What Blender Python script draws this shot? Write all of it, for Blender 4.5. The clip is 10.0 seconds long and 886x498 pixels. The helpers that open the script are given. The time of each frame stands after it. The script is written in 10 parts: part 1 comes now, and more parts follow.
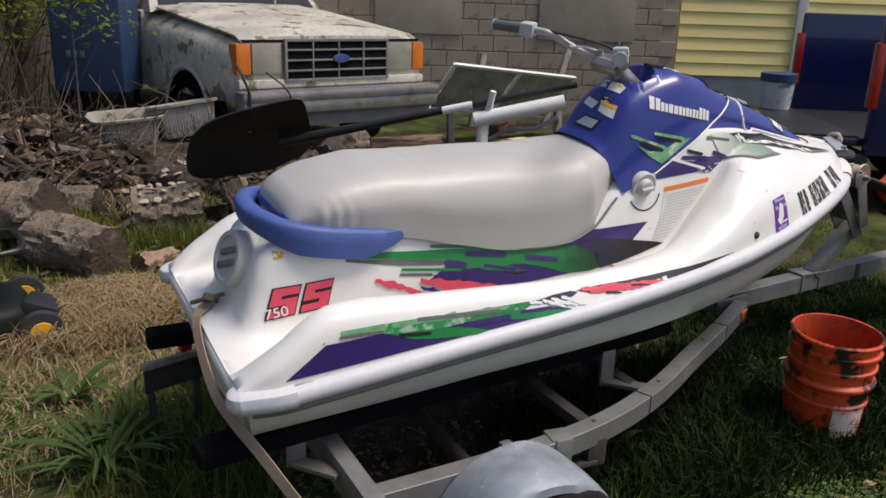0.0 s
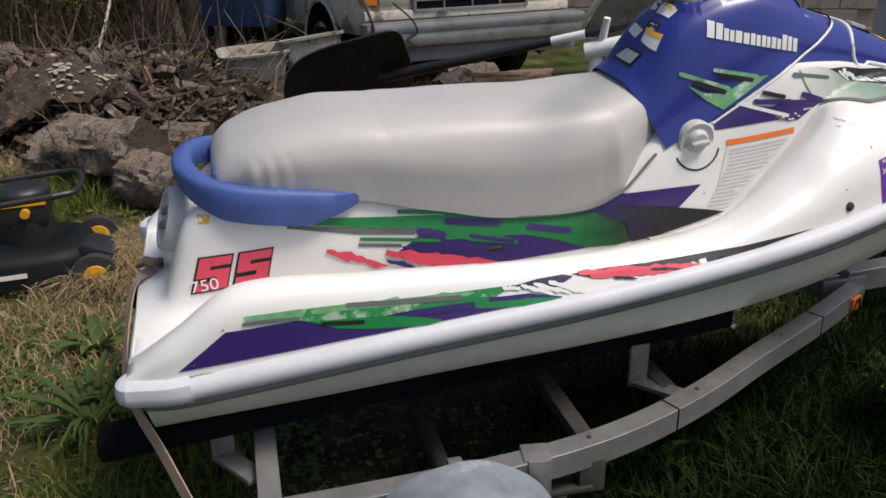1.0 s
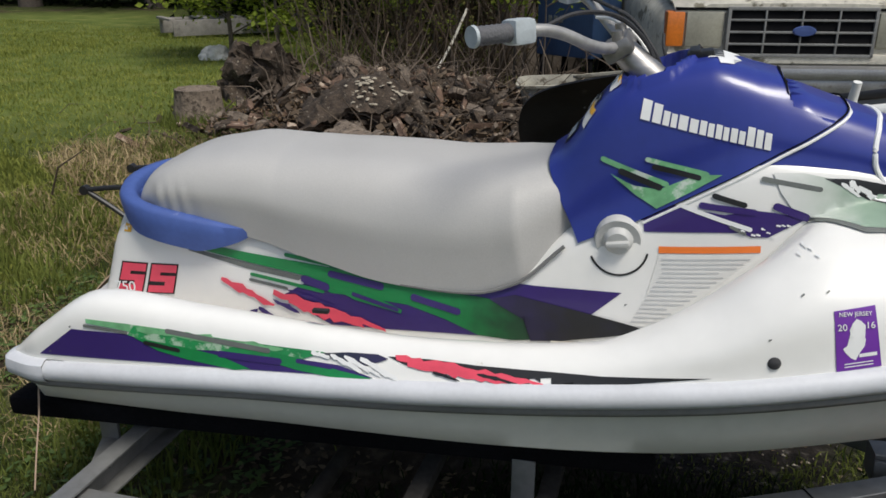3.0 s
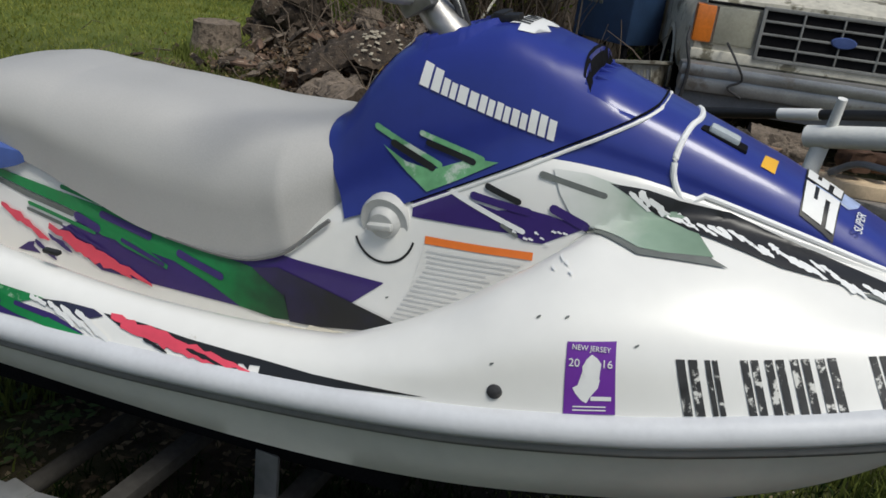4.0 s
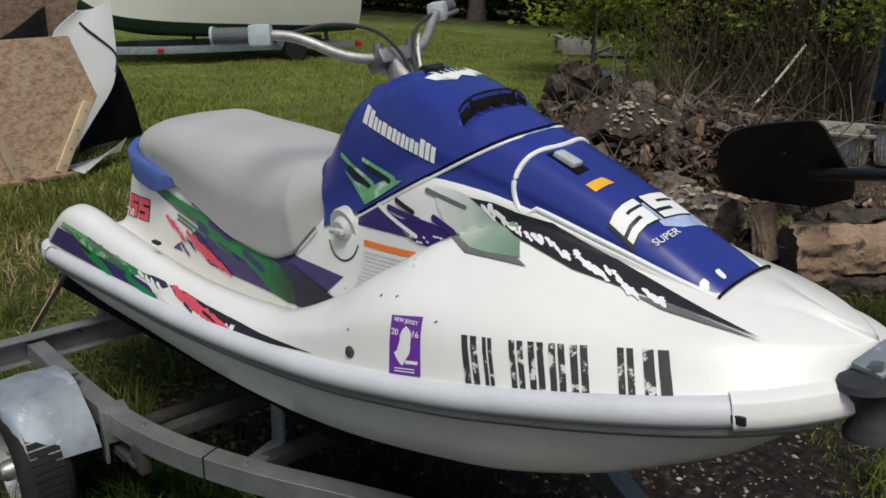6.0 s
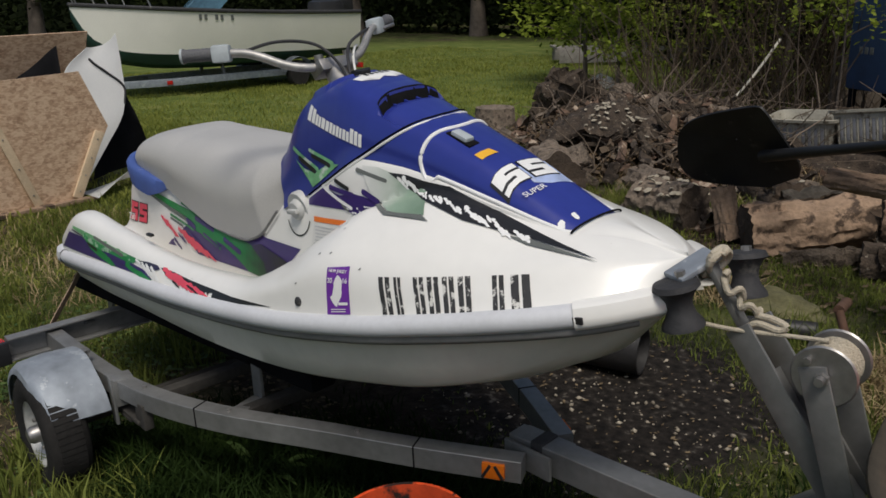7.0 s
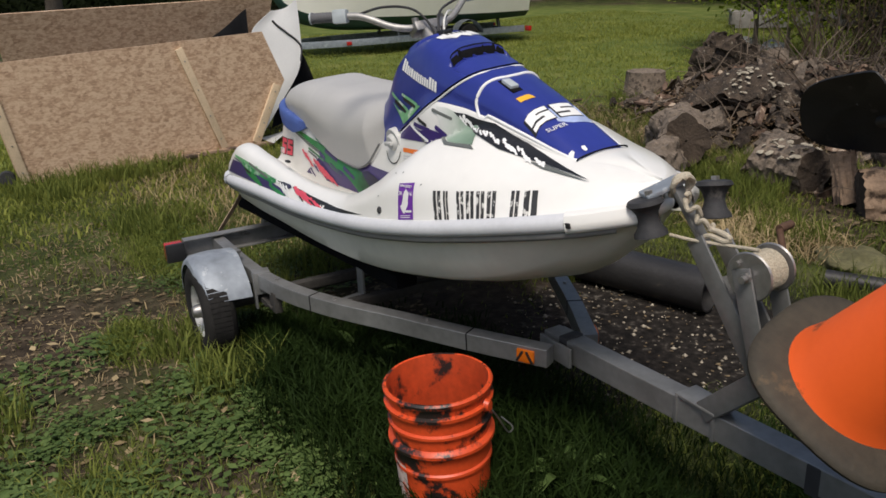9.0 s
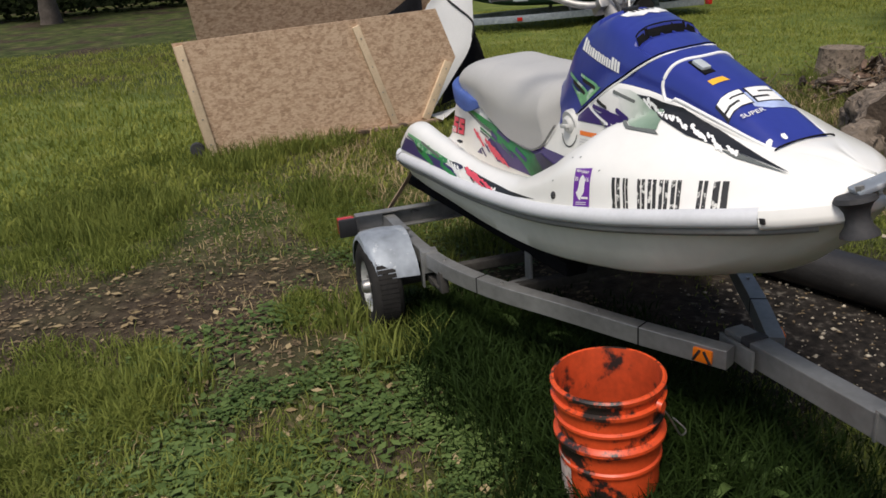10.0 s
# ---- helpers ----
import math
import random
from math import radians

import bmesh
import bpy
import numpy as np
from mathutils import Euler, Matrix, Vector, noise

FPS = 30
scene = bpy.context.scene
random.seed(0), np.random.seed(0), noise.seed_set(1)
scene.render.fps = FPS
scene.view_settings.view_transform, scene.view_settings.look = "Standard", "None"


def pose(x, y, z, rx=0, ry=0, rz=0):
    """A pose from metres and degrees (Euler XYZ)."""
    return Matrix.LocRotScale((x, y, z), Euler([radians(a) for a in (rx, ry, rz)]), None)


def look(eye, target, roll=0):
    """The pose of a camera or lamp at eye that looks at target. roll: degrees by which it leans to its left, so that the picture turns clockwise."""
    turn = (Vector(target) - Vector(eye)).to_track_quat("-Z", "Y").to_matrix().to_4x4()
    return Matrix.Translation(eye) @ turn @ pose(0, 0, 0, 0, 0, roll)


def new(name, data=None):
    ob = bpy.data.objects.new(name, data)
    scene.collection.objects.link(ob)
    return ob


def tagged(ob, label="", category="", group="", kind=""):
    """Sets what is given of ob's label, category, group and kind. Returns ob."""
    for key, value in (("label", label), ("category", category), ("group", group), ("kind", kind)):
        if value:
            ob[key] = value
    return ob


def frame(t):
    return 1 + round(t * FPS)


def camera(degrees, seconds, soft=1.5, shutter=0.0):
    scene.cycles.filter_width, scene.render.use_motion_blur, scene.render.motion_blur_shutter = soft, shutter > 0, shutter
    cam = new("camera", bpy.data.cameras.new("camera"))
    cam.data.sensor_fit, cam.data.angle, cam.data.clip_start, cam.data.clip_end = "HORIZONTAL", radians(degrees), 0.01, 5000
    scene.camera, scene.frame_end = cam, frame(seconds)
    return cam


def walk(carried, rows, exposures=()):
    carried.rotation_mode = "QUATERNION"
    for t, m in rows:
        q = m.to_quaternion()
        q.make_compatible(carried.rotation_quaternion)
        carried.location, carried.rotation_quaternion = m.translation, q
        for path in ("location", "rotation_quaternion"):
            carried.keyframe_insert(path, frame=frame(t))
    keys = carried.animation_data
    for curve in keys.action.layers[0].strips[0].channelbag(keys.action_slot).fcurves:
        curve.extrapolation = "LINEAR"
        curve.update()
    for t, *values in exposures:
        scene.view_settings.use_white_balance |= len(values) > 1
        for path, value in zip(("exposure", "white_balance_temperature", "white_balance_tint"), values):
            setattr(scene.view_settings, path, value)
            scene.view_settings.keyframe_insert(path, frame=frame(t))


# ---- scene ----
# ---------------------------------------------------------------- camera
cam = camera(56.9, 10.0, soft=1.6)
PATH = [
    (0, (-0.375, -2.071, 1.467), (0.523, -0.384, 0.877), 2.0),
    (0.5, (-0.076, -1.967, 1.427), (0.53, -0.175, 0.777), 1.3),
    (1, (0.274, -1.888, 1.426), (0.717, -0.087, 0.677), -0.8),
    (1.5, (0.591, -1.943, 1.46), (0.676, -0.065, 0.776), 0.8),
    (2, (0.825, -1.87, 1.438), (0.677, 0.005, 0.759), 1.2),
    (2.2, (0.917, -1.807, 1.453), (0.704, 0.043, 0.724), 1.0),
    (3.3, (1.57, -1.693, 1.465), (0.969, 0.089, 0.782), 1.3),
    (3.5, (1.654, -1.607, 1.434), (1.037, 0.159, 0.726), 3.0),
    (4, (1.866, -1.374, 1.427), (1.227, 0.362, 0.667), 7.2),
    (4.5, (2.123, -1.234, 1.41), (1.029, 0.244, 0.625), 3.7),
    (5, (2.334, -1.208, 1.425), (1.138, 0.231, 0.718), 2.1),
    (5.2, (2.409, -1.231, 1.437), (1.187, 0.186, 0.73), 2.7),
    (6.3, (2.85, -1.201, 1.484), (1.416, 0.052, 0.874), 0.4),
    (6.5, (2.942, -1.228, 1.486), (1.49, 0.02, 0.905), -0.6),
    (7, (3.143, -1.306, 1.477), (1.722, -0.038, 0.869), -1.7),
    (7.5, (3.357, -1.248, 1.474), (1.855, -0.074, 0.867), -2.7),
    (8, (3.556, -1.251, 1.489), (2.026, -0.123, 0.867), -2.3),
    (8.5, (3.731, -1.374, 1.499), (2.13, -0.349, 0.878), -1.6),
    (9, (3.744, -1.352, 1.503), (2.094, -0.444, 0.83), -2.4),
    (9.5, (3.707, -1.317, 1.508), (2.022, -0.502, 0.802), -3.8),
    (10, (3.671, -1.359, 1.509), (1.881, -0.814, 0.803), -4.0),
]
walk(cam, [(t, look(eye, target, roll)) for t, eye, target, roll in PATH], [(0, -0.03, 6560, 14), (2.0, -0.10, 6450, 10), (3.5, -0.20, 6300, 7), (4.0, -0.36, 6260, 6), (4.5, -0.38, 6260, 6), (5.2, -0.36, 6280, 6), (6.5, -0.42, 6420, 8), (7.5, -0.58, 6560, 10), (8.0, -0.45, 6590, 10), (8.5, -0.27, 6600, 11), (9.0, -0.14, 6600, 11), (9.5, -0.06, 6600, 11), (10, -0.03, 6600, 11)])

# ---------------------------------------------------------------- light
SUN_EL, SUN_AZ = radians(61), radians(126)
world = bpy.data.worlds.new("sky")
scene.world = world
world.use_nodes = True
wn = world.node_tree.nodes
sky = wn.new("ShaderNodeTexSky")
sky.sky_type = "NISHITA"
sky.sun_disc = False
sky.sun_elevation, sky.sun_rotation = SUN_EL, SUN_AZ
sky.air_density, sky.dust_density = 1.0, 3.0
world.node_tree.links.new(sky.outputs[0], wn["Background"].inputs[0])
wn["Background"].inputs[1].default_value = 0.12
sun_data = bpy.data.lights.new("sun", "SUN")
sun_data.energy, sun_data.angle, sun_data.color = 3.0, radians(20), (1.0, 0.945, 0.86)
sun = new("sun", sun_data)
sun.matrix_world = look((12 * math.sin(SUN_AZ) * math.cos(SUN_EL), 12 * math.cos(SUN_AZ) * math.cos(SUN_EL), 12 * math.sin(SUN_EL)), (0, 0, 0))
scene.view_settings.exposure = 0.0


# ---------------------------------------------------------------- materials
def material(name, color, rough=0.5, metal=0.0, vary=0.25, size=6.0, fine=60.0, bump=0.15, tint=None, coat=0.0, spots=None, random_shade=0.0, spec=0.5):
    """A surface with broad blotches, fine grain, a little relief, and optional stains of a second colour."""
    m = bpy.data.materials.new(name)
    m.use_nodes = True
    n, link = m.node_tree.nodes, m.node_tree.links.new
    bsdf = n["Principled BSDF"]
    bsdf.inputs["Roughness"].default_value = rough
    bsdf.inputs["Metallic"].default_value = metal
    bsdf.inputs["Coat Weight"].default_value = coat
    bsdf.inputs["Specular IOR Level"].default_value = spec
    place = n.new("ShaderNodeTexCoord")
    broad, grain = n.new("ShaderNodeTexNoise"), n.new("ShaderNodeTexNoise")
    broad.inputs["Scale"].default_value, grain.inputs["Scale"].default_value = size, fine
    broad.inputs["Detail"].default_value, grain.inputs["Detail"].default_value = 5, 3
    link(place.outputs["Object"], broad.inputs["Vector"])
    link(place.outputs["Object"], grain.inputs["Vector"])
    ramp = n.new("ShaderNodeValToRGB")
    lo = [c * (1 - vary) for c in color]
    hi = [min(1, c * (1 + vary)) for c in color]
    if tint:
        lo = tint
    ramp.color_ramp.elements[0].color, ramp.color_ramp.elements[1].color = (*lo, 1), (*hi, 1)
    ramp.color_ramp.elements[0].position, ramp.color_ramp.elements[1].position = 0.32, 0.68
    mix = n.new("ShaderNodeMath")
    mix.operation = "MULTIPLY_ADD"
    mix.inputs[1].default_value = 0.35
    link(grain.outputs["Fac"], mix.inputs[0])
    scaled = n.new("ShaderNodeMath")
    scaled.operation = "MULTIPLY"
    scaled.inputs[1].default_value = 0.65
    link(broad.outputs["Fac"], scaled.inputs[0])
    link(scaled.outputs[0], mix.inputs[2])
    link(mix.outputs[0], ramp.inputs["Fac"])
    out = ramp.outputs["Color"]
    if spots:
        rgb, level, scale = spots
        stain = n.new("ShaderNodeTexNoise")
        stain.inputs["Scale"].default_value, stain.inputs["Detail"].default_value = scale, 8
        stain.inputs["Roughness"].default_value = 0.65
        link(place.outputs["Object"], stain.inputs["Vector"])
        edge = n.new("ShaderNodeMapRange")
        edge.inputs["From Min"].default_value, edge.inputs["From Max"].default_value = level, level + 0.06
        link(stain.outputs["Fac"], edge.inputs["Value"])
        blend = n.new("ShaderNodeMix")
        blend.data_type = "RGBA"
        link(edge.outputs[0], blend.inputs[0])
        link(out, blend.inputs[6])
        blend.inputs[7].default_value = (*rgb, 1)
        out = blend.outputs[2]
    if random_shade:
        info, hsv = n.new("ShaderNodeObjectInfo"), n.new("ShaderNodeHueSaturation")
        span = n.new("ShaderNodeMapRange")
        span.inputs["To Min"].default_value, span.inputs["To Max"].default_value = 1 - random_shade, 1 + random_shade
        link(info.outputs["Random"], span.inputs["Value"])
        link(span.outputs[0], hsv.inputs["Value"])
        link(out, hsv.inputs["Color"])
        out = hsv.outputs["Color"]
    link(out, bsdf.inputs["Base Color"])
    if bump:
        relief = n.new("ShaderNodeBump")
        relief.inputs["Strength"].default_value, relief.inputs["Distance"].default_value = bump, 0.01
        link(grain.outputs["Fac"], relief.inputs["Height"])
        link(relief.outputs[0], bsdf.inputs["Normal"])
    return m


def island_material(name, dark, light, rough=0.7, translucent=0.0):
    """Leaves and blades: each island takes its own shade between the two colours."""
    m = bpy.data.materials.new(name)
    m.use_nodes = True
    n, link = m.node_tree.nodes, m.node_tree.links.new
    geo, ramp = n.new("ShaderNodeNewGeometry"), n.new("ShaderNodeValToRGB")
    ramp.color_ramp.elements[0].color, ramp.color_ramp.elements[1].color = (*dark, 1), (*light, 1)
    place, noise_ = n.new("ShaderNodeTexCoord"), n.new("ShaderNodeTexNoise")
    noise_.inputs["Scale"].default_value, noise_.inputs["Detail"].default_value = 1.6, 6
    link(place.outputs["Object"], noise_.inputs["Vector"])
    mixer = n.new("ShaderNodeMath")
    mixer.operation = "MULTIPLY_ADD"
    mixer.inputs[1].default_value = 0.5
    link(geo.outputs["Random Per Island"], mixer.inputs[0])
    half = n.new("ShaderNodeMapRange")
    half.inputs["From Min"].default_value, half.inputs["From Max"].default_value = 0.3, 0.7
    half.inputs["To Max"].default_value = 0.5
    link(noise_.outputs["Fac"], half.inputs["Value"])
    link(half.outputs[0], mixer.inputs[2])
    link(mixer.outputs[0], ramp.inputs["Fac"])
    bsdf = n["Principled BSDF"]
    bsdf.inputs["Roughness"].default_value = rough
    bsdf.inputs["Specular IOR Level"].default_value = 0.12
    link(ramp.outputs["Color"], bsdf.inputs["Base Color"])
    if translucent:
        see, add = n.new("ShaderNodeBsdfTranslucent"), n.new("ShaderNodeMixShader")
        add.inputs[0].default_value = translucent
        link(ramp.outputs["Color"], see.inputs["Color"])
        link(bsdf.outputs[0], add.inputs[1])
        link(see.outputs[0], add.inputs[2])
        link(add.outputs[0], n["Material Output"].inputs["Surface"])
    return m


WHITE_GEL = material("white_gelcoat", (0.80, 0.79, 0.75), 0.28, vary=0.04, size=3, fine=25, bump=0.02, coat=0.3, spots=((0.50, 0.46, 0.37), 0.69, 9))
CREAM_HULL = material("cream_hull", (0.66, 0.65, 0.58), 0.42, vary=0.08, size=4, fine=30, bump=0.03, spots=((0.42, 0.40, 0.33), 0.66, 5))
BUMPER_GREY = material("bumper_vinyl", (0.60, 0.61, 0.63), 0.5, vary=0.07, size=10, fine=90, bump=0.05, spots=((0.40, 0.40, 0.40), 0.68, 14))
SEAM_GREY = material("seam_grey", (0.17, 0.17, 0.165), 0.6, vary=0.2)
BLUE = material("blue_plastic", (0.023, 0.036, 0.235), 0.30, vary=0.10, size=4, fine=40, bump=0.03, coat=0.2, spots=((0.12, 0.15, 0.45), 0.70, 12))
RAIL_BLUE = material("faded_blue_plastic", (0.060, 0.105, 0.32), 0.55, vary=0.18, size=8, fine=60, bump=0.08, spots=((0.26, 0.30, 0.52), 0.64, 10))
SEAT_GREY = material("grey_vinyl", (0.455, 0.445, 0.425), 0.46, vary=0.09, size=3.5, fine=300, bump=0.05, coat=0.04, spots=((0.36, 0.335, 0.30), 0.66, 5))
PINSTRIPE = material("white_paint_line", (0.82, 0.82, 0.80), 0.5, vary=0.05, spots=((0.10, 0.13, 0.42), 0.68, 40))
DARK = material("dark_void", (0.010, 0.010, 0.011), 0.95, vary=0.3, spec=0.05)
BLACK_PLASTIC = material("black_plastic", (0.018, 0.018, 0.019), 0.45, vary=0.3, size=10, bump=0.1)
BLACK_RUBBER = material("black_rubber", (0.028, 0.028, 0.030), 0.75, vary=0.3, size=12, bump=0.25, spots=((0.10, 0.095, 0.085), 0.62, 12))
TYRE = material("weathered_tyre", (0.020, 0.019, 0.018), 0.9, vary=0.3, size=12, bump=0.3, spots=((0.06, 0.052, 0.042), 0.62, 9), spec=0.2)
# steel of the low parts: shade under the trailer is in this near-black
STEEL_SHADED = material("shaded_steel", (0.045, 0.042, 0.038), 0.85, 0.0, vary=0.4, size=10, bump=0.2, spec=0.2)
GALV = material("galvanised_steel", (0.235, 0.235, 0.23), 0.46, 0.5, vary=0.22, size=9, fine=45, bump=0.06, spots=((0.22, 0.20, 0.18), 0.66, 8))
GALV_DULL = material("dull_galvanised_sheet", (0.27, 0.30, 0.335), 0.58, 0.35, vary=0.25, size=14, fine=30, bump=0.06, spots=((0.42, 0.45, 0.48), 0.60, 18))
STEEL = material("bare_steel", (0.32, 0.31, 0.30), 0.42, 0.8, vary=0.25, size=20, bump=0.1, spots=((0.16, 0.10, 0.06), 0.66, 15))
ALU = material("dull_aluminium", (0.42, 0.41, 0.39), 0.5, 0.6, vary=0.2, size=15, bump=0.1, spots=((0.34, 0.32, 0.29), 0.62, 18))
GRIP_GREY = material("grey_rubber_grip", (0.10, 0.10, 0.105), 0.7, vary=0.15, fine=200, bump=0.3)
SWITCH = material("pale_switch_plastic", (0.40, 0.44, 0.455), 0.55, vary=0.15, size=12)
CAP_GREY = material("pale_grey_cap", (0.50, 0.50, 0.48), 0.5, vary=0.1)
CARPET = material("black_carpet", (0.008, 0.008, 0.009), 1.0, vary=0.4, fine=200, bump=0.5, spec=0.05)
ORANGE_PAIL = material("orange_plastic_pail", (0.66, 0.075, 0.018), 0.42, vary=0.2, size=5, bump=0.06, spots=((0.02, 0.014, 0.012), 0.515, 9))
ORANGE_IN = material("orange_pail_inside", (0.52, 0.065, 0.018), 0.5, vary=0.3, size=5, bump=0.06, spots=((0.02, 0.014, 0.012), 0.54, 6))
CONE_ORANGE = material("fluorescent_orange_vinyl", (1.0, 0.135, 0.02), 0.5, vary=0.06, size=5, bump=0.05, spots=((0.22, 0.055, 0.025), 0.60, 6))
CONE_BASE = material("worn_brown_black_rubber", (0.040, 0.032, 0.020), 0.75, vary=0.4, size=8, bump=0.2, spots=((0.10, 0.068, 0.035), 0.60, 7))
AMBER = material("amber_lens", (0.70, 0.16, 0.012), 0.2, vary=0.1, coat=0.5)
RED_LENS = material("red_lens", (0.42, 0.015, 0.012), 0.25, vary=0.2, coat=0.4)
STRAP = material("tan_webbing", (0.33, 0.24, 0.17), 0.9, vary=0.2, fine=250, bump=0.3)
ROPE = material("tan_rope", (0.44, 0.39, 0.30), 0.9, vary=0.2, fine=180, bump=0.4)
PVC = material("white_pvc", (0.74, 0.74, 0.70), 0.45, vary=0.06, size=5, spots=((0.45, 0.42, 0.34), 0.66, 8))
BARK = material("rotting_bark", (0.050, 0.036, 0.025), 0.95, vary=0.8, size=16, fine=70, bump=1.0, spots=((0.26, 0.225, 0.175), 0.60, 24))
BARK_PALE = material("weathered_wood_grain", (0.155, 0.122, 0.092), 0.9, vary=0.6, size=15, fine=70, bump=1.0, spots=((0.060, 0.045, 0.033), 0.54, 16))
BARK_RED = material("reddish_torn_wood", (0.135, 0.085, 0.058), 0.92, vary=0.55, size=8, fine=40, bump=0.9, spots=((0.40, 0.32, 0.24), 0.565, 8))
CUT_OLD = material("rotten_cut_end", (0.060, 0.043, 0.030), 0.95, vary=0.45, size=9, fine=60, bump=0.9, spots=((0.16, 0.12, 0.08), 0.62, 9))
BARE_WOOD = material("bare_weathered_log", (0.30, 0.205, 0.135), 0.9, vary=0.45, size=6, fine=45, bump=0.8, spots=((0.075, 0.050, 0.034), 0.53, 6))
CUT_WOOD = material("split_wood", (0.19, 0.125, 0.078), 0.85, vary=0.3, size=9, fine=70, bump=0.5, spots=((0.13, 0.09, 0.06), 0.60, 6))
FUNGUS = material("pale_bracket_fungus", (0.34, 0.30, 0.23), 0.9, vary=0.3, size=14, bump=0.3)
OLD_BOARD = material("grey_weathered_board", (0.27, 0.25, 0.225), 0.9, vary=0.3, size=8, fine=60, bump=0.4, spots=((0.13, 0.12, 0.10), 0.60, 7))
TREE_BARK = material("tree_bark", (0.105, 0.085, 0.068), 0.95, vary=0.4, size=6, fine=30, bump=0.8)
DIRT_STICKS = material("dead_twig", (0.10, 0.075, 0.055), 0.95, vary=0.4, size=12)
TRUCK_WHITE = material("mildewed_white_paint", (0.50, 0.475, 0.40), 0.5, vary=0.34, size=2.6, fine=24, bump=0.04, spots=((0.16, 0.145, 0.10), 0.545, 5.0))
CHROME_DULL = material("dull_chrome_bumper", (0.33, 0.33, 0.33), 0.38, 0.7, vary=0.2, size=6, spots=((0.24, 0.22, 0.20), 0.60, 5))
GREY_TRIM = material("grey_trim", (0.24, 0.24, 0.25), 0.6, vary=0.2)
LAMP_GLASS = material("clouded_headlamp_lens", (0.30, 0.29, 0.23), 0.3, vary=0.2, size=6, coat=0.3)
WINDSCREEN = material("dark_glass", (0.03, 0.04, 0.045), 0.06, vary=0.2, coat=0.5, bump=0)
BLUE_TRUCK = material("navy_truck_paint", (0.010, 0.016, 0.085), 0.22, vary=0.2, size=4, bump=0.02, coat=0.6)
NAVY_DRUM = material("navy_drum_paint", (0.022, 0.050, 0.115), 0.55, vary=0.25, size=6, bump=0.05)
YELLOW_SIDING = material("yellow_vinyl_siding", (0.88, 0.73, 0.30), 0.55, vary=0.06, size=2, fine=60, bump=0.06, random_shade=0.04)
BLOCK = material("grey_concrete_block", (0.335, 0.28, 0.22), 0.9, vary=0.2, size=3, fine=60, bump=0.35, random_shade=0.07, spots=((0.20, 0.17, 0.13), 0.55, 4))
MORTAR = material("grey_mortar", (0.36, 0.30, 0.235), 0.95, vary=0.25, size=5, bump=0.3)
FOUNDATION = material("blue_grey_painted_wall", (0.17, 0.195, 0.22), 0.8, vary=0.2, size=3, bump=0.2)
PLY_GREY = material("grey_plywood_cover", (0.36, 0.31, 0.245), 0.85, vary=0.2, size=3, fine=50, bump=0.2)
TRIM_WHITE = material("white_trim_paint", (0.72, 0.72, 0.70), 0.5, vary=0.05)
BASKET = material("dirty_white_plastic", (0.34, 0.32, 0.26), 0.65, vary=0.3, size=6, spots=((0.13, 0.11, 0.08), 0.55, 8))
SHOVEL_BLACK = material("black_shovel_plastic", (0.010, 0.010, 0.011), 0.55, vary=0.4, size=8, bump=0.12, spots=((0.05, 0.047, 0.042), 0.64, 9))
PINE_CLEAT = material("bare_pine", (0.62, 0.48, 0.32), 0.8, vary=0.15, size=10, fine=80, bump=0.2, spots=((0.34, 0.23, 0.14), 0.66, 22))
WHITE_SHEET = material("white_plastic_sheet", (0.78, 0.78, 0.76), 0.4, vary=0.05, size=3, bump=0.03, spots=((0.45, 0.44, 0.40), 0.66, 3))
TARP_BLACK = material("black_liner", (0.014, 0.014, 0.016), 0.8, vary=0.3, size=5, bump=0.2, spec=0.15)
BOAT_WHITE = material("boat_gelcoat", (0.74, 0.73, 0.66), 0.35, vary=0.06, size=2, coat=0.2, bump=0.02)
BOAT_GREEN = material("green_bottom_paint", (0.020, 0.060, 0.048), 0.6, vary=0.3, size=3, spots=((0.16, 0.22, 0.19), 0.66, 5))
MOWER_DECK = material("black_green_deck", (0.006, 0.008, 0.008), 0.6, vary=0.3, size=8, spec=0.25)
MOWER_YELLOW = material("yellow_plastic", (0.70, 0.36, 0.02), 0.5, vary=0.15)
PAPER = material("pale_label", (0.72, 0.71, 0.67), 0.6, vary=0.06, bump=0)
STONE = material("pale_stone", (0.55, 0.54, 0.50), 0.9, vary=0.25, size=8, bump=0.5, spots=((0.25, 0.25, 0.2), 0.6, 6))
PIPE_BLACK = material("black_drain_pipe", (0.022, 0.021, 0.021), 0.5, vary=0.35, size=8, bump=0.15, spots=((0.09, 0.075, 0.06), 0.62, 9))

# printed graphics
G_PURPLE = material("purple_print", (0.036, 0.017, 0.135), 0.35, vary=0.10, bump=0.01, coat=0.2, spots=((0.55, 0.53, 0.56), 0.735, 30))
G_GREEN = material("green_print", (0.010, 0.21, 0.055), 0.35, vary=0.15, bump=0.01, coat=0.2)
G_GREEN_WORN = material("worn_green_print", (0.02, 0.24, 0.07), 0.4, vary=0.25, bump=0.01, spots=((0.36, 0.50, 0.36), 0.52, 16))
G_GREEN_PALE = material("faded_green_print", (0.16, 0.40, 0.19), 0.4, vary=0.35, size=14, bump=0.01, spots=((0.55, 0.62, 0.54), 0.57, 12))
G_PINK = material("pink_print", (0.74, 0.075, 0.12), 0.4, vary=0.1, bump=0.01, spots=((0.78, 0.55, 0.55), 0.70, 30))
G_BLACK = material("black_print", (0.014, 0.014, 0.015), 0.4, vary=0.2, bump=0.01, spots=((0.13, 0.13, 0.13), 0.70, 25))
G_SHADOW = material("grey_print", (0.13, 0.14, 0.13), 0.45, vary=0.2, bump=0.01)
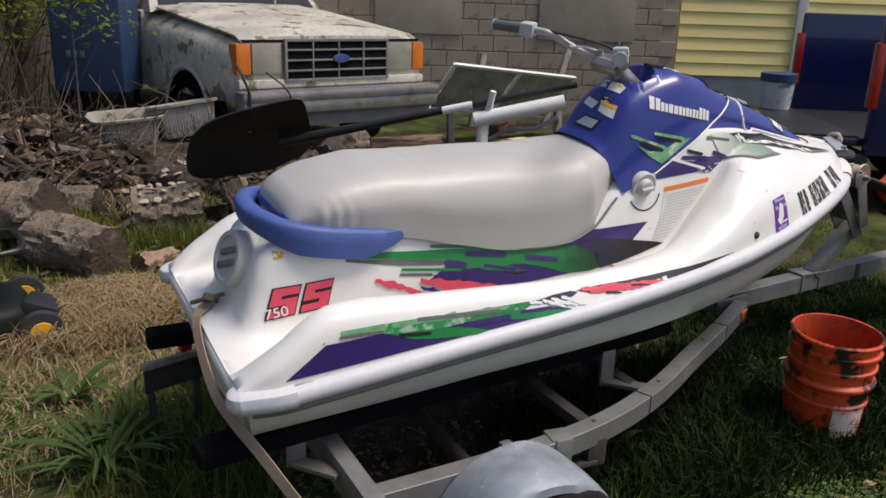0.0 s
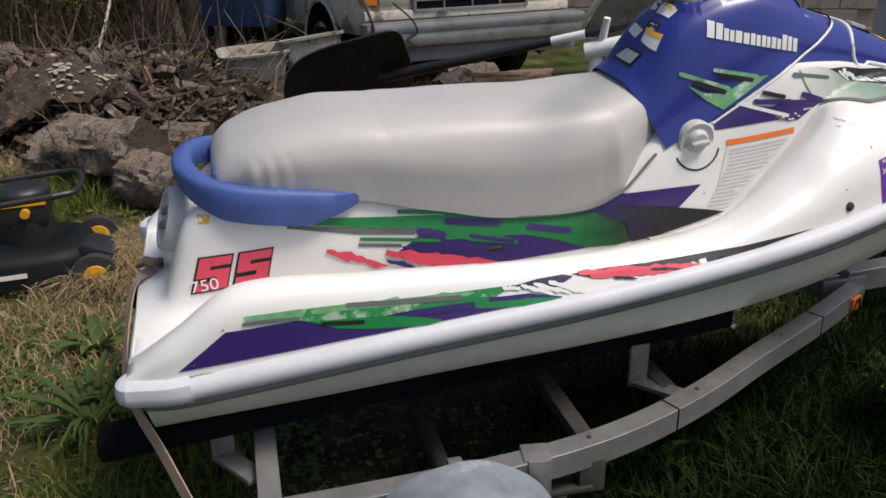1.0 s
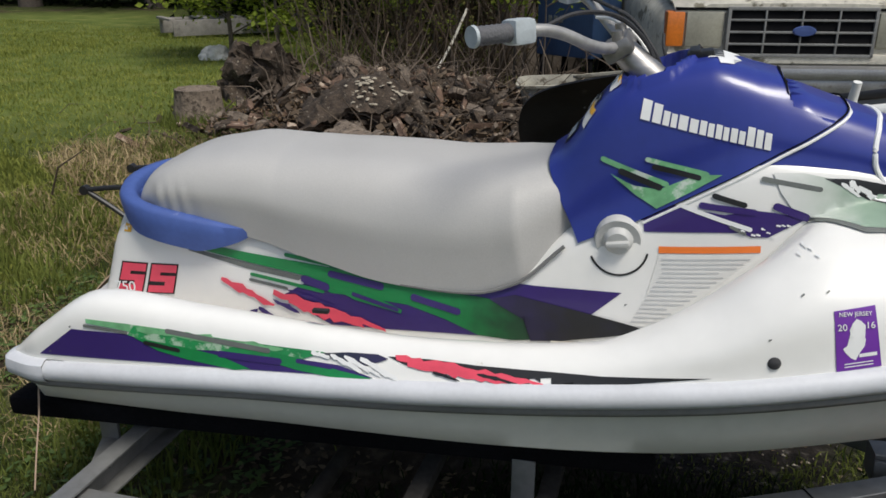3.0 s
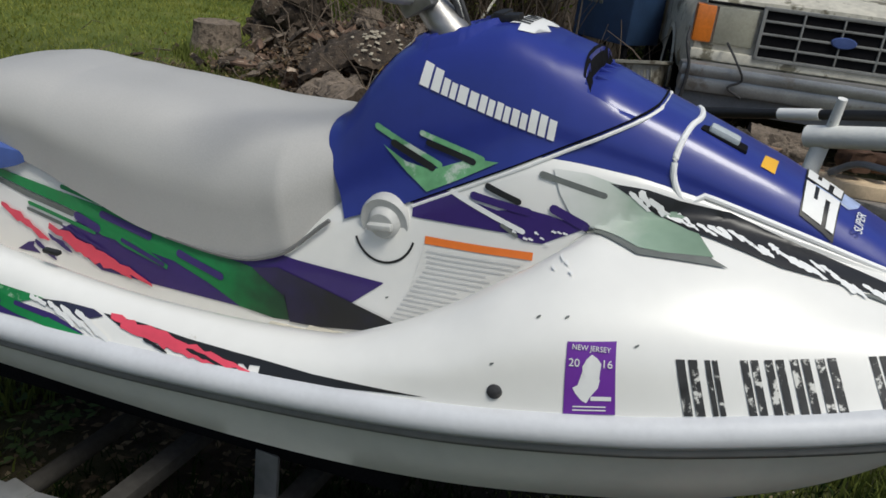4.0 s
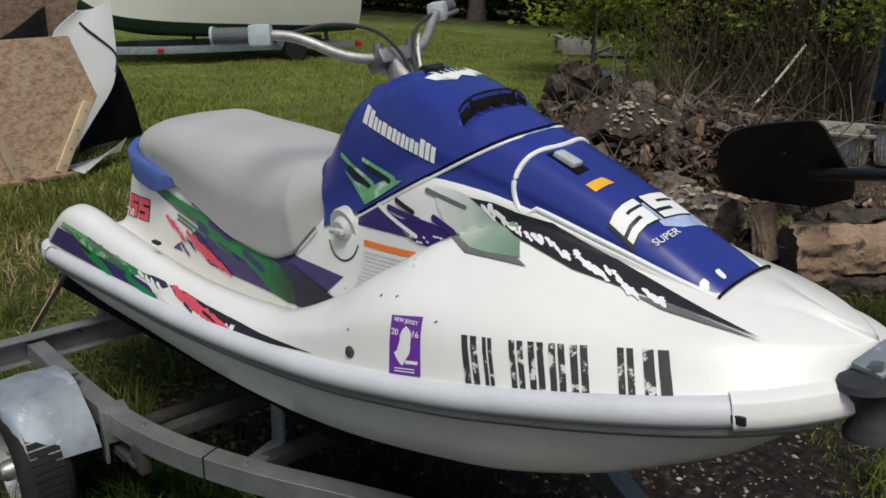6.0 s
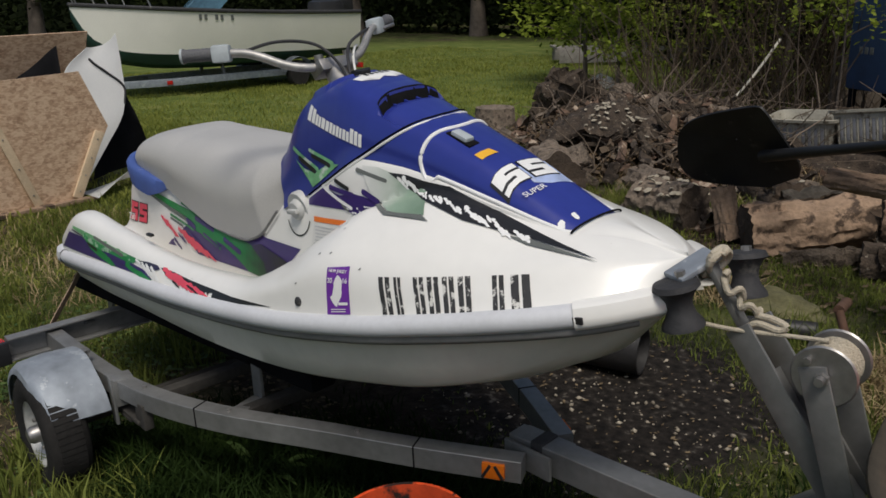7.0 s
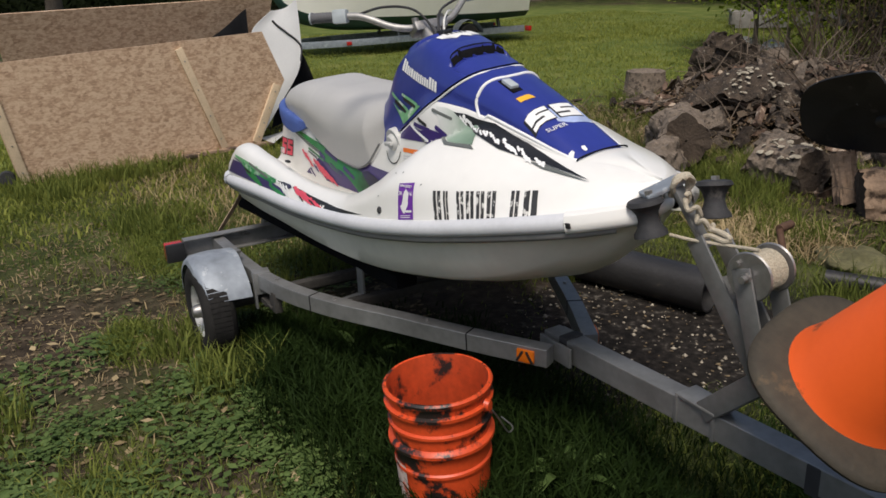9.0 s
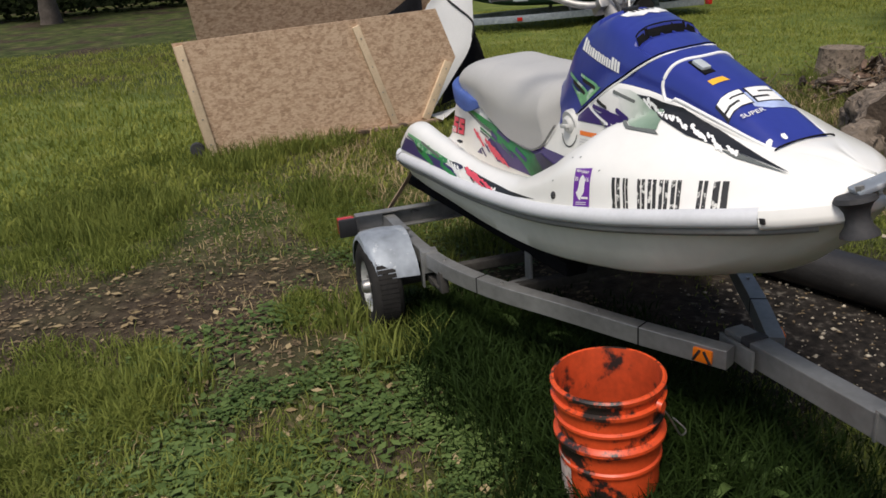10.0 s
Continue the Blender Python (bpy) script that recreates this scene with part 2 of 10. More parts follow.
G_WHITE = material("white_print", (0.80, 0.80, 0.78), 0.45, vary=0.04, bump=0.01)
G_STENCIL = material("worn_black_stencil", (0.030, 0.030, 0.031), 0.6, vary=0.5, size=20, bump=0.02, spots=((0.66, 0.65, 0.61), 0.545, 55))
G_ORANGE = material("orange_label", (0.85, 0.20, 0.03), 0.5, vary=0.08, bump=0.01)
G_YELLOW = material("yellow_label", (0.78, 0.42, 0.03), 0.5, vary=0.08, bump=0.01)
G_STICKER = material("violet_sticker", (0.15, 0.03, 0.32), 0.4, vary=0.08, bump=0.01)
G_GREYTEXT = material("grey_fine_print", (0.54, 0.54, 0.53), 0.6, vary=0.1, bump=0)


def fade_material(name, stops, rough=0.4):
    """A print that fades along the craft: rows of station and colour."""
    m = bpy.data.materials.new(name)
    m.use_nodes = True
    n, link = m.node_tree.nodes, m.node_tree.links.new
    place, split, ramp, grain, add = n.new("ShaderNodeTexCoord"), n.new("ShaderNodeSeparateXYZ"), n.new("ShaderNodeValToRGB"), n.new("ShaderNodeTexNoise"), n.new("ShaderNodeMath")
    link(place.outputs["Object"], split.inputs[0])
    link(place.outputs["Object"], grain.inputs["Vector"])
    grain.inputs["Scale"].default_value, grain.inputs["Detail"].default_value = 35, 8
    lo, hi = stops[0][0], stops[-1][0]
    span = n.new("ShaderNodeMapRange")
    span.inputs["From Min"].default_value, span.inputs["From Max"].default_value = lo, hi
    link(split.outputs["X"], span.inputs["Value"])
    add.operation = "MULTIPLY_ADD"
    add.inputs[1].default_value = 0.24
    link(grain.outputs["Fac"], add.inputs[0])
    shift = n.new("ShaderNodeMath")
    shift.inputs[1].default_value = -0.12
    link(span.outputs[0], shift.inputs[0])
    link(shift.outputs[0], add.inputs[2])
    while len(ramp.color_ramp.elements) < len(stops):
        ramp.color_ramp.elements.new(0.5)
    for e, (x, c) in zip(ramp.color_ramp.elements, stops):
        e.position, e.color = (x - lo) / (hi - lo), (*c, 1)
    link(add.outputs[0], ramp.inputs["Fac"])
    bsdf = n["Principled BSDF"]
    link(ramp.outputs["Color"], bsdf.inputs["Base Color"])
    bsdf.inputs["Roughness"].default_value = rough
    return m


G_GREEN_FADE = fade_material("green_print_fading_to_black", ((0.64, (0.010, 0.21, 0.055)), (0.98, (0.010, 0.19, 0.050)), (1.10, (0.012, 0.07, 0.026)), (1.22, (0.014, 0.018, 0.016))))
G_BLACK_FADE = fade_material("black_print_fading_in", ((0.75, (0.02, 0.03, 0.025)), (1.02, (0.035, 0.020, 0.11)), (1.14, (0.022, 0.018, 0.05)), (1.24, (0.014, 0.014, 0.015))))
G_MINT = fade_material("white_print_fading_to_mint", ((1.64, (0.72, 0.72, 0.69)), (1.71, (0.56, 0.60, 0.54)), (1.79, (0.26, 0.36, 0.27)), (1.89, (0.14, 0.22, 0.15))))


# ---------------------------------------------------------------- mesh helpers
def finish(name, bm, mat, smooth=40):
    me = bpy.data.meshes.new(name)
    bm.to_mesh(me)
    bm.free()
    if mat:
        me.materials.append(mat)
    if smooth:
        me.polygons.foreach_set("use_smooth", [True] * len(me.polygons))
        me.set_sharp_from_angle(angle=radians(smooth))
    return me


def part(name, bm, mat, parent, label="", smooth=40, kind=""):
    ob = new(name, finish(name, bm, mat, smooth))
    ob.parent = parent
    return tagged(ob, label, kind=kind)


def thing(name, label, category, m=None, group="", kind=""):
    ob = tagged(new(name), label, category, group, kind)
    if m:
        ob.matrix_world = m
    return ob


def solo(name, bm, mat, label, category, m=None, group="", kind="", smooth=40):
    ob = tagged(new(name, finish(name, bm, mat, smooth)), label, category, group, kind)
    if m:
        ob.matrix_world = m
    return ob


def box(bm, size, m=None, bevel=0.0, segments=2):
    made = bmesh.ops.create_cube(bm, size=1.0, matrix=(m or Matrix()) @ Matrix.Diagonal((*size, 1)))["verts"]
    if bevel:
        edges = {e for v in made for e in v.link_edges}
        bmesh.ops.bevel(bm, geom=list(edges), offset=bevel, segments=segments, affect="EDGES", profile=0.6)
    return bm


def cyl(bm, r1, r2, length, m=None, seg=20, caps=True):
    bmesh.ops.create_cone(bm, cap_ends=caps, segments=seg, radius1=r1, radius2=r2, depth=length, matrix=m or Matrix())
    return bm


def between(a, b):
    """The pose whose z axis runs from a to b, at their middle."""
    a, b = Vector(a), Vector(b)
    return Matrix.Translation((a + b) / 2) @ (b - a).to_track_quat("Z", "Y").to_matrix().to_4x4()


def rod(bm, a, b, r, r2=None, seg=12):
    return cyl(bm, r, r if r2 is None else r2, (Vector(b) - Vector(a)).length, between(a, b), seg)


def beam(bm, a, b, w, h, bevel=0.004, up=(0, 0, 1)):
    """A bar of width w and height h from a to b."""
    a, b = Vector(a), Vector(b)
    d = (b - a).normalized()
    side = d.cross(Vector(up)).normalized()
    top = side.cross(d)
    m = Matrix.Translation((a + b) / 2) @ Matrix((d, side, top)).transposed().to_4x4()
    return box(bm, ((b - a).length, w, h), m, bevel)


def grid(bm, rows, closed=False, flip=False):
    """Faces between rows of points, all of one length."""
    vs = [[bm.verts.new(p) for p in row] for row in rows]
    for a, b in zip(vs, vs[1:]):
        n = len(a)
        for i in range(n if closed else n - 1):
            q = (a[i], a[(i + 1) % n], b[(i + 1) % n], b[i])
            try:
                bm.faces.new(q[::-1] if flip else q)
            except ValueError:
                pass
    return vs


def smooth_line(points, steps=6):
    """A Catmull-Rom line through the points."""
    p = [Vector(q) for q in points]
    p = [p[0] * 2 - p[1]] + p + [p[-1] * 2 - p[-2]]
    out = []
    for a, b, c, d in zip(p, p[1:], p[2:], p[3:]):
        for k in range(steps):
            t = k / steps
            out.append(0.5 * (2 * b + (c - a) * t + (2 * a - 5 * b + 4 * c - d) * t * t + (3 * b - a - 3 * c + d) * t**3))
    return out + [p[-2]]


def tube(bm, line, radius, seg=10, caps=True, squash=1.0):
    """A pipe along a line; radius is one number or one for each point."""
    rows, ref = [], Vector((0.123, 0.456, 0.88))
    n = len(line)
    for i, p in enumerate(line):
        d = (Vector(line[min(i + 1, n - 1)]) - Vector(line[max(i - 1, 0)])).normalized()
        u = d.cross(ref).normalized()
        v = d.cross(u)
        r = radius[i] if isinstance(radius, (list, tuple)) else radius
        rows.append([Vector(p) + r * (math.cos(a) * u + squash * math.sin(a) * v) for a in (2 * math.pi * k / seg for k in range(seg))])
    vs = grid(bm, rows, closed=True)
    if caps:
        bm.faces.new(vs[0][::-1])
        bm.faces.new(vs[-1])
    bmesh.ops.recalc_face_normals(bm, faces=bm.faces)
    return bm


def lathe(bm, profile, m=None, seg=32):
    """Turns rows of (radius, height) round z."""
    m = m or Matrix()
    rows = [[m @ Vector((r * math.cos(a), r * math.sin(a), z)) for a in (2 * math.pi * k / seg for k in range(seg))] for r, z in profile]
    grid(bm, rows, closed=True)
    bmesh.ops.recalc_face_normals(bm, faces=bm.faces)
    return bm


def rough_up(bm, amount, size, seed=0.0):
    """Pushes the vertices about by noise."""
    for v in bm.verts:
        v.co += noise.noise_vector(v.co * size + Vector((seed, seed * 1.7, -seed))) * amount
    return bm


def table(rows, x):
    """Smooth values at x from rows of (x, value, ...)."""
    xs = [r[0] for r in rows]
    if x <= xs[0]:
        return rows[0][1:]
    if x >= xs[-1]:
        return rows[-1][1:]
    i = max(k for k in range(len(xs) - 1) if xs[k] <= x)
    t = (x - xs[i]) / (xs[i + 1] - xs[i])
    out = []
    for c in range(1, len(rows[0])):
        p1, p2 = rows[i][c], rows[i + 1][c]
        s = (p2 - p1) / (xs[i + 1] - xs[i])
        before = (p1 - rows[i - 1][c]) / (xs[i] - xs[i - 1]) if i > 0 else s
        after = (rows[i + 2][c] - p2) / (xs[i + 2] - xs[i + 1]) if i + 2 < len(xs) else s
        m1 = 0 if before * s <= 0 else 2 * before * s / (before + s)
        m2 = 0 if after * s <= 0 else 2 * after * s / (after + s)
        d = xs[i + 1] - xs[i]
        out.append(p1 * (1 + 2 * t) * (1 - t) ** 2 + d * m1 * t * (1 - t) ** 2 + p2 * t * t * (3 - 2 * t) + d * m2 * t * t * (t - 1))
    return tuple(out)


def lift(x, y):
    """The ground's height."""
    v = Vector((x * 0.35, y * 0.35, 3.1))
    w = Vector((x * 2.1, y * 2.1, 7.7))
    return 0.03 + 0.05 * noise.noise(v) + 0.012 * noise.noise(w)


# ---------------------------------------------------------------- ground
def ground_material():
    m = bpy.data.materials.new("yard_soil_and_turf")
    m.use_nodes = True
    n, link = m.node_tree.nodes, m.node_tree.links.new
    bsdf = n["Principled BSDF"]
    bsdf.inputs["Roughness"].default_value = 0.95
    bsdf.inputs["Specular IOR Level"].default_value = 0.15
    place = n.new("ShaderNodeTexCoord")

    def noisy(scale, detail=6):
        t = n.new("ShaderNodeTexNoise")
        t.inputs["Scale"].default_value, t.inputs["Detail"].default_value = scale, detail
        link(place.outputs["Object"], t.inputs["Vector"])
        return t.outputs["Fac"]

    def ramp(fac, *stops):
        r = n.new("ShaderNodeValToRGB")
        while len(r.color_ramp.elements) < len(stops):
            r.color_ramp.elements.new(0.5)
        for e, (p, c) in zip(r.color_ramp.elements, stops):
            e.position, e.color = p, (*c, 1)
        link(fac, r.inputs["Fac"])
        return r.outputs["Color"]

    def blob(x, y, radius, soft):
        d = n.new("ShaderNodeVectorMath")
        d.operation = "DISTANCE"
        d.inputs[1].default_value = (x, y, 0)
        link(place.outputs["Object"], d.inputs[0])
        add = n.new("ShaderNodeMath")
        add.operation = "MULTIPLY_ADD"
        add.inputs[1].default_value = 0.9
        link(noisy(2.6), add.inputs[0])
        link(d.outputs["Value"], add.inputs[2])
        r = n.new("ShaderNodeMapRange")
        r.inputs["From Min"].default_value, r.inputs["From Max"].default_value = radius + 0.45 + soft, radius + 0.45 - soft
        link(add.outputs[0], r.inputs["Value"])
        return r.outputs[0]

    def mix(fac, a, b):
        x = n.new("ShaderNodeMix")
        x.data_type = "RGBA"
        link(fac, x.inputs[0])
        link(a, x.inputs[6])
        link(b, x.inputs[7])
        return x.outputs[2]

    turf = ramp(noisy(3.1, 9), (0.32, (0.024, 0.030, 0.010)), (0.52, (0.050, 0.066, 0.017)), (0.70, (0.115, 0.115, 0.045)))
    soil = ramp(noisy(14), (0.3, (0.024, 0.018, 0.012)), (0.55, (0.054, 0.040, 0.027)), (0.75, (0.12, 0.095, 0.062)))
    straw = ramp(noisy(20), (0.3, (0.12, 0.09, 0.05)), (0.7, (0.30, 0.235, 0.13)))
    black = ramp(noisy(30), (0.35, (0.008, 0.007, 0.006)), (0.6, (0.024, 0.020, 0.017)), (0.72, (0.10, 0.09, 0.075)))
    patch = n.new("ShaderNodeMapRange")
    patch.inputs["From Min"].default_value, patch.inputs["From Max"].default_value = 0.50, 0.60
    link(noisy(0.9, 8), patch.inputs["Value"])
    base = mix(patch.outputs[0], turf, soil)
    lawn = ramp(noisy(2.2, 8), (0.3, (0.075, 0.105, 0.022)), (0.55, (0.12, 0.15, 0.036)), (0.75, (0.20, 0.20, 0.065)))
    base = mix(blob(-9.5, 8.5, 7.6, 1.2), base, lawn)
    base = mix(blob(-4.6, -3.4, 2.9, 0.8), base, lawn)
    base = mix(blob(0.15, -1.45, 0.80, 0.45), base, soil)
    base = mix(blob(-0.25, -2.3, 0.45, 0.3), base, soil)
    base = mix(blob(-0.15, 1.5, 0.5, 0.35), base, straw)
    base = mix(blob(0.9, 0.4, 0.9, 0.3), base, soil)
    base = mix(blob(1.55, 0.95, 0.75, 0.25), base, black)
    base = mix(blob(0.3, 4.3, 2.3, 0.6), base, soil)
    link(base, bsdf.inputs["Base Color"])
    relief = n.new("ShaderNodeBump")
    relief.inputs["Strength"].default_value, relief.inputs["Distance"].default_value = 0.7, 0.02
    link(noisy(45, 6), relief.inputs["Height"])
    link(relief.outputs[0], bsdf.inputs["Normal"])
    return m


def axis_steps(lo, hi):
    near = [lo + k * 0.12 for k in range(int((hi - lo) / 0.12) + 1)]
    far = [1.5, 4, 9, 18, 40, 90, 200, 600]
    return [lo - f for f in reversed(far)] + near + [near[-1] + f for f in far]


bm = bmesh.new()
grid(bm, [[(x, y, lift(x, y)) for x in axis_steps(-5, 6)] for y in axis_steps(-4, 8)], flip=True)
solo("ground", bm, ground_material(), "rough yard of turf, bare soil and straw", "ground", kind="structure", smooth=180)

# ---------------------------------------------------------------- the watercraft
SKI = Matrix.Translation((0, -0.01, 0.628)) @ Matrix(((0.9887, -0.0112, -0.1497), (0.0, 0.9972, -0.0747), (0.1501, 0.0738, 0.9859))).to_4x4() @ pose(0, 0, 0, 0, 0, 0.35)
ski = thing("personal_watercraft", "white and blue personal watercraft with purple and green graphics on trailer", "jet ski", SKI)

# rails of the deck, each as rows of station, half width and height
BEAM = ((0, 0.405, 0.0), (0.1, 0.432, -0.004), (0.5, 0.444, -0.020), (1.0, 0.438, -0.056), (1.5, 0.410, -0.074), (1.78, 0.37, -0.068), (2.0, 0.312, -0.058), (2.17, 0.248, -0.05), (2.28, 0.182, -0.047), (2.35, 0.112, -0.045), (2.383, 0.05, -0.045), (2.392, 0.0, -0.045))
SIDE = ((0, 0.395, 0.008), (0.1, 0.42, 0.05), (0.25, 0.418, 0.10), (0.5, 0.415, 0.066), (1.0, 0.408, -0.016), (1.3, 0.398, -0.040), (1.5, 0.39, -0.018), (1.71, 0.354, 0.035), (1.86, 0.322, 0.022), (2.17, 0.190, 0.010), (2.28, 0.125, -0.002), (2.36, 0.055, -0.02), (2.392, 0.0, -0.028))
CREST = ((0, 0.37, 0.012), (0.1, 0.385, 0.07), (0.25, 0.375, 0.13), (0.5, 0.374, 0.088), (1.0, 0.37, -0.002), (1.3, 0.355, -0.028), (1.5, 0.328, 0.022), (1.61, 0.31, 0.068), (1.72, 0.29, 0.092), (1.86, 0.262, 0.082), (2.17, 0.145, 0.033), (2.28, 0.09, 0.012), (2.36, 0.035, -0.006), (2.39, 0.0, -0.016))
INNER = ((0, 0.33, 0.01), (0.1, 0.335, 0.055), (0.25, 0.328, 0.108), (0.5, 0.33, 0.062), (1.0, 0.322, -0.03), (1.3, 0.302, -0.046), (1.4, 0.286, -0.022), (1.5, 0.268, 0.022), (1.61, 0.25, 0.083), (1.72, 0.222, 0.130), (1.86, 0.188, 0.126), (2.17, 0.11, 0.046), (2.28, 0.056, 0.020), (2.388, 0.0, -0.012))
FLOOR = ((0, 0.30, 0.004), (0.1, 0.305, 0.0), (0.25, 0.302, -0.025), (0.5, 0.298, -0.07), (1.0, 0.285, -0.118), (1.3, 0.252, -0.106), (1.4, 0.236, -0.080), (1.5, 0.214, -0.014), (1.61, 0.19, 0.058), (1.72, 0.163, 0.134), (1.86, 0.130, 0.150), (2.0, 0.112, 0.108), (2.17, 0.090, 0.054), (2.28, 0.04, 0.026), (2.388, 0.0, -0.012))
BASE = ((0, 0.20, 0.004), (0.08, 0.20, 0.012), (0.15, 0.198, 0.004), (0.3, 0.20, -0.03), (0.5, 0.206, -0.068), (1.0, 0.216, -0.114), (1.3, 0.22, -0.098), (1.4, 0.214, -0.066), (1.5, 0.2, 0.0), (1.61, 0.183, 0.068), (1.72, 0.158, 0.145), (1.86, 0.126, 0.156), (2.0, 0.108, 0.112), (2.17, 0.086, 0.056), (2.28, 0.035, 0.026), (2.388, 0.0, -0.012))
TOP = ((0, 0.13, 0.006), (0.07, 0.135, 0.03), (0.11, 0.142, 0.10), (0.17, 0.148, 0.185), (0.29, 0.155, 0.22), (0.54, 0.16, 0.166), (0.69, 0.17, 0.106), (0.9, 0.182, 0.038), (1.05, 0.186, 0.018), (1.13, 0.184, 0.034), (1.265, 0.167, 0.12), (1.4, 0.161, 0.157), (1.5, 0.157, 0.196), (1.6, 0.148, 0.233), (1.75, 0.130, 0.210), (1.84, 0.117, 0.183), (2.0, 0.100, 0.122), (2.17, 0.079, 0.060), (2.28, 0.025, 0.028), (2.388, 0.0, -0.012))


def across(x):
    """Half a section of the deck, from the bumper to the middle."""
    rails = [table(r, x) for r in (BEAM, SIDE, CREST, INNER, FLOOR, BASE, TOP)]
    ty, tz = rails[-1]
    t = min(1, max(0, (x - 2.06) / 0.13))
    if t:
        by, bz = rails[0]
        dome = lambda y: bz + (tz + 0.008 - bz) * max(0, 1 - (y / max(by, 1e-4)) ** 2.2) ** 0.75
        rails = rails[:1] + [(y, z + (dome(y) - z) * t) for y, z in rails[1:]]
        tz = rails[-1][1]
    rails.append((ty * 0.45, tz + 0.006))
    rails.append((0.0, tz + 0.008))
    return [(p[0], p[1]) for p in smooth_line([Vector((y, z, 0)) for y, z in rails], 5)]


STATIONS = [k * 0.02 for k in range(119)] + [2.372, 2.382, 2.388, 2.3915]
bm = bmesh.new()
rows = []
for x in STATIONS:
    half = across(x)
    rows.append([(x, -y, z) for y, z in half] + [(x, y, z) for y, z in reversed(half[:-1])])
grid(bm, rows)
bm.faces.new([v for v in bm.verts if abs(v.co.x) < 1e-6])
bmesh.ops.recalc_face_normals(bm, faces=bm.faces)
for f in bm.faces:
    if f.calc_center_median().x > 0.3 and f.calc_center_median().x < 0.5 and abs(f.calc_center_median().y) < 0.05 and f.normal.z < 0:
        bmesh.ops.reverse_faces(bm, faces=bm.faces)
        break
from mathutils.bvhtree import BVHTree

DECK = BVHTree.FromBMesh(bm)
deck = part("deck", bm, WHITE_GEL, ski, "white gelcoat deck with scuffs", smooth=60)

# hull below the bumper
CHINE = ((0, 0.38, -0.138), (0.5, 0.405, -0.172), (1.0, 0.404, -0.222), (1.5, 0.372, -0.258), (1.8, 0.318, -0.256), (2.0, 0.26, -0.236), (2.2, 0.165, -0.180), (2.32, 0.07, -0.115), (2.375, 0.0, -0.075))
KEEL = ((0, 0.0, -0.205), (0.5, 0.0, -0.255), (1.0, 0.0, -0.312), (1.5, 0.0, -0.348), (1.8, 0.0, -0.338), (2.0, 0.0, -0.302), (2.2, 0.0, -0.226), (2.32, 0.0, -0.132), (2.375, 0.0, -0.077))
bm = bmesh.new()
rows = []
for k in range(81):
    x = 0.012 + 2.362 * k / 80
    by, bz = table(BEAM, x)
    cy, cz = table(CHINE, x)
    ky, kz = table(KEEL, x)
    cy = min(cy, by)
    half = [(by - 0.006, bz - 0.05), ((by + cy) / 2 - 0.004, (bz - 0.05 + cz) / 2), (cy, cz + 0.012), (cy - 0.014, cz), (cy * 0.62, cz * 0.72 + kz * 0.28 - 0.012), (cy * 0.3, cz * 0.38 + kz * 0.62 - 0.006), (0, kz)]
    rows.append([(x, -max(y, 0), z) for y, z in half] + [(x, max(y, 0), z) for y, z in reversed(half[:-1])])
vs = grid(bm, rows, flip=True)
bm.faces.new(vs[0])
bmesh.ops.recalc_face_normals(bm, faces=bm.faces)
hull = part("hull", bm, CREAM_HULL, ski, "off-white lower hull", smooth=35)


# bumper: a padded strip all round, with a seam below it
def strip(profile, x0, x1, steps=90, sides=(-1, 1)):
    b = bmesh.new()
    for sgn in sides:
        rows = []
        for k in range(steps + 1):
            x = x0 + (x1 - x0) * k / steps
            y, z = table(BEAM, x)
            y2, _ = table(BEAM, min(x + 0.01, 2.392))
            slope = math.atan2(y2 - y, 0.01)
            out = Vector((-math.sin(slope), math.cos(slope), 0))
            rows.append([(x + out.x * o, sgn * (y + out.y * o), z + h) for o, h in profile])
        grid(b, rows, flip=sgn > 0)
    bmesh.ops.recalc_face_normals(b, faces=b.faces)
    return b


PAD = ((-0.012, 0.004), (0.006, 0.004), (0.018, -0.003), (0.024, -0.014), (0.024, -0.028), (0.017, -0.038), (0.004, -0.042), (-0.012, -0.042))
part("bumper", strip(PAD, 0.115, 2.275), BUMPER_GREY, ski, "grey vinyl rub strip", smooth=60)
LIP = ((-0.012, -0.040), (0.012, -0.040), (0.014, -0.050), (0.010, -0.058), (-0.012, -0.060))
part("hull_flange", strip(LIP, 0.02, 2.345), SEAM_GREY, ski, "dark seam under the rub strip", smooth=60)


def corner_cap(profile, x0, x1, grow, sides=(-1, 1)):
    p = [(o + (grow if o > 0 else 0), h + (grow if h > -0.01 else -grow)) for o, h in profile]
    return strip(p, x0, x1, 30, sides)


for side in (-1, 1):
    part("stern_cap", corner_cap(PAD, 0.0, 0.118, 0.003, (side,)), BUMPER_GREY, ski, "pale corner cap of the rub strip")
for side in (-1, 1):
    bm = bmesh.new()
    lathe(bm, [(0.0, 0.007)] + [(max(0.001, 0.018 + o), h + (0.003 if h > -0.01 else -0.003)) for o, h in PAD[1:-1]] + [(0.0, -0.045)], Matrix.Translation((0.010, side * 0.391, 0)), 28)
    part("stern_corner", bm, BUMPER_GREY, ski, "pale rounded stern corner")
bm = corner_cap(PAD, 2.262, 2.372, 0.004)
lathe(bm, [(0.060 * math.sin(math.pi * k / 12), -0.030 * math.cos(math.pi * k / 12)) for k in range(1, 12)], Matrix.Translation((2.338, 0, -0.064)), 28)
part("bow_cap", bm, WHITE_GEL, ski, "white nose cap of the rub strip")
bm = bmesh.new()
rows = []
for k in range(25):
    y = -0.405 + 0.81 * k / 24
    rows.append([(0.012 - o, y, h) for o, h in PAD])
grid(bm, rows)
bmesh.ops.recalc_face_normals(bm, faces=bm.faces)
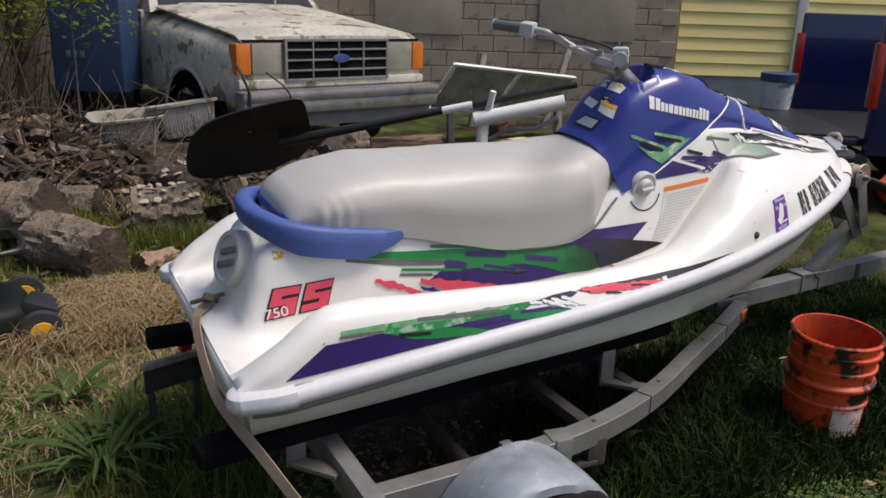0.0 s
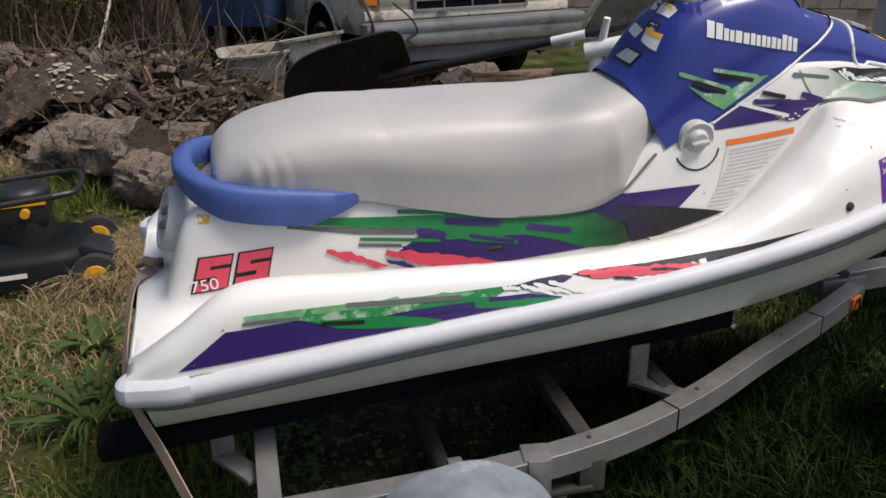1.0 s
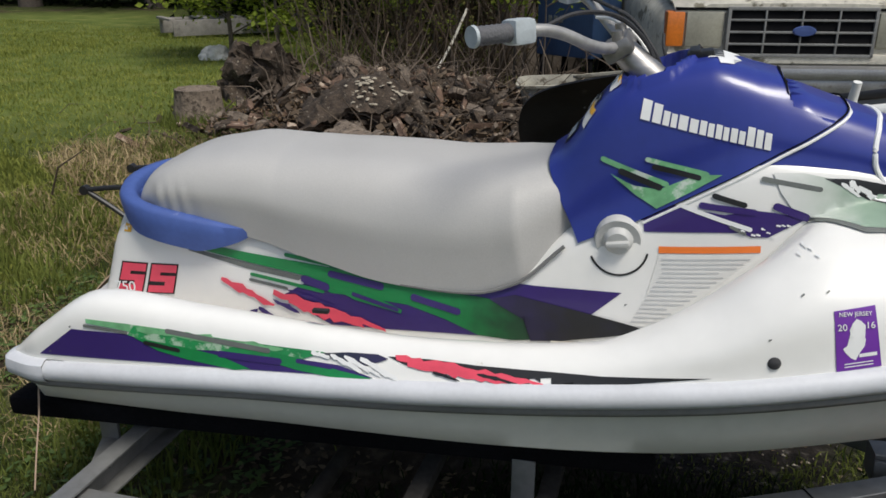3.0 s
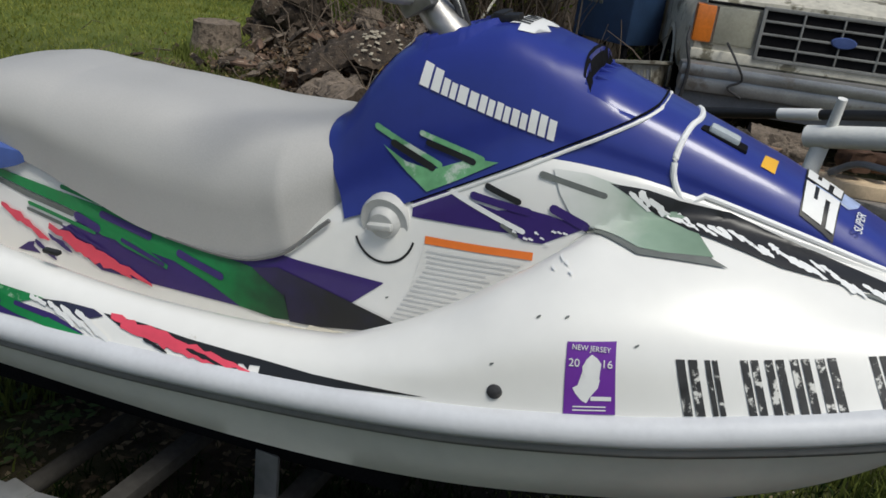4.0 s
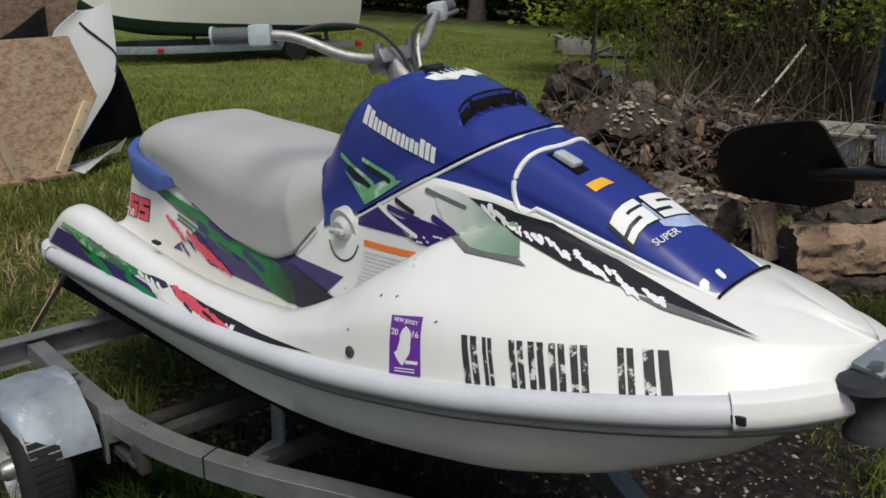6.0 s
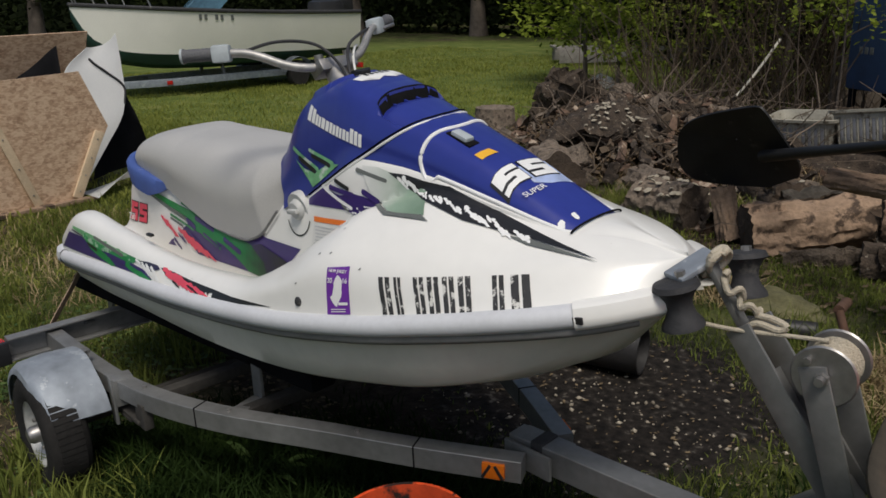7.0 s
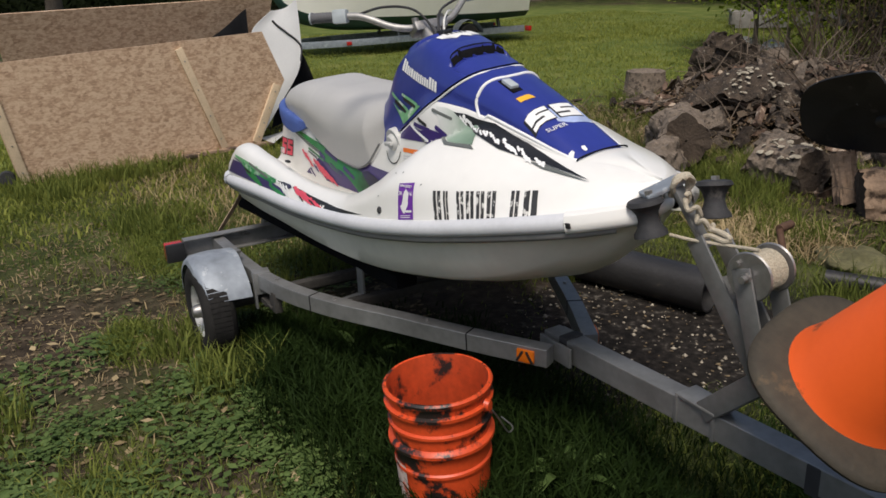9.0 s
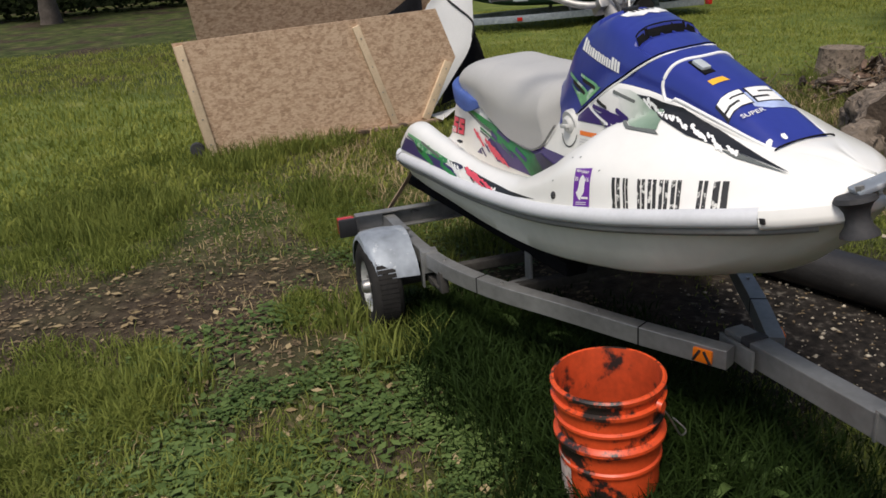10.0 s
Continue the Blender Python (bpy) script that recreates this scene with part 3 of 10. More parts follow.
part("transom_strip", bm, WHITE_GEL, ski, "white transom edge")
for side in (-1, 1):
    bm = bmesh.new()
    box(bm, (0.03, 0.006, 0.014), Matrix.Translation((2.28, side * 0.213, -0.068)), 0.002)
    part("cap_screw_plate", bm, BLACK_PLASTIC, ski)

# seat
SEAT_TOP = ((0.232, 0.258), (0.25, 0.296), (0.29, 0.324), (0.394, 0.345), (0.477, 0.346), (0.627, 0.325), (0.8, 0.300), (1.039, 0.262), (1.203, 0.250), (1.27, 0.252))
bm = bmesh.new()
rows = []
SEG = 28
for k in range(120):
    u = k / 119
    x = 0.240 + u * (1.276 - 0.240)
    top = table(SEAT_TOP, x)[0]
    low_y, low_z = table(TOP, x)
    low_z -= 0.004
    low_z = min(low_z, top - 0.02)
    w = low_y + 0.020 + 0.014 * math.sin(math.pi * min(1, u * 1.2))
    end = min(1, (x - 0.235) / 0.10)
    w *= 0.72 + 0.28 * end**0.5
    w *= 1 - 0.25 * min(1, max(0, (x - 1.145) / 0.12))
    row = []
    for s in range(SEG + 1):
        a = math.pi * s / SEG
        c, sn = math.cos(a), math.sin(a)
        yy = math.copysign(abs(c) ** 0.55, c) * w
        if sn < 0.35:
            yy *= 0.93 + 0.07 * sn / 0.35
        zz = low_z + (top - low_z) * abs(sn) ** 0.62
        row.append((x, -yy, zz))
    rows.append(row)
vs = grid(bm, rows)
bm.faces.new(vs[0])
bm.faces.new(vs[-1])
bmesh.ops.recalc_face_normals(bm, faces=bm.faces)
for v in bm.verts:
    # creases where the cover is pulled at the rear corners
    if v.co.x < 0.46:
        pull = max(0, 1 - abs(v.co.x - 0.33) / 0.12) * min(1, max(0, (0.325 - v.co.z) / 0.05))
        v.co.y += math.copysign(0.0032, v.co.y) * pull * math.sin(v.co.x * 150 + v.co.z * 20 + 4 * noise.noise(v.co * 14))
    dip = math.exp(-((v.co.x - 0.62 - 0.15 * (0.3 - v.co.z)) / 0.012) ** 2)
    v.co.z -= 0.0014 * dip
    v.co.z += 0.003 * noise.noise(v.co * 9)
part("seat", bm, SEAT_GREY, ski, "worn grey vinyl saddle seat with creases at its rear", smooth=80)
bm = bmesh.new()
for side in (-1, 1):
    tube(bm, [(x, side * (table(TOP, x)[0] + 0.012), table(TOP, x)[1] - 0.002) for x in [0.26 + 0.02 * k for k in range(50)]], 0.004, 6)
part("seat_piping", bm, SEAM_GREY, ski)

# grab rail: two arms along the seat base and an open loop behind the seat
bm = bmesh.new()
RAIL = ((0.556, 0.170, 0.182), (0.50, 0.186, 0.196), (0.42, 0.197, 0.220), (0.33, 0.199, 0.247), (0.26, 0.186, 0.268), (0.205, 0.150, 0.284), (0.172, 0.095, 0.293), (0.158, 0.045, 0.297), (0.155, 0.0, 0.298))
half = smooth_line([(x, -y, z) for x, y, z in RAIL], 5)
line = half + [Vector((p.x, -p.y, p.z)) for p in reversed(half[:-1])]
rows = []
for i, p in enumerate(line):
    d = (line[min(i + 1, len(line) - 1)] - line[max(i - 1, 0)]).normalized()
    inward = Vector((d.y, -d.x, 0)).normalized()
    if inward.dot(Vector((0.36, 0, 0)) - Vector((p.x, p.y, 0))) < 0:
        inward = -inward
    t = min(i, len(line) - 1 - i)
    grow = min(1, 0.12 + t / 12)
    rear = max(0, min(1, (0.24 - p.x) / 0.08))
    deep = (0.080 - 0.030 * rear) * grow
    wide = 0.034 + 0.010 * rear
    rows.append([p + inward * a + Vector((0, 0, h)) for a, h in ((0.0, -deep), (-0.002, -deep * 0.5), (0.0, -0.010 * grow), (0.008, -0.001), (wide - 0.008, 0.0), (wide, -0.008 * grow), (wide, -deep * 0.6), (wide - 0.006, -deep))])
vs = grid(bm, rows, closed=True)
bm.faces.new(vs[0])
bm.faces.new(vs[-1][::-1])
bmesh.ops.recalc_face_normals(bm, faces=bm.faces)
rail = part("grab_rail", bm, RAIL_BLUE, ski, "faded blue plastic grab rail", smooth=50)
bm = bmesh.new()
box(bm, (0.026, 0.25, 0.034), Matrix.Translation((0.250, 0, 0.262)) @ pose(0, 0, 0, 0, 14, 0), 0.010)
part("rail_web", bm, RAIL_BLUE, rail)

# blue cowl round the steering column, and the hood between it and the nose
CREST_LINE = ((1.195, 0.248), (1.215, 0.258), (1.24, 0.272), (1.27, 0.302), (1.31, 0.348), (1.35, 0.380), (1.40, 0.400), (1.47, 0.414), (1.535, 0.418), (1.60, 0.396), (1.68, 0.354), (1.745, 0.319), (1.812, 0.286), (1.9, 0.240), (1.967, 0.205), (2.08, 0.135), (2.15, 0.090), (2.19, 0.064))
REAR_EDGE = 1.200
CUT_AT, CUT_RISE = Vector((1.385, 0, 0.146)), 0.405


def body(x, off):
    """Half a section through cowl or hood, from the foot to the crest."""
    w, z = table(TOP, x)
    top = table(CREST_LINE, x)[0] + off
    low = min(z - 0.012, top - 0.02)
    w += 0.004 + off
    t = min(1, max(0, (x - 1.56) / 0.26))
    f = [a + (b - a) * t for a, b in zip((0.83, 0.655, 0.40), (0.91, 0.70, 0.38))]
    keys = [(w, low), (w * (0.3 + 0.7 * f[0]) + 0.002, low + (top - low) * 0.22), (w * f[0], low + (top - low) * 0.47), (w * f[1], low + (top - low) * 0.83), (w * f[2], low + (top - low) * 0.972), (0, top)]
    return [(p.x, p.y) for p in smooth_line([Vector((y, q, 0)) for y, q in keys], 6)]


def body_mesh(x0, x1, n, off):
    b = bmesh.new()
    rows = []
    for k in range(n):
        x = x0 + (x1 - x0) * k / (n - 1)
        half = body(x, off)
        rows.append([(x, -y, z) for y, z in half] + [(x, y, z) for y, z in reversed(half[:-1])])
    vs = grid(b, rows)
    b.faces.new(vs[0])
    b.faces.new(vs[-1])
    bmesh.ops.recalc_face_normals(b, faces=b.faces)
    return b


bm = body_mesh(REAR_EDGE, 1.82, 130, 0.006)
for v in bm.verts:
    # well for the steering column
    dx, dy = (v.co.x - 1.435) / 0.062, v.co.y / 0.070
    r = dx * dx + dy * dy
    if r < 1 and v.co.z > 0.3:
        v.co.z -= 0.07 * min(1, (1 - r) * 2.5)
    elif r < 1.7 and v.co.z > 0.33:
        v.co.z += 0.008
    # mouth of the air intake, sunk into the front slope under a brow
    lip = 1.668 + 0.8 * v.co.y * v.co.y
    sy = abs(v.co.y - 0.002) / 0.108
    if v.co.z > 0.26 and sy < 1.0:
        side_fade = min(1, (1 - sy) * 5)
        if lip < v.co.x < 1.80:
            t = (v.co.x - lip) / (1.80 - lip)
            v.co.z -= 0.040 * side_fade * (1 - t) ** 0.8
        elif lip - 0.05 < v.co.x <= lip:
            v.co.z += 0.008 * side_fade * (1 - (lip - v.co.x) / 0.05)
bmesh.ops.bisect_plane(bm, geom=bm.verts[:] + bm.edges[:] + bm.faces[:], plane_co=CUT_AT, plane_no=Vector((-CUT_RISE, 0, 1)), clear_inner=True)
bmesh.ops.bisect_plane(bm, geom=bm.verts[:] + bm.edges[:] + bm.faces[:], plane_co=Vector((1.264, 0, 0.119)), plane_no=Vector((-0.138, 0, -0.052)), clear_outer=True)
COWL = BVHTree.FromBMesh(bm)
cowl = part("cowl", bm, BLUE, ski, "deep blue plastic steering cowl", smooth=40)
bm = bmesh.new()
rows = [[(1.435 + 0.050 * r * math.cos(a), 0.056 * r * math.sin(a), 0.345 + 0.03 * r * r) for a in (2 * math.pi * j / 24 for j in range(24))] for r in (0.05, 0.4, 0.7, 1.0)]
grid(bm, rows, closed=True)
part("column_well", bm, DARK, cowl)

bm = body_mesh(1.50, 2.186, 70, 0.0)
for v in bm.verts:
    if v.co.x < 1.70 and v.co.z > 0.26:
        v.co.z -= 0.03 * min(1, (1.70 - v.co.x) / 0.06)
HOOD = BVHTree.FromBMesh(bm)
hood = part("hood", bm, BLUE, ski, "deep blue hood panel with a worn badge", smooth=50)


# graphics: thin shapes laid on the curved surfaces
def laid(name, outline, mat, parent, label="", tree=None, start=(None, -1.0, None), way=(0, 1, 0), off=0.0016, step=0.02, back=1.0, near_base=False):
    """Drops a flat outline on a surface. Seen from the side the outline is (x, z); from above it is (x, y)."""
    tree = tree or DECK
    b = bmesh.new()
    side = abs(way[1]) > 0.5
    b.faces.new([b.verts.new((p[0], start[1], p[1]) if side else (p[0], p[1], start[2])) for p in outline])
    bmesh.ops.triangulate(b, faces=b.faces)
    lo = [min(v.co[c] for v in b.verts) for c in range(3)]
    hi = [max(v.co[c] for v in b.verts) for c in range(3)]
    for c in ((0, 2) if side else (0, 1)):
        n = int((hi[c] - lo[c]) / step)
        for k in range(1, n + 1):
            at = Vector((0, 0, 0))
            at[c] = lo[c] + k * step - 0.3 * step
            nor = Vector((0, 0, 0))
            nor[c] = 1
            bmesh.ops.bisect_plane(b, geom=b.verts[:] + b.edges[:] + b.faces[:], plane_co=at, plane_no=nor)
    for v in b.verts:
        if near_base:
            v.co.y = -table(BASE, v.co.x)[0] - 0.012
        hit, nor, _, _ = tree.ray_cast(v.co, Vector(way))
        if hit is None:
            hit, nor, _, _ = tree.find_nearest(v.co + Vector(way) * back)
        if nor.dot(Vector(way)) > 0:
            nor = -nor
        v.co = hit + nor * off
    bmesh.ops.recalc_face_normals(b, faces=b.faces)
    return part(name, b, mat, parent, label, smooth=60)


def bar(a, b, thick, ends=4):
    """A slanted stripe with round ends, as an outline."""
    a, b = Vector(a), Vector(b)
    d = (b - a).normalized()
    n = Vector((-d.y, d.x))
    out = []
    for c, s in ((a, 1), (b, -1)):
        for k in range(ends + 1):
            ang = math.pi / 2 + math.pi * k / ends
            p = c + (d * math.cos(ang) + n * math.sin(ang)) * thick / 2 * (1 if s > 0 else -1)
            out.append((p.x, p.y))
    return out


def torn(a, b, width, teeth, seed, depth=0.5):
    """A ragged brush stroke from a to b."""
    rnd = random.Random(seed)
    a, b = Vector(a), Vector(b)
    d = (b - a)
    n = Vector((-d.y, d.x)).normalized()
    upper, lower = [], []
    for k in range(teeth + 1):
        t = k / teeth
        w = width * (0.25 + 0.75 * math.sin(math.pi * min(1, 0.12 + t * 0.88)) ** 0.6)
        for part_ in (upper, lower):
            sgn = 1 if part_ is upper else -1
            jag = rnd.uniform(-depth, depth) * 0.5
            p = a + d * min(1, max(0, t + jag * 0.9 / teeth)) + n * sgn * w * 0.5 * (1 + (jag if k % 2 else -abs(jag) * 1.4))
            part_.append((p.x, p.y))
    return upper + lower[::-1]


WELL = (None, -0.272, None)


def wall(name, outline, mat, label="", off=0.0016):
    return laid(name, outline, mat, ski, label, start=WELL, off=off, back=0.05, near_base=True)


def flank(name, outline, mat, label="", off=0.0016):
    return laid(name, outline, mat, ski, label, start=(None, -0.6, None), off=off, back=0.18)


# side of the seat base
wall("purple_panel", [(0.726, 0.089), (0.915, 0.041), (0.996, 0.019), (1.04, 0.017), (1.078, 0.021), (1.115, 0.032), (1.347, 0.006), (1.284, -0.037), (1.189, -0.083), (1.039, -0.08), (0.825, -0.063), (0.697, -0.051), (0.58, 0.018), (0.672, 0.059)], G_PURPLE, "purple printed panel")
wall("green_panel", [(0.668, 0.089), (0.717, 0.078), (0.772, 0.073), (0.892, 0.038), (0.996, 0.013), (1.073, 0.0), (1.146, -0.024), (1.192, -0.045), (1.238, -0.077), (1.189, -0.089), (1.115, -0.091), (1.039, -0.079), (0.966, -0.04), (0.889, -0.008), (0.808, 0.008), (0.71, 0.024), (0.642, 0.059)], G_GREEN_FADE, "green printed flash fading to black", 0.0026)
wall("black_fade", [(1.073, 0.0), (1.13, 0.008), (1.195, -0.011), (1.284, -0.037), (1.36, -0.060), (1.40, -0.074), (1.307, -0.084), (1.213, -0.092), (1.152, -0.092), (1.150, -0.05)], G_BLACK_FADE, "black printed tip", 0.0034)
wall("green_stroke", [(0.373, 0.159), (0.531, 0.122), (0.676, 0.09), (0.772, 0.067), (0.729, 0.05), (0.643, 0.068), (0.527, 0.099), (0.371, 0.147)], G_GREEN, off=0.0030)
wall("grey_stroke", [(0.367, 0.145), (0.527, 0.097), (0.65, 0.064), (0.634, 0.055), (0.51, 0.087), (0.364, 0.138)], G_SHADOW, off=0.0018)
wall("green_stroke", bar((0.612, 0.114), (0.735, 0.081), 0.0085), G_GREEN, off=0.0030)
wall("grey_stroke", bar((0.607, 0.102), (0.705, 0.071), 0.0075), G_SHADOW, off=0.0018)
wall("green_stroke", bar((0.518, 0.074), (0.690, 0.028), 0.0085), G_GREEN, off=0.0030)
wall("grey_stroke", bar((0.511, 0.061), (0.600, 0.037), 0.0075), G_SHADOW, off=0.0018)
wall("green_stroke", [(0.712, 0.037), (0.783, 0.03), (0.874, -0.019), (0.87, -0.027), (0.765, 0.007)], G_GREEN, off=0.0032)
for a, b, w in (((0.650, 0.058), (0.700, 0.038), 0.019), ((0.716, 0.067), (0.832, 0.034), 0.014), ((0.764, 0.020), (0.862, -0.018), 0.009), ((0.905, 0.008), (1.0, -0.025), 0.015)):
    wall("dark_slot", bar(a, b, w), G_PURPLE, off=0.0040)
wall("pink_splash", torn((0.436, 0.067), (0.562, -0.004), 0.020, 9, 4, 0.9), G_PINK, "pink printed brush stroke", 0.0036)
wall("pink_splash", torn((0.565, 0.030), (0.83, -0.066), 0.022, 17, 9, 0.9), G_PINK, "pink printed brush stroke", 0.0038)
wall("pink_splash", torn((0.600, 0.010), (0.78, -0.058), 0.026, 15, 12, 1.0), G_PINK, "pink printed brush stroke", 0.0042)
wall("purple_splash", torn((0.60, 0.036), (0.72, -0.010), 0.010, 7, 15, 0.9), G_PURPLE, off=0.0046)
wall("purple_splash", torn((0.56, 0.012), (0.625, -0.022), 0.012, 6, 8, 0.9), G_PURPLE, off=0.0046)
wall("purple_splash", [(0.466, -0.030), (0.498, -0.012), (0.516, -0.009), (0.512, -0.020), (0.530, -0.034)], G_PURPLE)
wall("purple_splash", torn((0.518, -0.006), (0.575, -0.044), 0.012, 6, 5), G_PURPLE, off=0.0026)

# gunwale flank
flank("purple_flank", [(0.101, 0.015), (0.206, 0.072), (0.346, 0.058), (0.478, 0.032), (0.558, 0.016), (0.69, 0.002), (0.815, -0.019), (0.886, -0.044), (0.69, -0.027), (0.412, -0.004), (0.222, 0.008)], G_PURPLE, "purple printed flank panel")
flank("green_flank", [(0.247, 0.093), (0.349, 0.079), (0.449, 0.062), (0.449, 0.044), (0.368, 0.060), (0.248, 0.084)], G_GREEN_PALE, "faded green printed stroke", 0.0022)
flank("green_flank", [(0.365, 0.074), (0.449, 0.060), (0.559, 0.042), (0.677, 0.022), (0.789, 0.004), (0.728, -0.007), (0.624, -0.001), (0.558, 0.017), (0.475, 0.023), (0.405, 0.040), (0.347, 0.056)], G_GREEN_WORN, "worn green printed stroke", 0.0024)
flank("green_flank", torn((0.37, 0.068), (0.70, 0.014), 0.015, 14, 13, 0.9), G_GREEN_PALE, "faded green printed stroke", 0.0029)
flank("green_flank", [(0.362, 0.051), (0.475, 0.028), (0.557, 0.008), (0.625, -0.020), (0.59, -0.021), (0.486, 0.001), (0.416, 0.021)], G_GREEN, "green printed stroke", 0.0027)
flank("green_flank", [(0.677, 0.010), (0.74, -0.005), (0.815, -0.028), (0.885, -0.045), (0.816, -0.043), (0.728, -0.025), (0.664, -0.006)], G_GREEN, "green printed stroke", 0.0027)
flank("dark_slot", bar((0.560, 0.011), (0.69, -0.008), 0.013), G_PURPLE, off=0.0032)
flank("dark_slot", bar((0.730, -0.008), (0.80, -0.022), 0.008), G_PURPLE, off=0.0032)
flank("dark_stripe", bar((0.243, 0.079), (0.346, 0.061), 0.0065), G_SHADOW, off=0.0030)
flank("dark_stripe", bar((0.443, 0.060), (0.668, 0.013), 0.0095), G_SHADOW, off=0.0034)
flank("dark_stripe", bar((0.388, 0.039), (0.465, 0.021), 0.0085), G_BLACK, off=0.0034)
flank("black_fade", [(0.770, 0.004), (0.837, 0.001), (0.896, -0.006), (0.918, -0.014), (0.875, -0.023), (0.814, -0.011)], G_BLACK_FADE, off=0.0030)
for a, b, w, k in (((0.800, 0.0), (0.868, -0.034), 0.010, 31), ((0.828, -0.004), (0.905, -0.043), 0.009, 32), ((0.860, -0.010), (0.94, -0.050), 0.010, 33), ((0.76, 0.006), (0.80, -0.006), 0.008, 34)):
    flank("white_splash", torn(a, b, w, 8, k, 0.9), G_WHITE, off=0.0038)
flank("black_spear", [(0.916, -0.010), (1.0, -0.019), (1.09, -0.032), (1.177, -0.042), (1.322, -0.056), (1.512, -0.064), (1.362, -0.069), (1.222, -0.068), (1.159, -0.061), (1.071, -0.044), (1.003, -0.037), (0.957, -0.027)], G_BLACK, "black printed spear")
flank("pink_flank", torn((0.93, -0.013), (1.215, -0.064), 0.012, 18, 17, 0.9), G_PINK, "pink printed brush stroke", 0.0026)
flank("pink_flank", torn((0.955, -0.024), (1.15, -0.059), 0.012, 15, 18, 0.9), G_PINK, "pink printed brush stroke", 0.0030)
flank("black_streak", torn((1.005, -0.038), (1.06, -0.054), 0.006, 6, 19, 0.8), G_BLACK, off=0.0036)
flank("black_streak", torn((1.09, -0.044), (1.16, -0.060), 0.005, 6, 20, 0.8), G_BLACK, off=0.0036)
flank("dark_stripe", bar((0.075, 0.001), (0.168, -0.006), 0.006), G_BLACK)


# fuel cap and its scale
def fuel_filler():
    b = bmesh.new()
    hit, nor, _, _ = DECK.ray_cast(Vector((1.347, -0.26, 0.112)), Vector((0, 1, 0)))
    seat_m = Matrix.Translation(hit) @ (-Vector((0, 1, 0.1))).to_track_quat("Z", "Y").to_matrix().to_4x4()
    lathe(b, ((0.0, 0.004), (0.036, 0.004), (0.044, 0.006), (0.047, 0.0), (0.047, -0.03)), seat_m, 32)
    ring = part("filler_ring", b, CAP_GREY, ski, "pale grey filler surround")
    b = bmesh.new()
    lathe(b, ((0.0, 0.018), (0.022, 0.018), (0.026, 0.014), (0.030, 0.004)), seat_m, 24)
    box(b, (0.046, 0.012, 0.014), seat_m @ Matrix.Translation((0, 0, 0.022)), 0.004)
    part("fuel_cap", b, CAP_GREY, ring, "pale grey fuel cap")


fuel_filler()
arc = [(1.347 + 0.060 * math.cos(a), 0.100 + 0.060 * math.sin(a)) for a in (math.pi * (1.10 + 0.80 * k / 14) for k in range(15))]
wall("gauge_arc", arc + [(1.347 + (x - 1.347) * 0.93, 0.100 + (z - 0.100) * 0.93) for x, z in reversed(arc)], G_BLACK)
wall("warning_strip", [(1.424, 0.096), (1.61, 0.086), (1.609, 0.073), (1.423, 0.083)], G_ORANGE, "orange warning strip")
wall("warning_plate", [(1.424, 0.081), (1.602, 0.071), (1.54, 0.02), (1.47, -0.03), (1.41, -0.066), (1.353, -0.062), (1.392, -0.008)], PAPER, "pale warning label of small print", 0.0012)
for k in range(15):
    z = 0.072 - 0.0088 * k
    x0 = 1.427 - max(0, k - 3) * 0.006
    x1 = 1.59 - k * 0.0125 - (0.02 if k % 4 == 3 else 0)
    if x1 - x0 > 0.015:
        wall("print_line", [(x0, z), (x1, z - (x1 - x0) * 0.055), (x1, z - 0.0028 - (x1 - x0) * 0.055), (x0, z - 0.0028)], G_GREYTEXT, off=0.0022)

# worn red badge and a model mark as plain blocks on the seat base
SS = ((0.168, 0.120), (0.331, 0.107), (0.299, 0.031), (0.130, 0.041))


def in_quad(q, u, v):
    (ax, az), (bx, bz), (cx, cz), (dx, dz) = q
    return (ax * (1 - u) * (1 - v) + bx * u * (1 - v) + cx * u * v + dx * (1 - u) * v, az * (1 - u) * (1 - v) + bz * u * (1 - v) + cz * u * v + dz * (1 - u) * v)


def quad(q, u0, v0, u1, v1):
    return [in_quad(q, u0, v0), in_quad(q, u1, v0), in_quad(q, u1, v1), in_quad(q, u0, v1)]


def block_mark(q, mat_edge, mat_fill, put):
    """Two blocky shapes with black edges, made of bars."""
    for c in (0.0, 0.52):
        put("badge_block", quad(q, c + 0.0, 0.02, c + 0.47, 0.98), mat_edge, 0.0018)
        for u0, v0, u1, v1 in ((0.03, 0.06, 0.45, 0.30), (0.03, 0.30, 0.19, 0.48), (0.03, 0.40, 0.45, 0.60), (0.29, 0.58, 0.45, 0.76), (0.03, 0.72, 0.45, 0.94)):
            put("badge_block", quad(q, c + u0, v0, c + u1, v1), mat_fill, 0.0026 + 0.0002 * (v0 * 10 % 3))


block_mark(SS, G_BLACK, G_PINK, lambda n, o, m, f: wall(n, o, m, off=f))

# cowl prints
def on_cowl(name, outline, mat, label="", off=0.0016):
    return laid(name, outline, mat, cowl, label, tree=COWL, start=(None, -0.6, None), off=off + 0.0008, step=0.011, back=0.46)


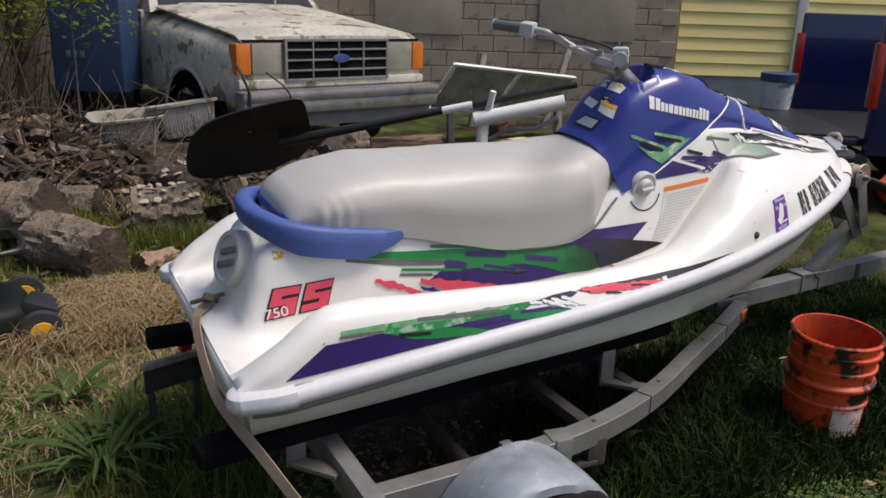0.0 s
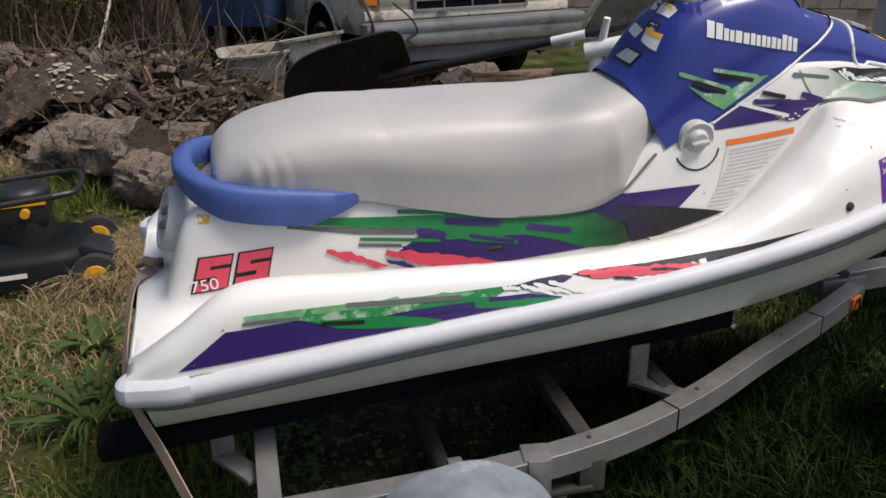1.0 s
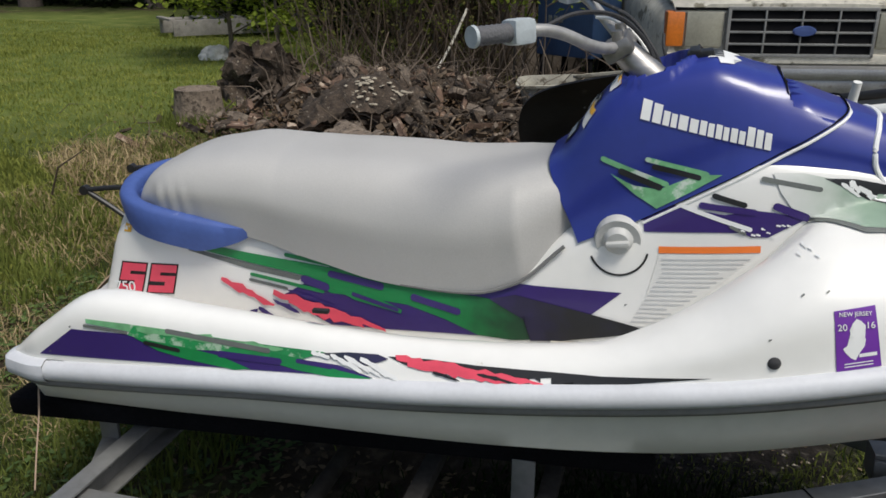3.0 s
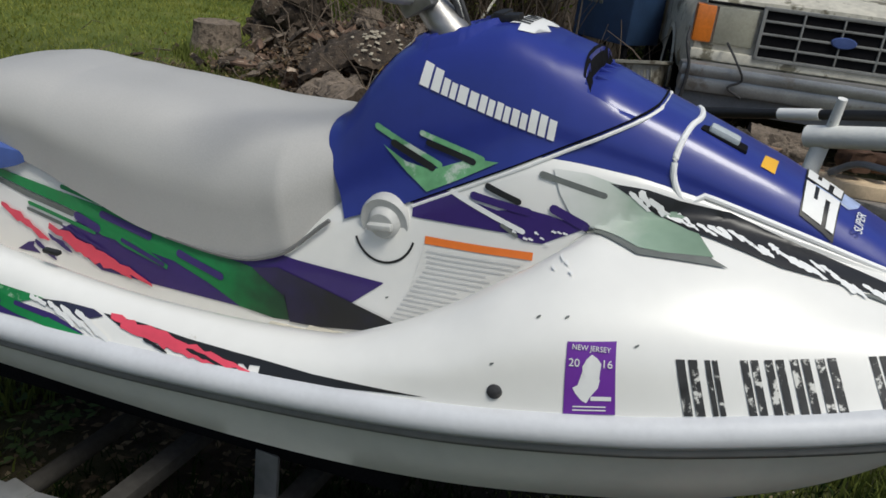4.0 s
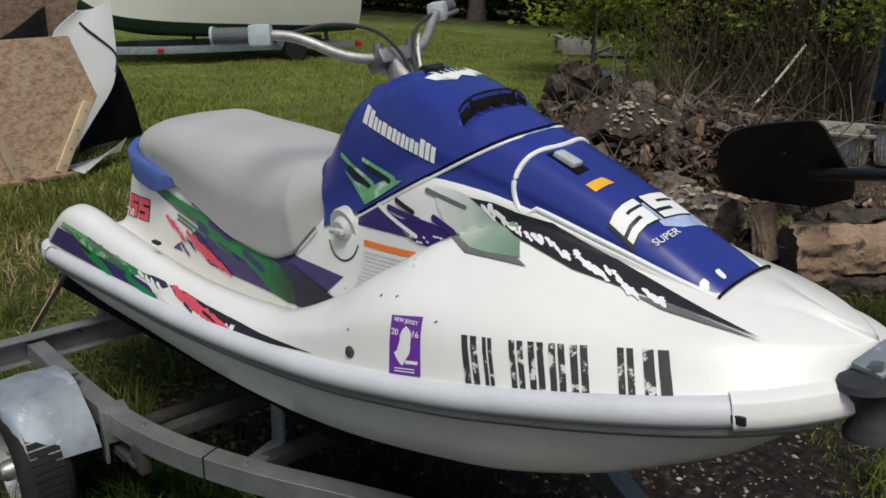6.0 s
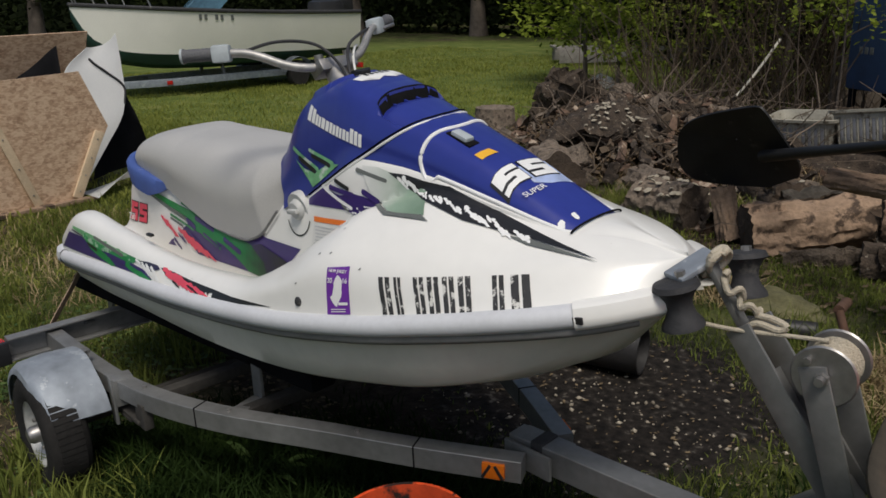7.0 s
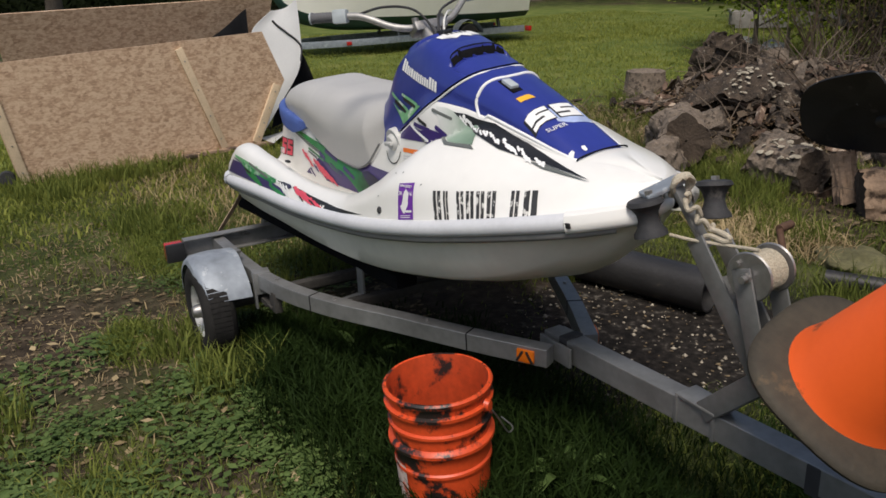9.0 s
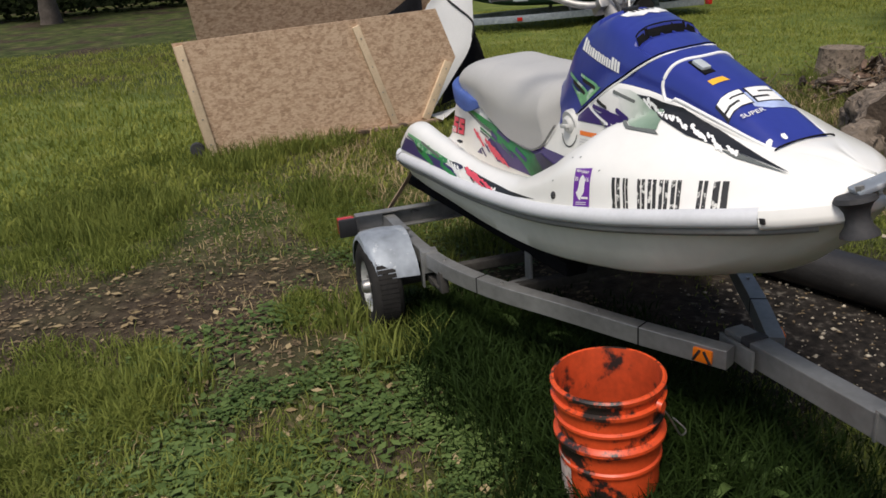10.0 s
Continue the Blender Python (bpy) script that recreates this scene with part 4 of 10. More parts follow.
BRAND = ((1.411, 0.373), (1.641, 0.291), (1.636, 0.258), (1.402, 0.338))
edges = (0.0, 0.17, 0.29, 0.45, 0.57, 0.68, 0.80, 0.93, 1.0)
for k, (u0, u1) in enumerate(zip(edges, edges[1:])):
    hi = 0.0 if k in (0, 6) else (0.10 if k == 7 else 0.27)
    w = u1 - u0
    on_cowl("maker_mark_block", quad(BRAND, u0 + 0.007, hi, u0 + w * (0.47 if k < 7 else 0.80), 1.0), G_WHITE)
    if k < 7:
        on_cowl("maker_mark_block", quad(BRAND, u0 + w * 0.57, hi + 0.04, u1 - 0.007, 1.0), G_WHITE)
on_cowl("green_claw", [(1.341, 0.240), (1.383, 0.214), (1.43, 0.203), (1.50, 0.226), (1.548, 0.224), (1.48, 0.192), (1.424, 0.168), (1.385, 0.196)], G_GREEN_PALE, "faded green printed claw")
on_cowl("green_claw", bar((1.329, 0.268), (1.445, 0.212), 0.010), G_GREEN_PALE)
on_cowl("green_claw", bar((1.413, 0.262), (1.52, 0.226), 0.009), G_GREEN_PALE)
on_cowl("dark_slot", bar((1.362, 0.243), (1.432, 0.207), 0.012), G_BLACK, off=0.0024)
on_cowl("dark_slot", bar((1.425, 0.247), (1.505, 0.221), 0.010), G_BLACK, off=0.0024)

pts = []
for k in range(60):
    x = 1.392 + (1.790 - 1.392) * k / 59
    half = body(x, 0.006)
    cut = CUT_AT.z + (x - CUT_AT.x) * CUT_RISE
    for (y0, z0), (y1, z1) in zip(half, half[1:]):
        if z0 <= cut <= z1:
            t = (cut - z0) / max(z1 - z0, 1e-6)
            pts.append(Vector((x, -(y0 + (y1 - y0) * t), cut)))
            break
pts.append(Vector((pts[-1].x + 0.002, 0, pts[-1].z + 0.001)))
round_ = pts + [Vector((p.x, -p.y, p.z)) for p in reversed(pts[:-1])]
bm = bmesh.new()
tube(bm, [p + Vector((0.004, 0.002 if p.y < 0 else -0.002, -0.008)) for p in round_], 0.0032, 6)
part("pinstripe", bm, PINSTRIPE, cowl, "chipped white painted line")
bm = bmesh.new()
tube(bm, [p + Vector((0.001, 0.003 if p.y < 0 else -0.003, -0.001)) for p in round_], 0.0019, 6)
part("panel_gap", bm, DARK, cowl)

# raised white arch and edge that frame the hood
bm = bmesh.new()
near_side = [(1.850 - 0.010, -0.123, 0.165), (1.824, -0.122, 0.181), (1.813, -0.118, 0.207), (1.813, -0.111, 0.234), (1.820, -0.093, 0.259), (1.828, -0.058, 0.272), (1.836, -0.020, 0.2735)]
arch = smooth_line(near_side + [(x, -y, z) for x, y, z in reversed(near_side)], 5)
sides = []
for side in (-1, 1):
    line = []
    for k in range(21):
        x = 2.18 - 0.016 * k
        y = side * table(TOP, x)[0]
        hit, nor, _, _ = HOOD.ray_cast(Vector((x, y, 1)), Vector((0, 0, -1)))
        if hit is None:
            hit, nor, _, _ = HOOD.find_nearest(Vector((x, y, table(TOP, x)[1] + 0.02)))
        line.append(hit + Vector((0, 0, 0.001)))
    sides.append(line)
snapped = [HOOD.find_nearest(Vector(p))[0] for p in arch]
pts = sides[0] + snapped + sides[1][::-1]
tube(bm, pts, 0.0052, 8)
part("hood_edge_line", bm, PINSTRIPE, hood, "chipped white painted edge")
bm = bmesh.new()
tube(bm, [Vector((2.188 + 0.004 * math.cos(a), 0.084 * math.sin(a), 0.056 + 0.012 * math.cos(a))) for a in (-math.pi / 2 + math.pi * k / 12 for k in range(13))], 0.0024, 8)
part("hood_front_gap", bm, DARK, hood)


def from_above(name, outline, mat, parent, tree, label="", off=0.0018):
    return laid(name, outline, mat, parent, label, tree=tree, start=(None, None, 0.9), way=(0, 0, -1), off=off, back=0.7)


# latch, label and badge on the hood
bm = bmesh.new()
hit, nor, _, _ = HOOD.ray_cast(Vector((1.876, -0.037, 1)), Vector((0, 0, -1)))
lm = Matrix.Translation(hit) @ nor.to_track_quat("Z", "X").to_matrix().to_4x4()
lm = Matrix.Translation(hit + Vector((0, 0, 0.004))) @ pose(0, 0, 0, 0, 26, 0)
box(bm, (0.050, 0.028, 0.014), lm, 0.005)
latch = part("hood_latch", bm, SWITCH, hood, "pale grey latch plate")
bm = bmesh.new()
box(bm, (0.078, 0.034, 0.008), lm @ Matrix.Translation((0.002, 0, -0.006)), 0.003)
part("latch_recess", bm, DARK, latch)
from_above("hood_label", [(1.932, -0.064), (1.937, -0.022), (1.957, -0.015), (1.953, -0.064)], G_YELLOW, hood, HOOD, "orange-yellow label")
from_above("faded_patch", [(2.012, -0.02), (2.010, 0.070), (2.088, 0.064), (2.078, 0.005), (2.062, -0.03)], material("faded_pale_print", (0.36, 0.44, 0.66), 0.5, vary=0.3, size=18, spots=((0.70, 0.70, 0.70), 0.56, 16)), hood, HOOD, "faded pale patch of print", off=0.0012)
HB = ((1.992, -0.092), (2.000, 0.060), (2.062, 0.060), (2.044, -0.094))
block_mark(HB, G_BLACK, G_WHITE, lambda n, o, m, f: from_above(n, o, m, hood, HOOD, off=f))
for k in range(6):
    from_above("scuff", torn((2.158 - 0.002 * k, -0.036 - 0.012 * k), (2.176 - 0.003 * k, -0.040 - 0.012 * k), 0.016, 5, 40 + k), G_WHITE, hood, HOOD) if k in (0, 3) else None


def word(text, size, mat, parent, name, place, squeeze=1.0):
    """Flat lettering as a mesh."""
    cu = bpy.data.curves.new(name, "FONT")
    cu.body, cu.size, cu.align_x, cu.align_y = text, size, "CENTER", "CENTER"
    cu.extrude = 0.0004
    tmp = bpy.data.objects.new(name, cu)
    scene.collection.objects.link(tmp)
    me = bpy.data.meshes.new_from_object(tmp.evaluated_get(bpy.context.evaluated_depsgraph_get()))
    bpy.data.objects.remove(tmp)
    me.materials.clear()
    me.materials.append(mat)
    me.transform(place @ Matrix.Diagonal((squeeze, 1, 1, 1)))
    ob = new(name, me)
    ob.parent = parent
    return ob


bx, bz = in_quad(SS, 0.16, 0.80)
hit, nor, _, _ = DECK.ray_cast(Vector((bx, -0.27, bz)), Vector((0, 1, 0)))
nor = nor if nor.y < 0 else -nor
xax = (Vector((1, 0, -0.06)) - nor * nor.dot(Vector((1, 0, -0.06)))).normalized()
word("750", 0.036, G_WHITE, ski, "lettering", Matrix.Translation(hit + nor * 0.0055) @ Matrix((xax, nor.cross(xax), nor)).transposed().to_4x4(), 1.15)
hit, nor, _, _ = HOOD.ray_cast(Vector((2.078, -0.050, 1)), Vector((0, 0, -1)))
nor = nor if nor.z > 0 else -nor
xax = Vector((0.05, 1, 0)) - nor * nor.dot(Vector((0.05, 1, 0)))
xax.normalize()
yax = nor.cross(xax)
word("SUPER", 0.020, G_WHITE, hood, "lettering", Matrix.Translation(hit + nor * 0.003) @ Matrix((xax, yax, nor)).transposed().to_4x4(), 1.15)

# shade inside the air intake, drawn as a dark shape, and the vanes
ys = [-0.094 + 0.188 * k / 24 for k in range(25)]
sc = [(1.660 + 0.8 * y * y, y) for y in ys] + [(1.672 + 0.8 * y * y + 0.044 * (1 - (y / 0.096) ** 2) ** 0.5, y) for y in reversed(ys)]
scoop = laid("air_scoop", sc, DARK, cowl, "mouth of the air intake, coloured black for its shade", tree=COWL, start=(None, None, 0.9), way=(0, 0, -1), off=0.0025, step=0.005, back=0.7)
for y in (-0.055, -0.018, 0.020, 0.058):
    x = 1.674 + 0.8 * y * y
    hit, nor, _, _ = COWL.ray_cast(Vector((x + 0.012, y, 0.9)), Vector((0, 0, -1)))
    bm = bmesh.new()
    box(bm, (0.022, 0.006, 0.030), Matrix.Translation(hit + Vector((-0.004, 0, 0.012))) @ pose(0, 0, 0, 0, 20, 0), 0.002)
    part("scoop_vane", bm, BLUE, scoop)
star = [(1.560 + (0.036 if k % 2 else 0.020) * math.cos(2 * math.pi * k / 18), 0.01 + (0.078 if k % 2 else 0.052) * math.sin(2 * math.pi * k / 18)) for k in range(18)]
from_above("emblem", star, G_WHITE, cowl, COWL, "white jagged emblem")
for k in range(5):
    from_above("emblem_block", quad(((1.543, -0.03), (1.543, 0.05), (1.562, 0.05), (1.562, -0.03)), 0.2 * k, 0, 0.2 * k + 0.13, 1), G_BLACK, cowl, COWL, off=0.0026)
bm = bmesh.new()
box(bm, (0.05, 0.03, 0.014), Matrix.Translation((1.52, -0.015, 0.428)), 0.004)
box(bm, (0.02, 0.05, 0.010), Matrix.Translation((1.51, -0.005, 0.433)), 0.003)
part("cowl_clip", bm, BLACK_PLASTIC, cowl)


# dash labels on the cowl's rear face
def on_dash(name, y0, y1, x0, x1, mat, label=""):
    from_above(name, [(x0, y0), (x0, y1), (x1, y1), (x1, y0)], mat, cowl, COWL, label)


on_dash("dash_label", -0.055, 0.005, 1.345, 1.368, G_WHITE, "white and yellow warning label")
on_dash("dash_label_band", -0.055, 0.005, 1.362, 1.369, G_YELLOW)
on_dash("dash_plate", -0.05, 0.0, 1.305, 1.328, BLACK_PLASTIC, "black plate")
on_dash("dash_plate_face", -0.043, -0.008, 1.309, 1.324, CAP_GREY)
on_dash("dash_label", 0.018, 0.045, 1.35, 1.37, G_WHITE, "white label")

# front deck graphics
FRONT = (None, -0.6, None)


def nose(name, outline, mat, label="", off=0.0016):
    return laid(name, outline, mat, ski, label, start=FRONT, off=off, back=0.44)


nose("purple_nose", [(1.398, 0.154), (1.452, 0.173), (1.512, 0.159), (1.549, 0.15), (1.598, 0.155), (1.631, 0.148), (1.667, 0.138), (1.690, 0.129), (1.65, 0.113), (1.623, 0.101), (1.594, 0.104), (1.575, 0.114), (1.513, 0.119), (1.398, 0.125)], G_PURPLE, "purple printed panel")
nose("white_stripe", bar((1.470, 0.172), (1.592, 0.119), 0.0085), G_WHITE, off=0.0026)
nose("purple_stroke", bar((1.508, 0.170), (1.600, 0.151), 0.012), G_PURPLE, off=0.0030)
for a, b, w, m in (((1.532, 0.186), (1.584, 0.166), 0.010, G_BLACK), ((1.640, 0.158), (1.690, 0.133), 0.014, G_PURPLE), ((1.558, 0.127), (1.582, 0.112), 0.006, G_SHADOW)):
    nose("dark_slot", bar(a, b, w), m, off=0.0034)


def shoulder(name, points, mat, label="", off=0.0018, step=0.012):
    """Drops an outline of (x, y, z) on the deck's shoulder, along a line half way between level and plumb."""
    way, up = Vector((0, 1, -1)).normalized(), Vector((0, 1, 1)).normalized()
    b = bmesh.new()
    b.faces.new([b.verts.new((p[0], Vector((0, p[1], p[2])).dot(up), 0)) for p in points])
    bmesh.ops.triangulate(b, faces=b.faces)
    for c in (0, 1):
        lo, hi = min(v.co[c] for v in b.verts), max(v.co[c] for v in b.verts)
        for k in range(1, int((hi - lo) / step) + 1):
            at, nor = Vector((0, 0, 0)), Vector((0, 0, 0))
            at[c], nor[c] = lo + k * step - 0.3 * step, 1
            bmesh.ops.bisect_plane(b, geom=b.verts[:] + b.edges[:] + b.faces[:], plane_co=at, plane_no=nor)
    for v in b.verts:
        start = Vector((v.co.x, 0, 0)) + up * v.co.y - way * 0.6
        hit, nor, _, _ = DECK.ray_cast(start, way)
        nor = nor if nor.dot(way) < 0 else -nor
        v.co = hit + nor * off - way * 0.001
    bmesh.ops.recalc_face_normals(b, faces=b.faces)
    return part(name, b, mat, ski, label, smooth=60)


def torn3(a, b, width, teeth, seed, depth=0.9):
    """A ragged stroke between two points of the shoulder."""
    flat = torn((a[0], (a[1] + a[2]) * 0.7071), (b[0], (b[1] + b[2]) * 0.7071), width, teeth, seed, depth)
    return [(x, w * 0.7071, w * 0.7071) for x, w in flat]


shoulder("mint_fade", [(1.636, -0.15, 0.219), (1.688, -0.145, 0.212), (1.722, -0.143, 0.201), (1.771, -0.138, 0.186), (1.825, -0.131, 0.163), (1.859, -0.164, 0.137), (1.885, -0.197, 0.116), (1.815, -0.211, 0.122), (1.78, -0.213, 0.127), (1.702, -0.164, 0.132), (1.667, -0.164, 0.15), (1.648, -0.16, 0.183)], G_MINT, "pale mint printed panel")
shoulder("mint_edge", [(1.689, -0.164, 0.135), (1.781, -0.215, 0.126), (1.815, -0.212, 0.122), (1.879, -0.199, 0.116), (1.906, -0.206, 0.105), (1.819, -0.221, 0.117), (1.781, -0.226, 0.121), (1.685, -0.166, 0.128)], G_SHADOW, off=0.0026)
nose("dark_slot", bar((1.619, 0.210), (1.716, 0.181), 0.009), G_SHADOW, off=0.0030)
shoulder("black_spear", [(1.723, -0.144, 0.199), (1.778, -0.135, 0.19), (1.824, -0.129, 0.175), (1.897, -0.118, 0.158), (2.003, -0.108, 0.111), (2.123, -0.111, 0.064), (2.191, -0.112, 0.038), (2.27, -0.11, 0.010), (2.205, -0.120, 0.030), (2.139, -0.130, 0.050), (2.068, -0.148, 0.070), (1.977, -0.170, 0.098), (1.912, -0.170, 0.122), (1.844, -0.160, 0.139), (1.804, -0.14, 0.147), (1.764, -0.143, 0.174)], G_BLACK, "black printed spear", 0.0023)
shoulder("grey_spear", [(2.076, -0.152, 0.066), (2.143, -0.132, 0.048), (2.226, -0.121, 0.022), (2.275, -0.114, 0.007), (2.20, -0.132, 0.026), (2.13, -0.148, 0.045)], G_SHADOW, "grey printed spear", 0.0024)
SPEAR_MID = ((1.745, -0.141, 0.184), (1.84, -0.147, 0.156), (1.92, -0.150, 0.134), (2.0, -0.146, 0.101), (2.08, -0.140, 0.070), (2.15, -0.130, 0.047))
rnd = random.Random(64)
for k in range(26):
    x = 1.752 + 0.0145 * k
    y, z = table(SPEAR_MID, x)
    slip, run = rnd.uniform(-0.012, 0.010), rnd.uniform(0.018, 0.042)
    shoulder("white_splash", torn3((x, y, z + slip + 0.006), (x + run, y - 0.012, z + slip - 0.30 * run), rnd.uniform(0.005, 0.0105), 6, 100 + k), G_WHITE, off=0.0029, step=0.010)
for k in range(14):
    rnd = random.Random(170 + k)
    x, z = 1.575 + 0.009 * k, 0.112 + rnd.uniform(-0.010, 0.012)
    nose("overspray", torn((x, z), (x + 0.008, z - 0.003), 0.004, 4, 130 + k, 0.9), G_WHITE, off=0.0034)

# drain plug, sticker, registration bars
bm = bmesh.new()
hit, nor, _, _ = DECK.ray_cast(Vector((1.613, -0.7, -0.043)), Vector((0, 1, 0)))
lathe(bm, ((0.0, 0.006), (0.006, 0.006), (0.0105, 0.003), (0.0125, -0.004)), Matrix.Translation(hit) @ Vector((0, -1, 0.25)).to_track_quat("Z", "Y").to_matrix().to_4x4(), 16)
part("vent_plug", bm, BLACK_RUBBER, ski, "black rubber plug")
ST = ((1.711, 0.035), (1.776, 0.037), (1.783, -0.062), (1.712, -0.066))
sticker = flank("state_sticker", quad(ST, 0, 0, 1, 1), G_STICKER, "violet registration sticker")


def on_sticker(name, outline, mat, off):
    return laid(name, outline, mat, sticker, "", start=(None, -0.7, None), off=off, back=0.33, step=0.03)


shape = ((0.42, 0.22), (0.52, 0.16), (0.62, 0.20), (0.72, 0.28), (0.66, 0.40), (0.60, 0.44), (0.70, 0.50), (0.66, 0.62), (0.52, 0.74), (0.44, 0.84), (0.34, 0.80), (0.22, 0.70), (0.16, 0.62), (0.26, 0.58), (0.36, 0.52), (0.44, 0.46), (0.36, 0.40), (0.34, 0.32))
on_sticker("state_outline", [in_quad(ST, u, v) for u, v in shape], G_WHITE, 0.0022)
on_sticker("sticker_bar", quad(ST, 0.52, 0.74, 0.92, 0.80), G_WHITE, 0.0026)
for v in (0.88, 0.93):
    on_sticker("sticker_bar", quad(ST, 0.18, v, 0.82, v + 0.018), G_WHITE, 0.0026)


def sticker_word(text, u, v, size, squeeze=1.0):
    x, z = in_quad(ST, u, v)
    hit, nor, _, _ = DECK.ray_cast(Vector((x, -0.8, z)), Vector((0, 1, 0)))
    nor = nor if nor.y < 0 else -nor
    xax = Vector((1, 0, 0.02))
    xax = (xax - nor * nor.dot(xax)).normalized()
    yax = nor.cross(xax)
    word(text, size, G_WHITE, sticker, "lettering", Matrix.Translation(hit + nor * 0.0028) @ Matrix((xax, yax, nor)).transposed().to_4x4(), squeeze)


sticker_word("NEW JERSEY", 0.5, 0.085, 0.0105, 0.92)
sticker_word("20", 0.17, 0.27, 0.016)
sticker_word("16", 0.83, 0.29, 0.016)

REG = ((1.853, 0.024), (2.172, 0.012), (2.206, -0.056), (1.876, -0.070))
spans = ((0.0, 0.085), (0.115, 0.165), (0.255, 0.325), (0.35, 0.425), (0.45, 0.525), (0.55, 0.63), (0.76, 0.83), (0.87, 0.98))
for u0, u1 in spans:
    flank("registration_bar", quad(REG, u0, 0.08, u0 + (u1 - u0) * 0.42, 0.88), G_STENCIL, "worn black stencilled bar")
    flank("registration_bar", quad(REG, u0 + (u1 - u0) * 0.58, 0.08, u1, 0.88), G_STENCIL)
# labels on the cowl's rear slope


def rear_label(name, points, mat, label="", off=0.002):
    """A label on the cowl's steep rear slope, dropped along the craft; points are (y, z)."""
    b = bmesh.new()
    b.faces.new([b.verts.new((1.0, y, z)) for y, z in points])
    bmesh.ops.triangulate(b, faces=b.faces)
    bmesh.ops.subdivide_edges(b, edges=b.edges[:], cuts=4, use_grid_fill=True)
    for v in b.verts:
        hit, nor, _, _ = COWL.ray_cast(v.co, Vector((1, 0, 0)))
        if hit is None:
            hit, nor, _, _ = COWL.find_nearest(v.co + Vector((0.3, 0, 0)))
        v.co = hit + (nor if nor.x < 0 else -nor) * off
    bmesh.ops.recalc_face_normals(b, faces=b.faces)
    return part(name, b, mat, cowl, label, smooth=60)


rear_label("warning_label", [(-0.012, 0.356), (-0.080, 0.351), (-0.092, 0.319), (-0.022, 0.331)], PAPER, "pale warning label with a yellow head")
rear_label("label_head", [(-0.012, 0.356), (-0.080, 0.351), (-0.083, 0.342), (-0.016, 0.348)], G_YELLOW, off=0.003)
rear_label("silver_label", [(0.022, 0.314), (-0.058, 0.312), (-0.048, 0.281), (0.050, 0.283)], G_BLACK, "silver plate in a black frame")
rear_label("silver_plate", [(0.014, 0.309), (-0.050, 0.307), (-0.041, 0.286), (0.040, 0.288)], SWITCH, off=0.003)
rear_label("white_label", [(0.055, 0.356), (-0.004, 0.350), (0.008, 0.331), (0.060, 0.338)], PAPER, "small white label")
# small scuffs on the white sides
for k, (x, z) in enumerate(((1.605, -0.004), (1.662, 0.057), (1.702, 0.060), (1.80, 0.03), (0.20, 0.075), (0.16, 0.045), (0.13, 0.02), (1.35, -0.02))):
    flank("scuff", torn((x, z), (x + 0.006, z + 0.003), 0.003, 4, 200 + k), G_SHADOW)

# rear hatch disc and details
bm = bmesh.new()
rm = Matrix.Translation((0.112, -0.006, 0.156)) @ Vector((-1, -0.14, 0.50)).to_track_quat("Z", "Y").to_matrix().to_4x4()
lathe(bm, ((0.0, 0.008), (0.054, 0.008), (0.059, 0.014), (0.070, 0.014), (0.075, 0.006), (0.080, -0.07)), rm, 36)
hatch = part("rear_hatch", bm, CAP_GREY, ski, "pale grey round storage hatch")
bm = bmesh.new()
box(bm, (0.085, 0.018, 0.008), rm @ Matrix.Translation((0.0, 0.020, 0.010)) @ pose(0, 0, 0, 0, 0, 24), 0.003)
box(bm, (0.085, 0.018, 0.008), rm @ Matrix.Translation((0.0, -0.016, 0.010)) @ pose(0, 0, 0, 0, 0, 24), 0.003)
part("hatch_grip", bm, SEAM_GREY, hatch)
wall("yellow_tag", [(0.19, 0.205), (0.215, 0.202), (0.21, 0.186), (0.187, 0.188)], G_YELLOW)
for side in (-1, 1):
    bm = bmesh.new()
    for k in range(12):
        x = 0.30 + 0.085 * k
        fy, fz = table(FLOOR, x)
        iy, iz = table(BASE, x)
        box(bm, (0.080, 0.058, 0.004), Matrix.Translation((x, side * (fy + iy) / 2, (fz + iz) / 2 + 0.012)) @ pose(0, 0, 0, 0, 4, 0), 0.002)
    part("foot_mat", bm, material("cream_foot_mat", (0.58, 0.54, 0.45), 0.8, vary=0.15, size=14, bump=0.3), ski, "cream ribbed foot mat")
bm = bmesh.new()
box(bm, (0.035, 0.012, 0.008), Matrix.Translation((0.77, -0.365, 0.068)) @ pose(0, 0, 0, 0, 6, 0), 0.002)
part("gunwale_slot", bm, BLACK_PLASTIC, ski)

# steering
steering = part("steering_column", tube(bmesh.new(), [(1.452, 0.0, 0.345), (1.425, 0.0, 0.385), (1.392, 0.006, 0.425), (1.372, 0.010, 0.448)], [0.040, 0.034, 0.030, 0.027], 14), STEEL, ski, "scuffed grey steering column boot")
bm = bmesh.new()
box(bm, (0.06, 0.12, 0.035), Matrix.Translation((1.364, 0.02, 0.455)) @ pose(0, 0, 0, 0, -25, 0), 0.008)
for y in (-0.025, 0.07):
    cyl(bm, 0.012, 0.012, 0.03, Matrix.Translation((1.366, y, 0.478)), 10)
part("bar_clamp", bm, STEEL, steering, "corroded handlebar clamp")
bm = bmesh.new()
STB = ((1.362, 0.02, 0.462), (1.352, -0.05, 0.464), (1.322, -0.10, 0.482), (1.282, -0.145, 0.515), (1.252, -0.175, 0.532), (1.22, -0.205, 0.540))
PRT = ((1.362, 0.02, 0.462), (1.356, 0.09, 0.466), (1.334, 0.145, 0.486), (1.30, 0.20, 0.520), (1.276, 0.235, 0.538), (1.25, 0.268, 0.545))
tube(bm, smooth_line(STB, 5), 0.0115, 10)
